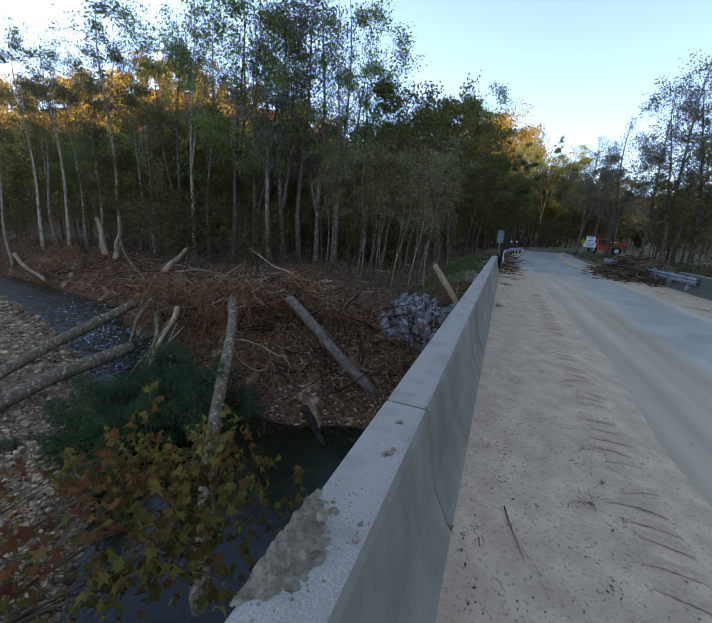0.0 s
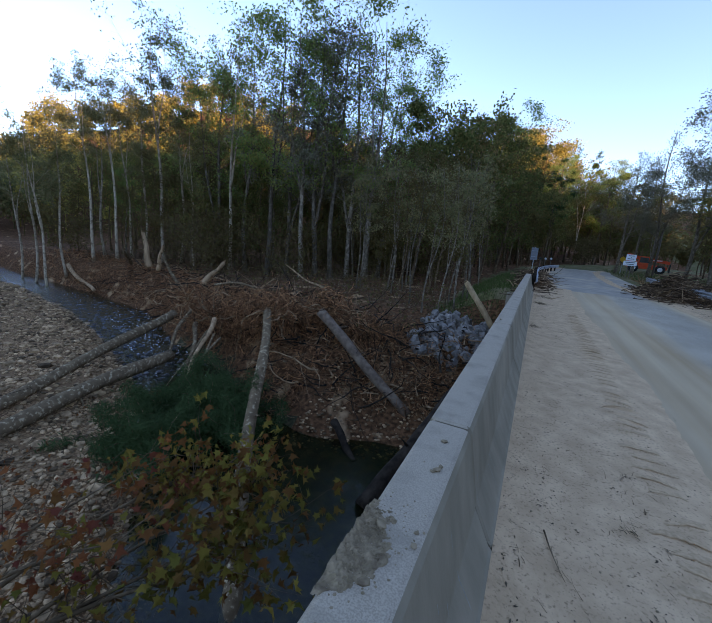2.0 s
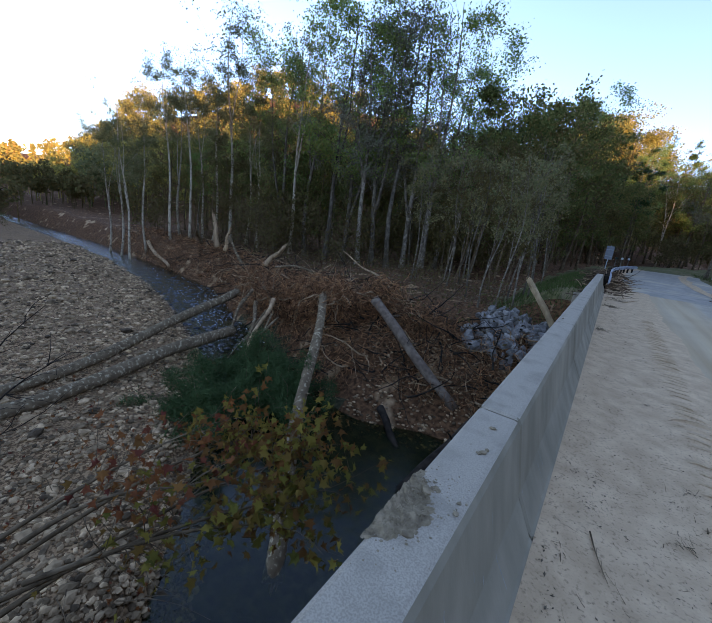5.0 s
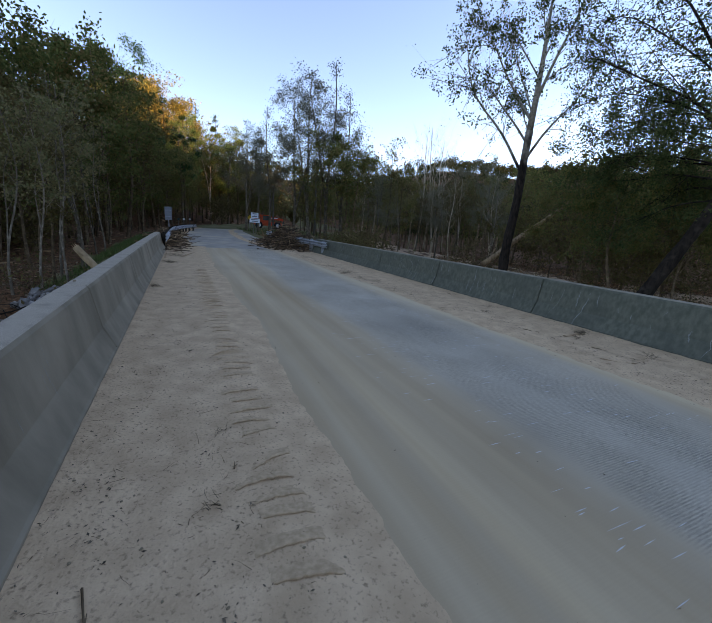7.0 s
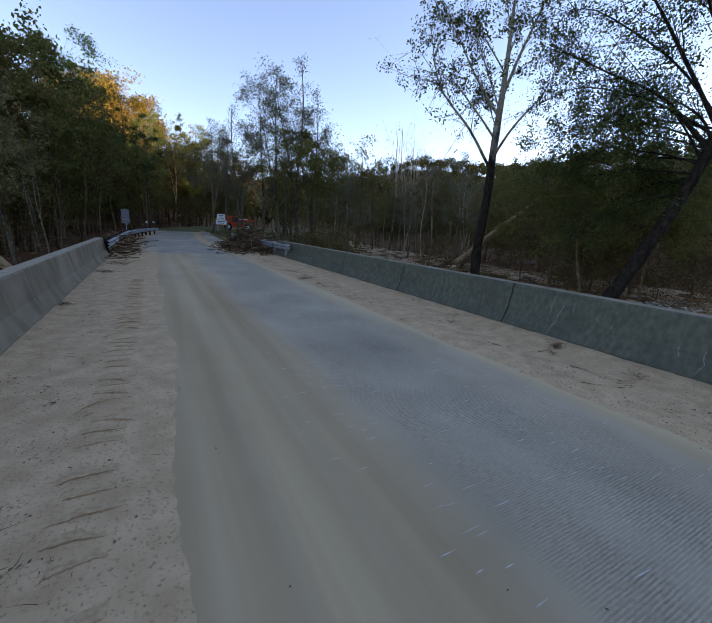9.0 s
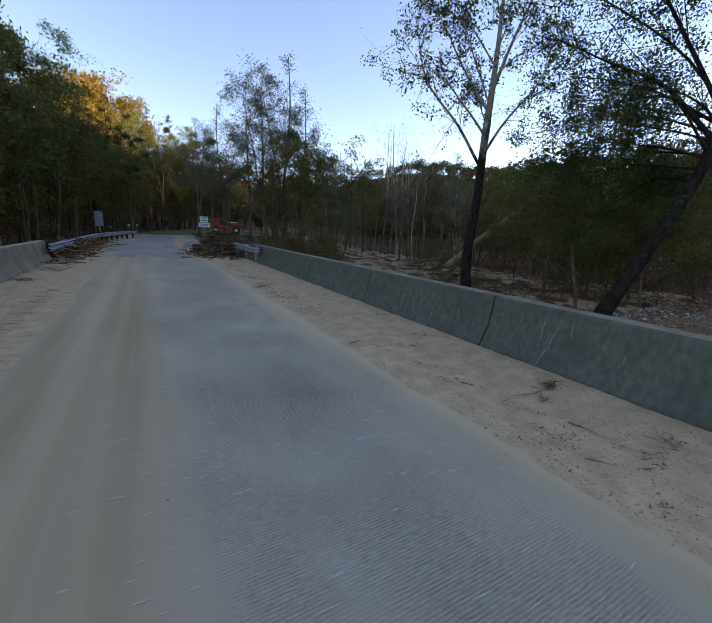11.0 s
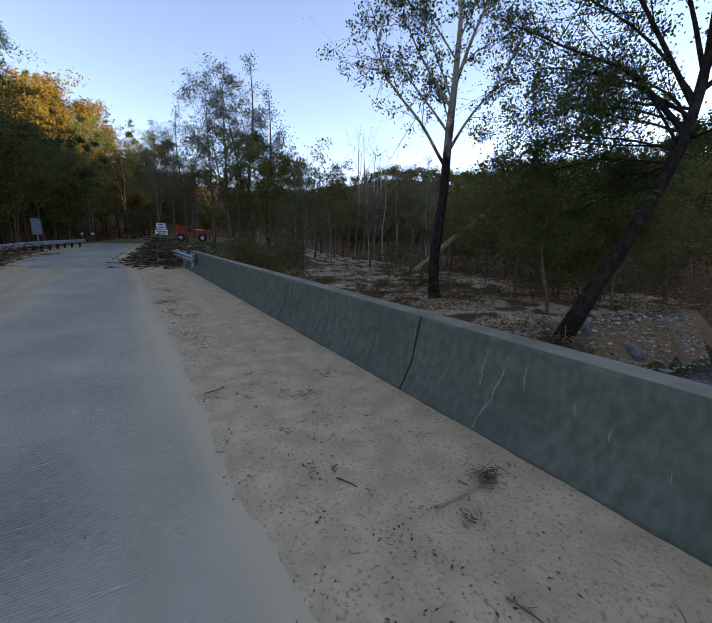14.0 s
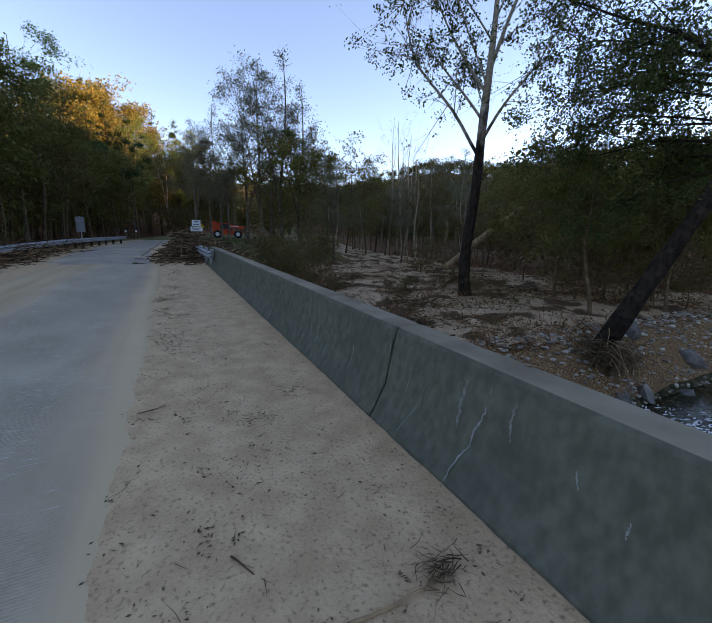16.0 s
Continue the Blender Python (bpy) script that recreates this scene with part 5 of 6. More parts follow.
# stones standing in the riffle, and foam round them
n = 500
sx = r.uniform(-34, -13, n)
u = r.uniform(0, 1, n)
sy = bar_y(sx) + u * (bank_y(sx) - bar_y(sx))
scatter_stones("riffle_stones", "dark wet stones in the riffle", np.stack([sx, sy, np.full(n, WATER_Z - 0.02)], -1), r.uniform(0.08, 0.26, n), surface("wet_stone", (0.05, 0.045, 0.04), (0.11, 0.10, 0.09), 6, rough=0.4, bump=0.3, vary=0.4, island=True), 65)
b = Build()
for k in range(240):
    x = -19 + r.normal() * 3.2 if k % 3 else r.uniform(-34, -14)
    y = float(bar_y(x)) + float(bank_y(x) - bar_y(x)) * r.uniform(0.25, 1.0)
    a, L, w = -0.35 + r.normal() * 0.3, r.uniform(0.08, 0.35), r.uniform(0.004, 0.014)
    c, d = np.array([math.cos(a), math.sin(a)]) * L / 2, np.array([-math.sin(a), math.cos(a)]) * w
    z = WATER_Z + 0.10 * float(sstep(-14, -45, x)) + 0.03
    b.add([(x - c[0], y - c[1], z), (x + d[0], y + d[1], z + 0.02), (x + c[0], y + c[1], z), (x - d[0], y - d[1], z + 0.01)], [(3, 2, 1, 0)])
# east shore flecks: foam and the sky's reflection together, as white slivers
for k in range(420):
    x, y, a, L, w = 20.6 + r.normal() * 1.2, 5.4 + r.normal() * 0.8, r.normal() * 0.4, r.uniform(0.1, 0.4), r.uniform(0.01, 0.04)
    c, d = np.array([math.cos(a), math.sin(a)]) * L / 2, np.array([-math.sin(a), math.cos(a)]) * w
    b.add([(x - c[0], y - c[1], WATER_Z + 0.02), (x + d[0], y + d[1], WATER_Z + 0.04), (x + c[0], y + c[1], WATER_Z + 0.02), (x - d[0], y - d[1], WATER_Z + 0.03)], [(3, 2, 1, 0)])
solid("foam", b, surface("foam_and_sky_glint", (0.6, 0.62, 0.6), (0.75, 0.76, 0.74), 8, rough=0.6, bump=0.2), "white foam on the riffle, with painted sky glints by the east shore", "foam", kind="stuff")
# riprap boulders at the abutment, and a few large rocks on the east shore
RIP = [pebble_mesh(700 + k, 0.8, 0.3) for k in range(5)]
for me in RIP:
    me.materials.append(BLUE_STONE)


def boulder(x, y, z, s, k, label="angular blue-grey riprap boulder"):
    ob = tagged(new("boulder", RIP[k % 5]), label, "boulder", "riprap boulders")
    ob.matrix_basis = Matrix.Translation((x, y, z)) @ Euler((k * 0.7, k * 1.3, k * 2.1)).to_matrix().to_4x4() @ Matrix.Scale(s, 4)
    return ob


r = np.random.default_rng(64)
for k in range(230):
    u, v = r.uniform(0, 1), r.uniform(0, 1)
    x = -4.2 + 3.4 * u + r.normal() * 0.15
    y = 10.6 + 3.6 * v + 1.2 * u
    boulder(x, y, float(height(x, y)) + 0.08 + 0.16 * r.uniform(0, 1), 0.2 + 0.36 * r.uniform(0, 1) ** 1.5, k)
for k, (x, y, s) in enumerate([(18.0, 8.5, 1.1), (22.2, 7.6, 0.8), (24.5, 7.2, 0.9), (20.2, 7.4, 0.7), (26.5, 8.0, 1.0), (23.4, 9.0, 0.7), (28.0, 7.0, 0.8)]):
    boulder(x, y, float(height(x, y)) + 0.15, s, k + 3, "large blue-grey rock on the creek shore")


# fallen pine top, half in the water
def needles(b, r, p, d, n, spread, size):
    c = np.array(p) + np.array(d) * r.uniform(0, 1, n)[:, None] + r.normal(size=(n, 3)) * spread
    b.cards(c, size * r.uniform(0.6, 1.2, n), r, aspect=0.11)


r = np.random.default_rng(70)
e = thing("fallen_pine", "fallen pine top with dark green needles in the creek", "fallen tree")
wood, green = Build(), Build()
for k in range(110):
    p = np.array([-8.8, 4.1, -3.95]) + np.clip(r.normal(size=3), -1.7, 1.7) * np.array([1.2, 1.2, 0.25])
    d = r.normal(size=3) * np.array([1, 1, 0.5]) + np.array([0, 0, 0.45])
    q = strand(wood, r, p, d, r.uniform(0.7, 1.5), 0.014, 0.15, 4)
    needles(green, r, p, q - p, 480, 0.12, 0.2)
for k in range(3):
    strand(wood, r, (-12.4 + 0.6 * k, 8.0 - 0.2 * k, -2.6), (0.5, -1.2, -0.55), 3.6, 0.05, 0.1, 6, 5)
tagged(part("branch_frame", wood, LICHEN_BARK, e), kind="stuff")
part("needle_mass", green, NEEDLE, e)

# maple boughs close to the bridge, with large autumn leaves
LOBES = [(0, -0.05), (0.16, 0.02), (0.46, 0.0), (0.30, 0.20), (0.52, 0.42), (0.26, 0.44), (0.14, 0.52), (0, 0.95)]
LEAF2D = LOBES + [(-x, y) for x, y in LOBES[-2:0:-1]]


def maple_leaves(b, r, centres, size):
    for c in centres:
        a = r.normal(size=3)
        a[2] -= 0.9
        a /= np.linalg.norm(a)
        n = np.cross(a, r.normal(size=3))
        n /= np.linalg.norm(n)
        s = size * r.uniform(0.6, 1.3)
        up = np.cross(n, a)
        fold = r.uniform(0.2, 0.9)
        v = [np.array(c) + s * (x * n + y * a + fold * abs(x) * up) for x, y in LEAF2D]
        v.append(np.array(c) + s * 0.3 * a)
        k = len(LEAF2D)
        b.add(v, [(i, (i + 1) % k, k) for i in range(k)])


r = np.random.default_rng(71)
for k, (p, c, nb, hue) in enumerate([((-3.9, -3.0, -1.9), (-1.85, -0.75, -0.80), 34, 0), ((-3.7, -2.9, -1.9), (-2.35, -0.65, -0.72), 36, 0), ((-4.1, -2.9, -1.8), (-2.85, -0.55, -0.75), 34, 0), ((-3.6, -2.7, -1.6), (-2.0, -1.25, -0.95), 24, 0), ((-4.4, -2.8, -1.7), (-3.5, -1.05, -0.70), 20, 1), ((-4.0, -2.6, -1.5), (-2.9, -1.6, -0.85), 16, 1)]):
    e = thing("maple_bough", ("fallen maple bough with olive and yellow leaves", "fallen maple bough with rust-red withered leaves")[hue], "branch", "maple boughs")
    wood, leaves = Build(), Build()
    p, c = np.array(p), np.array(c)
    t = np.linspace(0, 1, 10)
    off = r.normal(size=3) * 0.10
    pts = p + (c - p) * t[:, None] + (off + np.array([0, 0, 0.16])) * np.sin(t * math.pi)[:, None]
    wood.tube(pts, np.linspace(0.028, 0.005, 10), 6, False)
    ax = (c - p) / np.linalg.norm(c - p)
    spots = []
    for i in range(nb):
        q = pts[int(r.integers(3, 10))]
        t2 = strand(wood, r, q, ax + r.normal(size=3) * np.array([0.7, 0.7, 0.35]), r.uniform(0.35, 0.8), 0.0055, 0.18, 4)
        t3 = strand(wood, r, (q + t2) / 2, ax + r.normal(size=3) * 0.8, r.uniform(0.2, 0.45), 0.0035, 0.2, 3)
        far = np.linalg.norm(q - c) < 1.0
        for s in (t2, t3, (q + t2) / 2):
            spots += [s + r.normal(size=3) * 0.07 for _ in range(5 if far and not hue else 2) if r.uniform() < (0.85 if far else 0.5)]
    maple_leaves(leaves, r, spots, 0.105)
    tagged(part("branch", wood, BARK, e), kind="stuff")
    part("foliage", leaves, (LEAF_MAPLE, LEAF_RUST)[hue], e)

# autumn leaves and thin twigs blown over the gravel below the bridge
r = np.random.default_rng(73)
n = 900
d, a = 4.6 + 10 * r.uniform(0, 1, n) ** 1.3, np.radians(r.uniform(48, 92, n))
lx, ly = -d * np.sin(a), -3 + d * np.cos(a)
ok = (ly < bar_y(lx) + 0.2) & (hills_noise(lx, ly, 1.1, 4) > -0.25)
lx, ly = lx[ok], ly[ok]
b = Build()
maple_leaves(b, r, np.stack([lx, ly, height(lx, ly) + 0.07], -1), 0.10)
solid("fallen_leaves", b, LEAF_RUST, "rust-red maple leaves fallen on the gravel", "leaves", kind="stuff")
b = Build()
for _ in range(260):
    d, a, u = 5.0 + 9 * r.uniform(), radians(r.uniform(46, 92)), r.uniform(0, 6.28)
    x, y = -d * math.sin(a), -3 + d * math.cos(a)
    if y < float(bar_y(x)):
        strand(b, r, (x, y, float(height(x, y)) + 0.08), (math.cos(u), math.sin(u), 0.12), r.uniform(0.4, 1.6), r.uniform(0.004, 0.012), 0.16, 6, 4, 0.03)
solid("gravel_twigs", b, BARK, "thin grey twigs strewn over the gravel", "twigs", kind="stuff")

# bare dead boughs standing on the gravel bar
r = np.random.default_rng(72)
for a, c in [((-9.3, -3.3, -4.3), (-8.5, -0.7, -1.4)), ((-9.8, -3.1, -4.3), (-9.0, -0.9, -0.5)), ((-8.6, -3.3, -4.3), (-7.8, -1.7, -2.3))]:
    e = thing("bare_bough", "bare dark dead bough sticking up from the gravel", "branch", "bare boughs")
    main = Build()
    a, c = np.array(a), np.array(c)
    t = np.linspace(0, 1, 10)
    pts = a + (c - a) * t[:, None] + np.stack([0.10 * np.sin(7 * t), 0.12 * np.sin(5 * t + 1), 0.25 * np.sin(3.1 * t)], -1)
    main.tube(pts, np.linspace(0.035, 0.006, 10), 6)
    part("limb", main, DARK_BARK, e)
    for _ in range(14):
        q = pts[int(r.integers(2, 10))]
        tw = Build()
        m2 = strand(tw, r, q, (c - a) / np.linalg.norm(c - a) + r.normal(size=3) * 0.7, r.uniform(0.4, 1.1), 0.010, 0.16, 6, 4)
        strand(tw, r, m2, r.normal(size=3) + np.array([0, 0, 0.4]), r.uniform(0.15, 0.4), 0.005, 0.2, 4)
        part("twig", tw, DARK_BARK, e)


# ---- east bank: wrack, snags, roots ----
r = np.random.default_rng(80)
b, st, lv = Build(), Build(), []
for i in range(15000):
    x = 8.8 + 40 * r.uniform(0, 1) ** 1.3
    y = float(bank_y(x)) + 2.2 + 34 * r.uniform(0, 1) ** 1.4
    if hills_noise(x, y, 2.6, 12) + 0.5 * hills_noise(x, y, 1.0, 3) < -0.05:
        continue
    z = float(height(x, y))
    flat = r.uniform() < 0.6
    d = (r.normal(), r.normal() * 0.7, 0.15 if flat else r.uniform(0.3, 1.2))
    p = strand(b if i % 4 else st, r, (x, y, z + 0.02), d, r.uniform(0.3, 1.3), r.uniform(0.006, 0.022), 0.3, 4, 3, 0.03)
    if i % 3 == 0:
        lv += [p + r.normal(size=3) * 0.2 for _ in range(5)]
solid("flood_wrack", b, ROOT, "dark tangled flood wrack on the silt", "wrack", kind="stuff")
solid("pale_twigs", st, STRAW, "pale dry twigs on the flood plain", "twigs", kind="stuff")
lv = np.array(lv)
solid("weed_leaves", Build().cards(lv, r.uniform(0.07, 0.16, len(lv)), r), LEAF_BROWN, "withered weed leaves on the flood plain", "leaves", kind="stuff")
for k, (x, y) in enumerate([(9.4, 14.0), (11.0, 17.5), (11.6, 21.0), (12.0, 24.0), (13.5, 19.0), (28, 11.5), (31, 10.5), (27, 14), (34, 13), (15.5, 29.0), (10.8, 19.5), (11.8, 23.5), (11.2, 19.0)]):
    put(("bush_brown", "bush")[k % 3 == 2], x, y, 0.75 + 0.14 * (k % 4))
log("fallen_log", "pale barkless log propped aslant among the trees", (24.3, 22.4, -0.9), (32.2, 21.0, 5.0), 0.26, 0.13, DEADWOOD, 90, 5)
for k, (a, c, r0) in enumerate([((34.9, 35.1, -2.6), (34.8, 35.0, 2.8), 0.2), ((36.6, 34.2, -2.6), (37.6, 34.4, 1.4), 0.16), ((33.6, 33.8, -2.2), (37.2, 33.2, -0.2), 0.24), ((35.0, 32.6, -2.2), (38.8, 33.4, 1.2), 0.14), ((31.2, 36.4, -2.2), (36.0, 37.2, -1.4), 0.2), ((29.8, 31.5, -2.3), (33.0, 30.4, -1.6), 0.16), ((41.0, 40.0, -2.5), (41.1, 40.1, 5.0), 0.25), ((29.5, 12.5, -2.0), (34.0, 13.5, -1.2), 0.07), ((26.4, 24.0, -2.2), (30.2, 26.4, -1.9), 0.2)]):
    log("snag", "broken grey snag on the flood plain", a, c, r0, r0 * 0.6, (LICHEN_BARK, DEADWOOD, BARK)[k % 3], 91 + k, 4, category="snag", bow=0.03)
r = np.random.default_rng(81)
b = Build()
for _ in range(420):
    d = r.normal(size=3) * np.array([1, 1, 0.45])
    strand(b, r, np.array([20.9, 8.5, -2.75]) + d * 0.35, d + np.array([-0.4, -0.5, -0.1]), r.uniform(0.5, 1.4), r.uniform(0.008, 0.035), 0.55, 6, 3, 0.12)
e = thing("root_plate", "undercut roots at the foot of the leaning tree", "roots", "root plates")
tagged(part("root_mass", b, BARK, e), kind="stuff")
b = Build()
for _ in range(12):
    strand(b, r, np.array([20.6, 8.2, -2.5]) + r.normal(size=3) * 0.25, (-0.3 + r.normal() * 0.5, -1 + r.normal() * 0.4, -0.25), r.uniform(0.8, 1.7), 0.014, 0.15, 5, 4, 0.1)
tagged(part("dry_root_fan", b, DEADWOOD, e, "pale dry fan of thin roots"), kind="stuff")

for k in range(30):
    x = float(r.uniform(10.5, 26))
    put("bush_brown", x, float(bank_y(x)) + float(r.uniform(4, 24)), float(r.uniform(0.22, 0.5)))
for x, y, k in [(25.6, 12.2, 0.95), (27.2, 15.4, 0.9), (29.2, 10.4, 0.8), (33.0, 12.8, 1.05), (30.2, 14.2, 0.95)]:
    put("low_green", x, y, k)

# ---- on the bridge: litter, twigs, silt heap ----
r = np.random.default_rng(85)
spots, sizes = [], []
while len(spots) < 4200:
    y = -1.5 + 18.5 * r.uniform()
    x = 6.40 + r.normal() * 0.28 - 0.03 * (y - 6) if r.uniform() < 0.45 else r.uniform(5.6, 7.47)
    if 5.6 < x < 7.46 and hills_noise(x, y, 0.28, 3) + 0.7 * hills_noise(x, y, 0.12, 6) + r.normal() * 0.4 > 0.25:
        spots.append((x, y, float(drift(x, y, 1)) + 0.004))
        sizes.append(0.007 + 0.03 * r.uniform() ** 2.5)
for _ in range(1500):
    y = r.uniform(5.5, 16.5)
    x = 6.05 + 0.02 * (y - 8) + r.normal() * 0.16
    if hills_noise(x, y, 0.5, 9) > 0.05:
        spots.append((x, y, float(drift(x, y, 1)) + 0.006))
        sizes.append(r.uniform(0.02, 0.06))
while len(spots) < 8000:
    x, y = abs(r.normal()) * 0.75 + 0.02, -3.8 + 21 * r.uniform() ** 1.4
    if x < 1.7 and hills_noise(x, y, 0.3, 7) + 0.7 * hills_noise(x, y, 0.12, 2) + r.normal() * 0.4 > 0.2:
        spots.append((x, y, float(drift(x, y, -1)) + 0.003))
        sizes.append(0.006 + 0.024 * r.uniform() ** 2.5)
for k in range(230):
    side = 1 if k % 4 else -1
    cy = r.uniform(-0.8, 15) if side > 0 else r.uniform(-3.4, 12)
    cx = (6.15 + 0.28 * r.normal() if k % 3 else r.uniform(5.75, 7.4)) if side > 0 else 0.08 + 0.95 * r.uniform() ** 1.6
    a, wide = 1.57 + r.normal() * 0.6, r.uniform(0.02, 0.08) * (1.0 + 0.08 * max(0.0, cy))
    for _ in range(int(r.integers(6, 26))):
        u, w = r.normal() * wide * 1.8, r.normal() * wide * 0.5
        x, y = cx + u * math.cos(a) - w * math.sin(a), cy + u * math.sin(a) + w * math.cos(a)
        if (5.5 < x < 7.46) if side > 0 else (0.03 < x < 1.7):
            spots.append((x, y, float(drift(x, y, side)) + 0.006))
            sizes.append(0.008 + 0.034 * r.uniform() ** 2)
for _ in range(300):
    spots.append((r.uniform(1.6, 5.6), r.uniform(-2.5, 16), 0.005))
    sizes.append(0.008 + 0.02 * r.uniform() ** 2)
solid("leaf_scraps", Build().cards(spots, np.array(sizes) * 0.85, r, flat=0.85, aspect=0.42, lie=0.88), surface("dark_scraps", (0.0599, 0.0439, 0.0297), (0.16, 0.116, 0.0742), 9, rough=0.95, bump=0, vary=0.4, island=True), "dark leaf and bark scraps on the silt", "leaf scraps", kind="stuff")


n = 1500
kx, ky = 0.05 + 1.5 * r.uniform(0, 1, n) ** 0.9, -3.9 + 15 * r.uniform(0, 1, n) ** 1.6
ok = hills_noise(kx, ky, 0.35, 7) + 0.6 * hills_noise(kx, ky, 0.13, 2) + 0.5 * r.normal(size=n) > 0.1
kx, ky = kx[ok], ky[ok]
scatter_stones("silt_crumbs", "small crumbs of silt beside the tyre track", np.stack([kx, ky, drift(kx, ky, -1)], -1), 0.003 + 0.016 * r.uniform(0, 1, len(kx)) ** 3, CRUMB, 89)


b = Build()
for k in range(1100):
    if k % 2:
        x, y = r.uniform(5.7, 7.4), -1.0 + 14 * r.uniform() ** 1.5
    else:
        x, y = 0.05 + 1.2 * r.uniform(), -3.8 + 14 * r.uniform() ** 1.5
    a = r.uniform(0, 6.28)
    strand(b, r, (x, y, float(drift(x, y, 1 if k % 2 else -1)) + 0.004), (math.cos(a), math.sin(a), 0.03), 0.02 + 0.12 * r.uniform() ** 2, r.uniform(0.0008, 0.0025), 0.2, 3, 3)
solid("twig_bits", b, BARK, "broken bits of twig on the silt", "twigs", kind="stuff")


def twig_heap(label, x, y, n, spread, length, side):
    r2 = np.random.default_rng(int(1000 * x + 77 * y) % 9999)
    b = Build()
    a0 = r2.uniform(0, 6.28)
    for _ in range(n):
        px, py = x + r2.normal() * spread * 0.5, y + r2.normal() * spread * 0.5
        a = a0 + r2.normal() * (0.45 if r2.uniform() < 0.6 else 2.0)
        strand(b, r2, (px, py, float(drift(np.array(px), np.array(py), side)) + r2.uniform(0.006, 0.05)), (math.cos(a), math.sin(a), 0.02), 0.5 * length * r2.uniform(0.3, 1), r2.uniform(0.001, 0.004), 0.22, 4, 3)
    e = thing("twig_heap", label, "twigs", "twig heaps")
    tagged(part("twig_mass", b, surface("damp_twig", (0.06, 0.042, 0.028), (0.22, 0.16, 0.10), 9, rough=0.95, bump=0, vary=0.4, island=True), e), kind="stuff")
    return e


for x, y, n, s, L, sd in [(0.14, 7.0, 60, 0.11, 0.35, -1), (5.9, 9.7, 80, 0.20, 0.4, 1), (7.13, 1.8, 90, 0.10, 0.32, 1), (6.98, 0.6, 40, 0.10, 0.28, 1), (6.72, 1.6, 20, 0.08, 0.2, 1), (5.95, 8.6, 40, 0.15, 0.3, 1), (0.35, 12.0, 90, 0.28, 0.6, -1), (0.45, 14.5, 110, 0.35, 0.8, -1), (7.0, 4.0, 24, 0.12, 0.25, 1), (6.6, 3.6, 22, 0.1, 0.2, 1), (0.95, 0.45, 16, 0.06, 0.14, -1), (0.85, -0.3, 16, 0.07, 0.16, -1), (7.2, 5.5, 20, 0.12, 0.25, 1)]:
    twig_heap("small heap of twigs and leaves on the silt", x, y, n, s, L, sd)
for k, (a, c, r0) in enumerate([((6.08, 0.80, 0.03), (6.36, 0.50, 0.035), 0.006), ((6.34, 0.52, 0.035), (7.05, 0.44, 0.05), 0.007), ((6.62, 1.77, 0.04), (7.2, 1.79, 0.06), 0.010), ((0.12, -0.79, 0.05), (0.2, -1.05, 0.05), 0.007), ((0.30, -0.62, 0.05), (0.42, -1.0, 0.045), 0.006), ((0.62, -1.5, 0.05), (0.74, -1.35, 0.045), 0.005), ((1.0, 0.0, 0.04), (1.03, 0.09, 0.04), 0.006), ((6.25, 2.3, 0.035), (6.4, 2.05, 0.035), 0.006), ((5.75, 4.1, 0.03), (6.0, 4.2, 0.03), 0.006), ((6.5, 1.2, 0.035), (6.6, 1.0, 0.035), 0.006)]):
    rr = np.random.default_rng(300 + k)
    b = Build()
    d = np.array(c) - np.array(a)
    strand(b, rr, a, d, float(np.linalg.norm(d)), r0, 0.07, 6, 5)
    for _ in range(3):
        strand(b, rr, np.array(a) + d * rr.uniform(0.2, 0.8), d / np.linalg.norm(d) + rr.normal(size=3) * np.array([0.5, 0.5, 0.05]), float(np.linalg.norm(d)) * 0.25, r0 * 0.4, 0.1, 3, 4)
    solid("stick", b, DEADWOOD if k < 3 else BARK, "thin dry stick lying on the silt", "stick", "sticks on the bridge")

# heap of silt on the barrier top, and clods
sx, sy = np.arange(-0.50, -0.25, 0.006), np.arange(-2.70, -1.62, 0.006)
SX, SY = np.meshgrid(sx, sy)
lumps = 0.5 * hills_noise(SX, SY, 0.06, 2) + 0.35 * hills_noise(SX, SY, 0.027, 4) + 0.22 * hills_noise(SX, SY, 0.012, 1)
hump = 1.0 - ((SY + 2.13) / 0.25) ** 2 - ((SX + 0.52) / 0.18) ** 2 + 0.45 * lumps
SZ = 0.809 + 0.022 * np.clip(hump, 0, 1) ** 0.7 * (1 + 1.3 * lumps) + np.random.default_rng(84).normal(size=SX.shape) * 0.0022 * (hump > 0.05)
si = np.arange(SX.size).reshape(SX.shape)
q = np.stack([si[:-1, :-1], si[:-1, 1:], si[1:, 1:], si[1:, :-1]], -1).reshape(-1, 4)
q = q[hump.ravel()[q].max(1) > 0]
solid("silt_heap", Build().add(np.stack([SX, SY, SZ], -1).reshape(-1, 3), q.tolist()), CRUMB, "crumbled tan silt heap on the barrier top", "silt heap", kind="stuff", smooth=False)
r = np.random.default_rng(87)
n = 260
cx2, cy2 = -0.42 + 0.09 * r.normal(size=n), -2.12 + 0.17 * r.normal(size=n)
ok = (cx2 > -0.47) & (cx2 < -0.25)
cx2, cy2 = cx2[ok], cy2[ok]
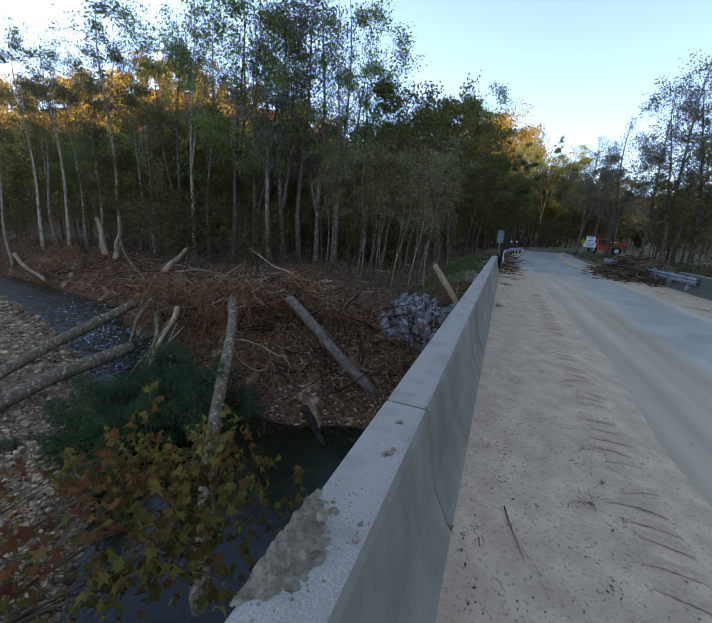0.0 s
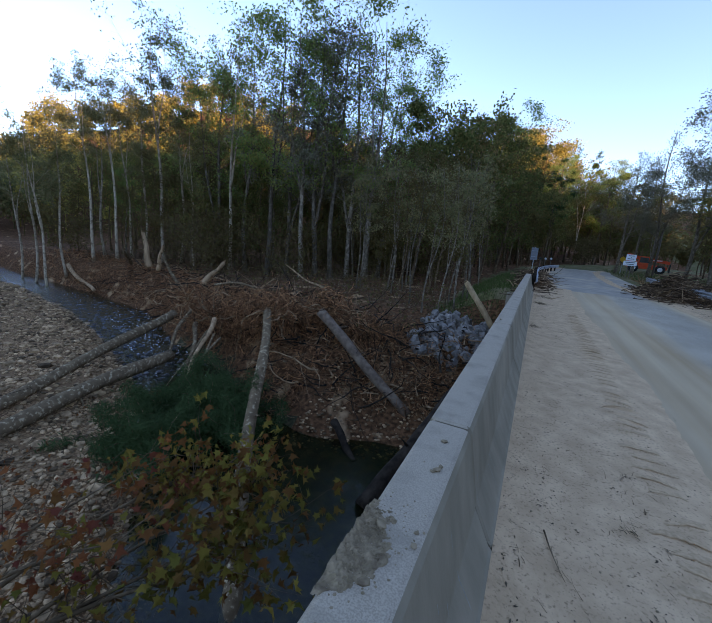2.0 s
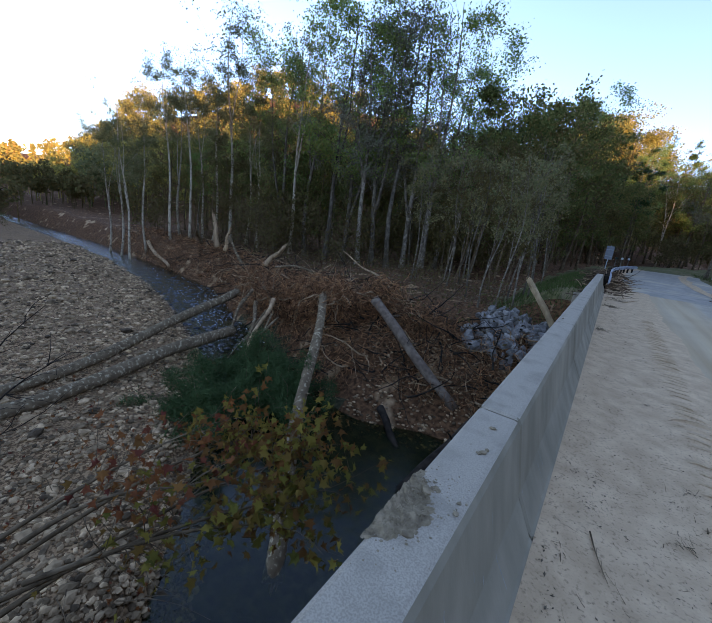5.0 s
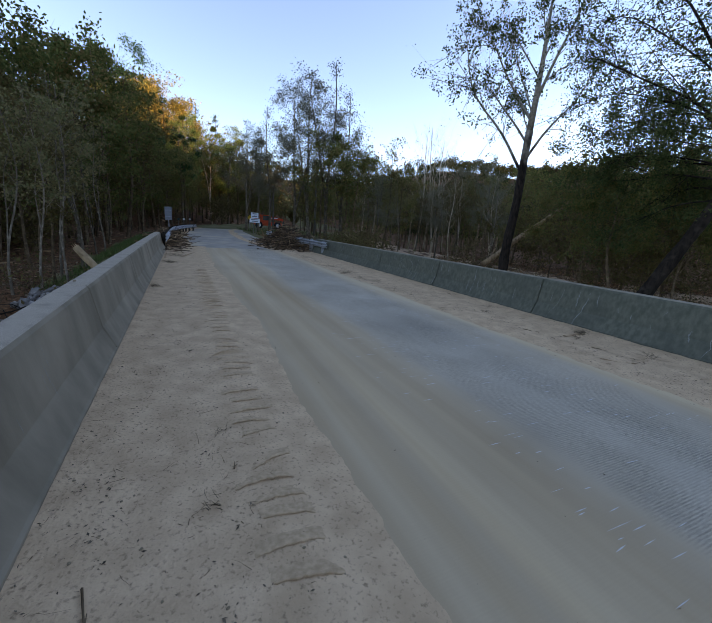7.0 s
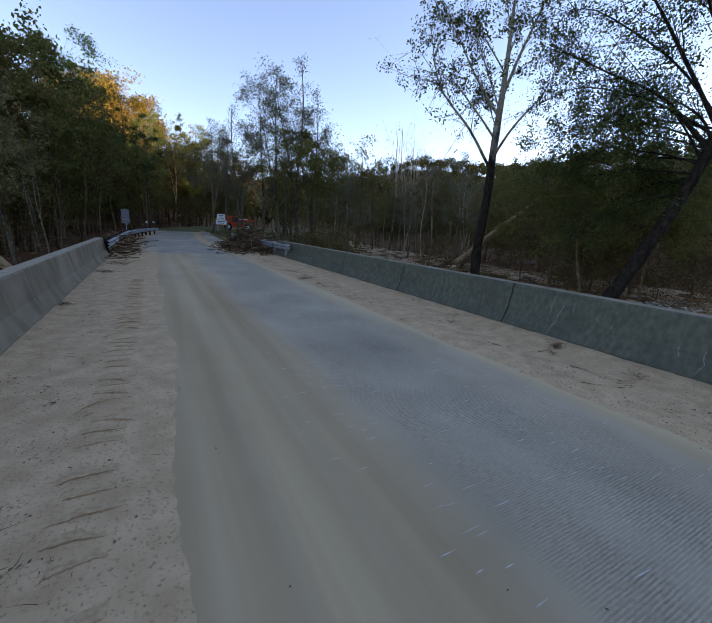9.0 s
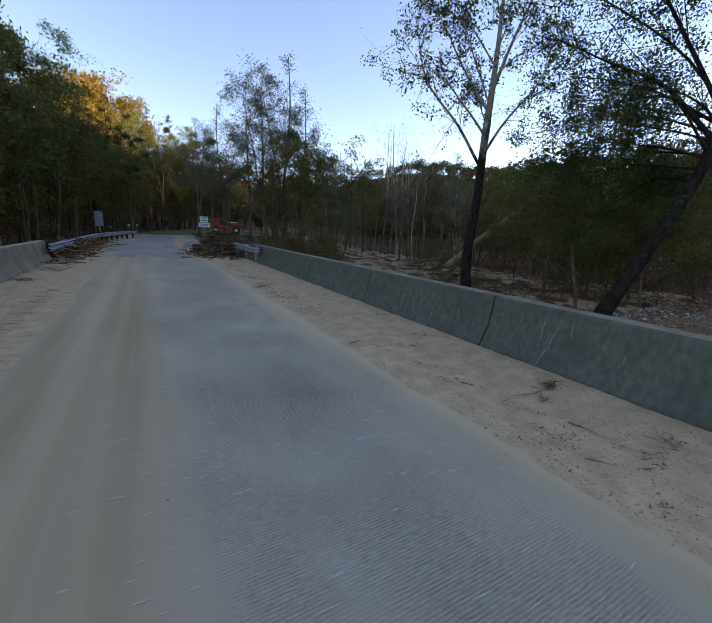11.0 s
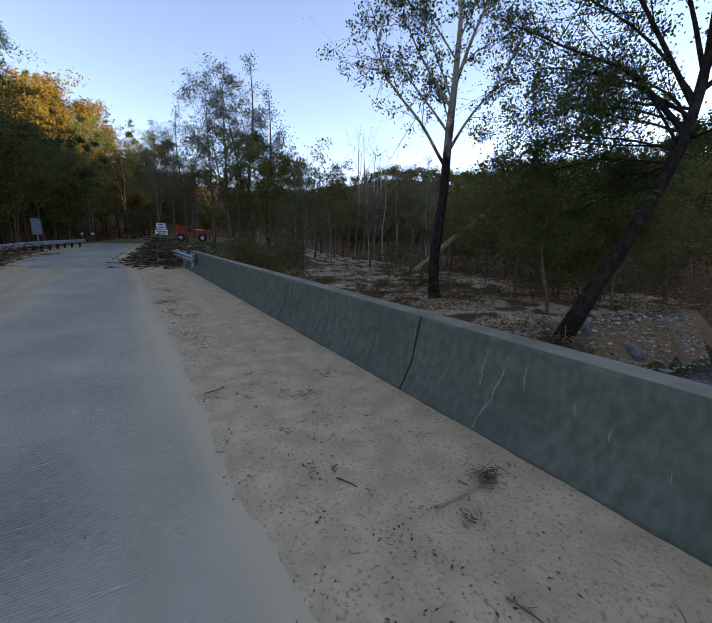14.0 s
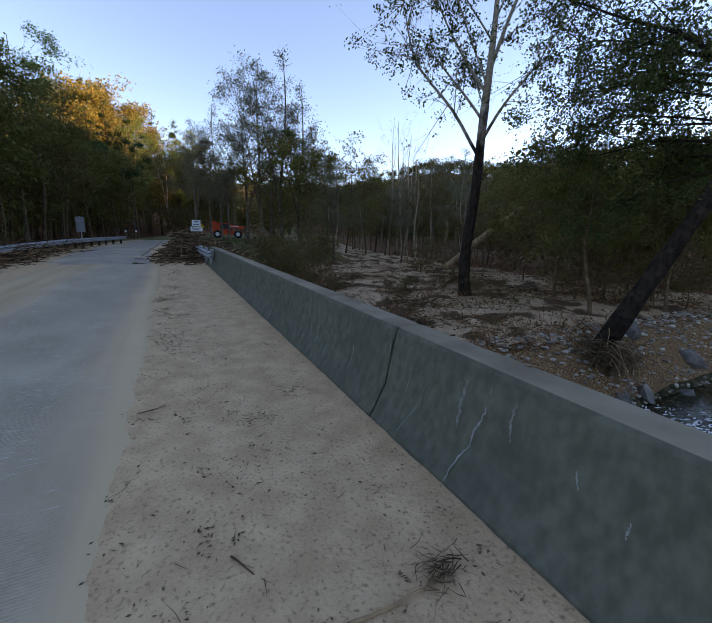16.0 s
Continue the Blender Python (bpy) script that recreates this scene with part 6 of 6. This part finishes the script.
cz2 = 0.811 + 0.02 * np.clip(1.0 - ((cy2 + 2.13) / 0.25) ** 2 - ((cx2 + 0.52) / 0.18) ** 2, 0, 1) ** 0.7
scatter_stones("silt_crumbs", "loose crumbs of dry silt on the barrier top", np.stack([cx2, cy2, cz2], -1), 0.003 + 0.009 * r.uniform(0, 1, len(cx2)) ** 2, CRUMB, 88)
for k, (x, y, s) in enumerate([(-0.34, -1.25, 0.018), (-0.31, -1.54, 0.02), (-0.30, -1.50, 0.014), (-0.33, -1.56, 0.012), (-0.28, -1.98, 0.012), (-0.27, -2.05, 0.014), (-0.42, 3.0, 0.02), (-0.36, -2.3, 0.02), (-0.40, -2.05, 0.024), (7.95, 2.1, 0.02)]):
    me = pebble_mesh(800 + k, 0.5, 0.3)
    me.materials.append(CRUMB)
    ob = tagged(new("silt_clod", me), "small dry silt clod on the barrier top", "clod", "silt clods")
    ob.matrix_basis = Matrix.Translation((x, y, 0.812 + s * 0.35 + (0.03 if x < -0.35 and -2.5 < y < -1.8 else 0))) @ Matrix.Rotation(k, 4, "Z") @ Matrix.Scale(s * 1.8, 4)


# chalky cracks and streaks on the barriers
def face_x(z):
    return float(np.interp(z, [0, 0.075, 0.285, 0.32, 0.775, 0.80], [0, 0.0, 0.115, 0.135, 0.225, 0.24]))


def streak(wall, toe, sign, pts, width, seed, name="lime_crack", mat=CHALK):
    r2 = np.random.default_rng(seed)
    ys, zs = np.array(pts).T
    t = np.linspace(0, 1, len(ys))
    tt = np.linspace(0, 1, max(8, 5 * len(ys)))
    y, z = np.interp(tt, t, ys) + r2.normal(size=len(tt)) * width * 0.12, np.interp(tt, t, zs)
    w = 0.6 * width * np.clip(r2.uniform(0.25, 1.2, len(tt)), 0.2, 1.2) * np.sin(np.pi * (0.06 + 0.9 * tt)) ** 0.5
    v, f = [], []
    for i in range(len(tt)):
        x = toe + sign * (face_x(z[i]) - 0.0035)
        v += [(x, y[i] - w[i] / 2, z[i]), (x, y[i] + w[i] / 2, z[i])]
        if i:
            f.append((2 * i - 2, 2 * i - 1, 2 * i + 1, 2 * i))
    part(name, Build().add(v, f), mat, wall, "chalky white mark")


streak(right_barrier, DECK_W, 1, [(2.14, 0.70), (2.15, 0.66)], 0.012, 1)
streak(right_barrier, DECK_W, 1, [(2.15, 0.60), (2.16, 0.50), (2.20, 0.41), (2.20, 0.32), (2.24, 0.23), (2.27, 0.06)], 0.028, 2)
streak(right_barrier, DECK_W, 1, [(0.22, 0.42), (0.24, 0.33), (0.2, 0.24), (0.25, 0.1)], 0.02, 12)
streak(right_barrier, DECK_W, 1, [(2.67, 0.68), (2.69, 0.52), (2.72, 0.40), (2.84, 0.09)], 0.012, 3)
r = np.random.default_rng(86)
for k in range(22):
    y, z, L = r.uniform(-1, 15), r.uniform(0.35, 0.74), r.uniform(0.03, 0.16)
    streak(right_barrier, DECK_W, 1, [(y, z), (y + r.normal() * 0.02, z - L)], r.uniform(0.006, 0.018), 400 + k, "scuff_mark")
for k in range(60):
    y, z, L = r.uniform(-1, 16), r.uniform(0.3, 0.74), r.uniform(0.08, 0.32)
    streak(right_barrier, DECK_W, 1, [(y, z), (y + r.normal() * 0.01, z - L * 0.5), (y + r.normal() * 0.02, max(0.08, z - L))], r.uniform(0.015, 0.05), 700 + k, "lime_stain", CHALK_FAINT)
a = np.linspace(0.3, 3.6, 9)
streak(right_barrier, DECK_W, 1, list(zip(8.6 + 0.42 * np.cos(a), 0.47 + 0.20 * np.sin(a))), 0.05, 7, "tyre_scuff")
streak(right_barrier, DECK_W, 1, [(9.4, 0.62), (8.9, 0.50), (8.4, 0.33), (8.0, 0.22)], 0.05, 8, "tyre_scuff")
for k in range(26):
    y, z = -2.6 + 12 * r.uniform() ** 1.4, r.uniform(0.3, 0.74)
    streak(left_barrier, 0.0, -1, [(y, z), (y + 0.01, z - r.uniform(0.05, 0.22))], r.uniform(0.005, 0.012), 500 + k, "scuff_mark")


# ---- guard rails ----
def guard_rail(label, path, post_every, face, group="guard rails"):
    """A W-shaped steel rail along a path; face: +1 when its road side is at larger x."""
    e = thing("guard_rail", label, "guard rail", group)
    P = np.array(path, float)
    L = np.concatenate([[0], np.cumsum(np.linalg.norm(np.diff(P, axis=0), axis=1))])
    s = np.arange(0, L[-1], 0.4)
    C = np.stack([np.interp(s, L, P[:, k]) for k in range(3)], -1)
    for _ in range(4):
        C[1:-1] = (C[:-2] + 2 * C[1:-1] + C[2:]) / 4
    T = np.gradient(C, axis=0)
    N = np.stack([T[:, 1], -T[:, 0], 0 * T[:, 0]], -1) * face
    N /= np.linalg.norm(N, axis=1)[:, None]
    prof = [(0.03, -0.155), (0.0, -0.14), (0.0, -0.115), (0.08, -0.085), (0.08, -0.06), (0.0, -0.022), (0.0, 0.022), (0.08, 0.06), (0.08, 0.085), (0.0, 0.115), (0.0, 0.14), (0.03, 0.155)]
    loop = prof + [(a - 0.006, z) for a, z in prof[::-1]]
    k = len(loop)
    v = [C[i] + N[i] * a + np.array([0, 0, z]) for i in range(len(C)) for a, z in loop]
    f = [(i * k + j, i * k + (j + 1) % k, (i + 1) * k + (j + 1) % k, (i + 1) * k + j) for i in range(len(C) - 1) for j in range(k)]
    f += [tuple(range(k))[::-1], tuple((len(C) - 1) * k + j for j in range(k))]
    part("rail", Build().add(v, f), STEEL, e, smooth=False)
    for d in np.arange(0.9, L[-1] - 0.2, post_every):
        c = np.array([np.interp(d, L, P[:, j]) for j in range(3)])
        n = np.array([np.interp(d, s, N[:, j]) for j in range(3)])
        c = c - n * 0.14
        part("post", Build().box(c[0] - 0.075, c[1] - 0.1, c[2] - 1.3, c[0] + 0.075, c[1] + 0.1, c[2] + 0.17), DARK_BARK if face > 0 else STEEL, e, smooth=False)
        q = c + n * 0.07
        part("spacer", Build().box(q[0] - 0.07, q[1] - 0.07, q[2] - 0.15, q[0] + 0.06, q[1] + 0.07, q[2] + 0.15), DARK_BARK, e, smooth=False)
    return e


guard_rail("galvanised guard rail with posts, littered with flood debris", [(0.02, 16.7, 0.60), (0.02, 19, 0.60), (0.0, 24, 0.60), (0.05, 30, 0.60), (0.5, 36, 0.58), (1.3, 42, 0.56), (2.2, 46, 0.55)], 1.95, 1)
guard_rail("galvanised guard rail end beside a debris heap", [(7.50, 16.0, 0.60), (7.45, 18.0, 0.60), (7.35, 21.0, 0.60), (7.3, 26, 0.6), (7.6, 32, 0.6)], 1.95, -1)


def debris_heap(label, x, y, sx, sy, top, n, seed, long=1.6, base=0.0):
    r2 = np.random.default_rng(seed)
    dark, pale = Build(), Build()
    for i in range(n):
        u, w = r2.normal(), r2.normal()
        z = top * math.exp(-0.5 * (u * u + w * w)) * r2.uniform(0.1, 1.0)
        a = r2.normal() * 0.9 + (0 if i % 2 else 1.2)
        L = r2.uniform(0.4, long)
        p = np.array([x + sx * u - math.cos(a) * L / 2, y + sy * w - math.sin(a) * L / 2, base + z + 0.03])
        strand(dark if i % 4 else pale, r2, p, (math.cos(a), math.sin(a), r2.normal() * 0.22), L, r2.uniform(0.010, 0.035), 0.12, 4, 4, 0.02)
    e = thing("debris_heap", label, "debris heap", "flood debris")
    tagged(part("dark_branch_mass", dark, FLOOD_WOOD, e), kind="stuff")
    tagged(part("pale_branch_mass", pale, DEADWOOD, e, "bleached sticks"), kind="stuff")
    return e


debris_heap("heap of flood-torn branches at the road edge", 7.0, 22.6, 0.65, 1.7, 1.45, 1000, 1)
debris_heap("heap of flood-torn branches at the road edge", 8.6, 27.0, 1.1, 2.6, 1.0, 420, 2)
debris_heap("flood branches caught along the guard rail", 0.0, 22.0, 0.45, 3.0, 0.75, 300, 3, 2.0)
debris_heap("flood branches caught along the guard rail", -0.2, 29.0, 0.6, 4.0, 0.6, 240, 4, 2.4)

for k, (x, y) in enumerate([(13.6, 18.5), (17.0, 24.5), (12.2, 15.2), (19.5, 21.0), (24.0, 26.0), (15.0, 31.0), (21.0, 30.0), (28.0, 18.5), (16.2, 14.2), (30.0, 23.0), (11.0, 22.0), (18.4, 17.0)]):
    debris_heap("dark mound of tangled flood wrack on the silt", x, y, 0.8 + 0.15 * (k % 4), 0.6, 0.35, 150, 20 + k, 1.3, float(height(x, y)) - 0.05)

# ---- signs, poles, boxes ----
GREY_SHEET = surface("bare_aluminium", (0.20, 0.215, 0.23), (0.25, 0.265, 0.28), 2, rough=0.5, bump=0.05, metal=0.5)
WHITE_SHEET = surface("white_sign_sheet", (0.62, 0.66, 0.66), (0.70, 0.74, 0.74), 2, rough=0.5, bump=0.0)
INK = surface("dark_sign_ink", (0.04, 0.06, 0.05), (0.06, 0.08, 0.07), 4, rough=0.6, bump=0)
YELLOW = surface("yellow_sign_sheet", (0.65, 0.36, 0.03), (0.7, 0.40, 0.04), 3, rough=0.5, bump=0)
TIMBER = surface("weathered_pole_wood", (0.13, 0.11, 0.09), (0.22, 0.19, 0.16), 4, rough=0.9, bump=0.4, stretch=(1, 1, 0.15))

e = thing("road_sign", "grey back of a road sign on a steel post", "sign", m=pose(-0.52, 39.8, 0, 0, 0, -6))
part("panel", Build().box(-0.32, -0.012, 1.12, 0.32, 0.0, 2.38), GREY_SHEET, e, smooth=False)
part("post", Build().box(-0.035, 0.002, -0.6, 0.035, 0.06, 2.42), STEEL, e, smooth=False)
for z in (1.45, 2.05):
    part("brace", Build().box(-0.29, -0.035, z - 0.02, 0.29, -0.013, z + 0.02), STEEL, e, smooth=False)

e = thing("notice_sign", "white two-panel notice sign with dark lettering lines", "sign", m=pose(8.95, 46.4, 0.62, 0, 0, -4) @ Matrix.Scale(0.72, 4))
for x in (-0.2, 0.2):
    part("post", Build().box(x - 0.04, 0.0, -1.8, x + 0.04, 0.08, 1.0), TIMBER, e, smooth=False)
up = part("upper_panel", Build().box(-0.62, -0.02, 1.75, 0.62, 0.0, 2.65), WHITE_SHEET, e, smooth=False)
low = part("lower_panel", Build().box(-0.85, -0.02, 0.98, 0.85, 0.0, 1.66), WHITE_SHEET, e, smooth=False)
for z, w in ((2.45, 0.36), (2.25, 0.08), (2.0, 0.42)):
    part("lettering_bar", Build().box(-w, -0.028, z - 0.05, w, -0.021, z + 0.05), INK, up, smooth=False)
for z, w in ((1.46, 0.62), (1.2, 0.5)):
    part("lettering_bar", Build().box(-w, -0.028, z - 0.05, w, -0.021, z + 0.05), INK, low, smooth=False)

e = thing("warning_sign", "yellow diamond warning sign on a post", "sign", m=pose(10.5, 60, 0))
part("panel", Build().add([(0, -0.01, 1.5), (0.45, -0.01, 1.95), (0, -0.01, 2.4), (-0.45, -0.01, 1.95), (0, 0.01, 1.5), (0.45, 0.01, 1.95), (0, 0.01, 2.4), (-0.45, 0.01, 1.95)], [(0, 1, 2, 3), (7, 6, 5, 4), (0, 4, 5, 1), (1, 5, 6, 2), (2, 6, 7, 3), (3, 7, 4, 0)]), YELLOW, e, smooth=False)
part("post", Build().box(-0.03, 0.012, -0.5, 0.03, 0.06, 2.1), STEEL, e, smooth=False)


def wood_pole(label, x, y, tall, r0, name="utility_pole"):
    e = thing(name, label, "pole", m=pose(x, y, float(height(x, y))))
    part("shaft", Build().tube([(0, 0, -0.5), (0.03, 0, tall * 0.5), (0, 0, tall)], [r0, r0 * 0.85, r0 * 0.65], 9), TIMBER, e)
    return e


e = wood_pole("weathered wooden lamp pole with a small lamp arm", 14.4, 61, 7.4, 0.15, "lamp_pole")
part("arm", Build().tube([(0, 0, 7.1), (-0.4, -0.3, 7.35), (-0.9, -0.5, 7.35)], [0.03, 0.03, 0.025], 6), STEEL, e)
part("lamp_head", Build().tube([(-0.8, -0.46, 7.36), (-0.95, -0.52, 7.34), (-1.25, -0.65, 7.28)], [0.05, 0.12, 0.06], 8), GREY_SHEET, e, "small grey lamp head")
e = wood_pole("tall pale utility pole beside the wood", 19.2, 53.6, 11.0, 0.18)
part("transformer", Build().tube([(-0.32, 0, 9.6), (-0.32, 0, 9.65), (-0.32, 0, 10.4), (-0.32, 0, 10.45)], [0.14, 0.2, 0.2, 0.12], 10), WHITE_SHEET, e, "pale transformer can")
part("crossarm", Build().box(-0.9, -0.06, 10.6, 0.9, 0.06, 10.72), TIMBER, e, smooth=False)
t = np.linspace(0, 1, 16)
for k, dz in enumerate((0, -2.2)):
    b = Build().tube(np.stack([-8 + 27.2 * t, 66 - 12.4 * t, 15.5 + dz - 4.7 * t * (1 if k == 0 else 0.6) - 1.2 * np.sin(t * math.pi)], -1), np.full(16, 0.018), 4)
    solid("cable", b, INK, "thin dark overhead cable across the road", "cable", "cables")
e = thing("concrete_post", "square grey concrete post beside the barrier", "post", m=pose(-0.95, 16.6, -0.9))
part("shaft", Build().box(-0.22, -0.22, -0.8, 0.22, 0.22, 0.75), CONCRETE, e, smooth=False)
for x, y, dark in ((0.2, 58.0, True), (0.9, 61.0, False), (1.8, 66.0, False)):
    e = thing("mailbox", "small mailbox on a wooden post at the roadside" if dark else "small white box on a post at the roadside", "mailbox", m=pose(x, y, 0, 0, 0, 8))
    part("post", Build().box(-0.05, -0.05, -0.4, 0.05, 0.05, 0.95), TIMBER, e, smooth=False)
    a = np.linspace(0, math.pi, 8)
    ring = [(-0.12, 0.95)] + [(-0.12 * math.cos(u), 1.13 + 0.12 * math.sin(u)) for u in a] + [(0.12, 0.95)]
    k = len(ring)
    v = [(px, -0.26, pz) for px, pz in ring] + [(px, 0.26, pz) for px, pz in ring]
    part("box", Build().add(v, [(i, (i + 1) % k, k + (i + 1) % k, k + i) for i in range(k)] + [tuple(range(k))[::-1], tuple(range(k, 2 * k))]), INK if dark else WHITE_SHEET, e, smooth=False)

# ---- telehandler parked by the road ----
RED = surface("orange_red_paint", (0.72, 0.085, 0.03), (0.78, 0.105, 0.04), 2, (0.52, 0.07, 0.03), 1.2, 0.45, 0.05, 40)
RUBBER = surface("black_rubber", (0.015, 0.015, 0.016), (0.035, 0.034, 0.032), 5, (0.09, 0.08, 0.065), 2, 0.9, 0.3, 30)
GLASS_DARK = surface("dark_cab_glass", (0.015, 0.02, 0.022), (0.025, 0.03, 0.032), 2, rough=0.1, bump=0)
e = thing("telehandler", "orange-red telehandler with a lowered boom, parked", "construction vehicle", m=pose(15.7, 71.0, float(height(15.7, 71.0)) + 0.02, 0, 0, -8) @ Matrix.Scale(1.1, 4))
side = [(-2.5, 0.75), (-2.65, 1.2), (-2.45, 1.75), (-1.5, 1.85), (-0.9, 1.25), (1.5, 1.15), (2.2, 1.05), (2.3, 0.7), (1.9, 0.55), (-2.2, 0.55)]
k = len(side)
v = [(x, -0.85, z) for x, z in side] + [(x, 0.85, z) for x, z in side]
part("chassis", Build().add(v, [tuple(range(k)), tuple(range(k, 2 * k))[::-1]] + [(i, k + i, k + (i + 1) % k, (i + 1) % k) for i in range(k)]), RED, e, smooth=False)
part("boom", Build().add([(-2.3, -0.2, 2.0), (2.5, -0.2, 1.45), (2.5, -0.2, 1.85), (-2.3, -0.2, 2.5), (-2.3, 0.25, 2.0), (2.5, 0.25, 1.45), (2.5, 0.25, 1.85), (-2.3, 0.25, 2.5)], [(0, 1, 2, 3), (7, 6, 5, 4), (0, 4, 5, 1), (1, 5, 6, 2), (2, 6, 7, 3), (3, 7, 4, 0)]), RED, e, smooth=False)
part("boom_pivot", Build().box(-2.55, -0.3, 1.6, -1.9, 0.35, 2.62), RED, e, smooth=False)
cab = part("cab", Build().add([(-1.2, -0.9, 1.2), (0.2, -0.9, 1.2), (0.05, -0.85, 2.35), (-1.1, -0.85, 2.35), (-1.2, -0.25, 1.2), (0.2, -0.25, 1.2), (0.05, -0.25, 2.35), (-1.1, -0.25, 2.35)], [(0, 1, 2, 3), (7, 6, 5, 4), (0, 4, 5, 1), (1, 5, 6, 2), (2, 6, 7, 3), (3, 7, 4, 0)]), RED, e, smooth=False)
part("side_window", Build().add([(-1.05, -0.905, 1.45), (0.05, -0.905, 1.45), (-0.03, -0.875, 2.2), (-1.0, -0.875, 2.2), (-1.05, -0.895, 1.45), (0.05, -0.895, 1.45), (-0.03, -0.865, 2.2), (-1.0, -0.865, 2.2)], [(0, 1, 2, 3), (7, 6, 5, 4), (0, 4, 5, 1), (1, 5, 6, 2), (2, 6, 7, 3), (3, 7, 4, 0)]), GLASS_DARK, cab, smooth=False)
part("fork_carriage", Build().box(2.5, -0.5, 0.35, 2.62, 0.5, 1.5), INK, e, smooth=False)
for y in (-0.35, 0.35):
    part("fork", Build().box(2.62, y - 0.06, 0.33, 3.7, y + 0.06, 0.39), INK, e, smooth=False)
for x in (-1.65, 1.45):
    for y in (-1.0, 1.0):
        w = part("wheel", Build().tube([(x, y - 0.2, 0.62), (x, y - 0.17, 0.62), (x, y + 0.17, 0.62), (x, y + 0.2, 0.62)], [0.5, 0.62, 0.62, 0.5], 20), RUBBER, e)
        part("rim", Build().tube([(x, y - 0.215, 0.62), (x, y + 0.215, 0.62)], [0.3, 0.3], 14), WHITE_SHEET, w, "pale wheel rim", False)
part("lettering_bar", Build().box(0.2, -0.21, 1.82, 1.6, -0.205, 1.95), WHITE_SHEET, e, "pale lettering on the boom", False)

# grass on the bank beside the guard rail and by the road ahead
r = np.random.default_rng(88)
n = 5200
gx2 = np.concatenate([r.uniform(-4.6, -0.9, n), r.uniform(9, 24, n)])
gy2 = np.concatenate([r.uniform(15.5, 34, n), r.uniform(42, 66, n)])
gz2 = height(gx2, gy2)
v = np.stack([gx2, gy2, gz2], -1)
lean = np.stack([r.normal(size=2 * n) * 0.08, r.normal(size=2 * n) * 0.08, r.uniform(0.14, 0.42, 2 * n)], -1)
wide = np.stack([r.normal(size=2 * n), r.normal(size=2 * n), np.zeros(2 * n)], -1) * 0.012
q = np.stack([v - wide, v + wide, v + lean], 1).reshape(-1, 3)
b = Build().add(q, (np.arange(2 * n)[:, None] * 3 + np.arange(3)).tolist())
solid("grass", b, foliage("bank_grass", (0.05, 0.085, 0.025), (0.08, 0.12, 0.035), (0.14, 0.13, 0.06)), "rough green grass on the road bank", "grass", kind="stuff")
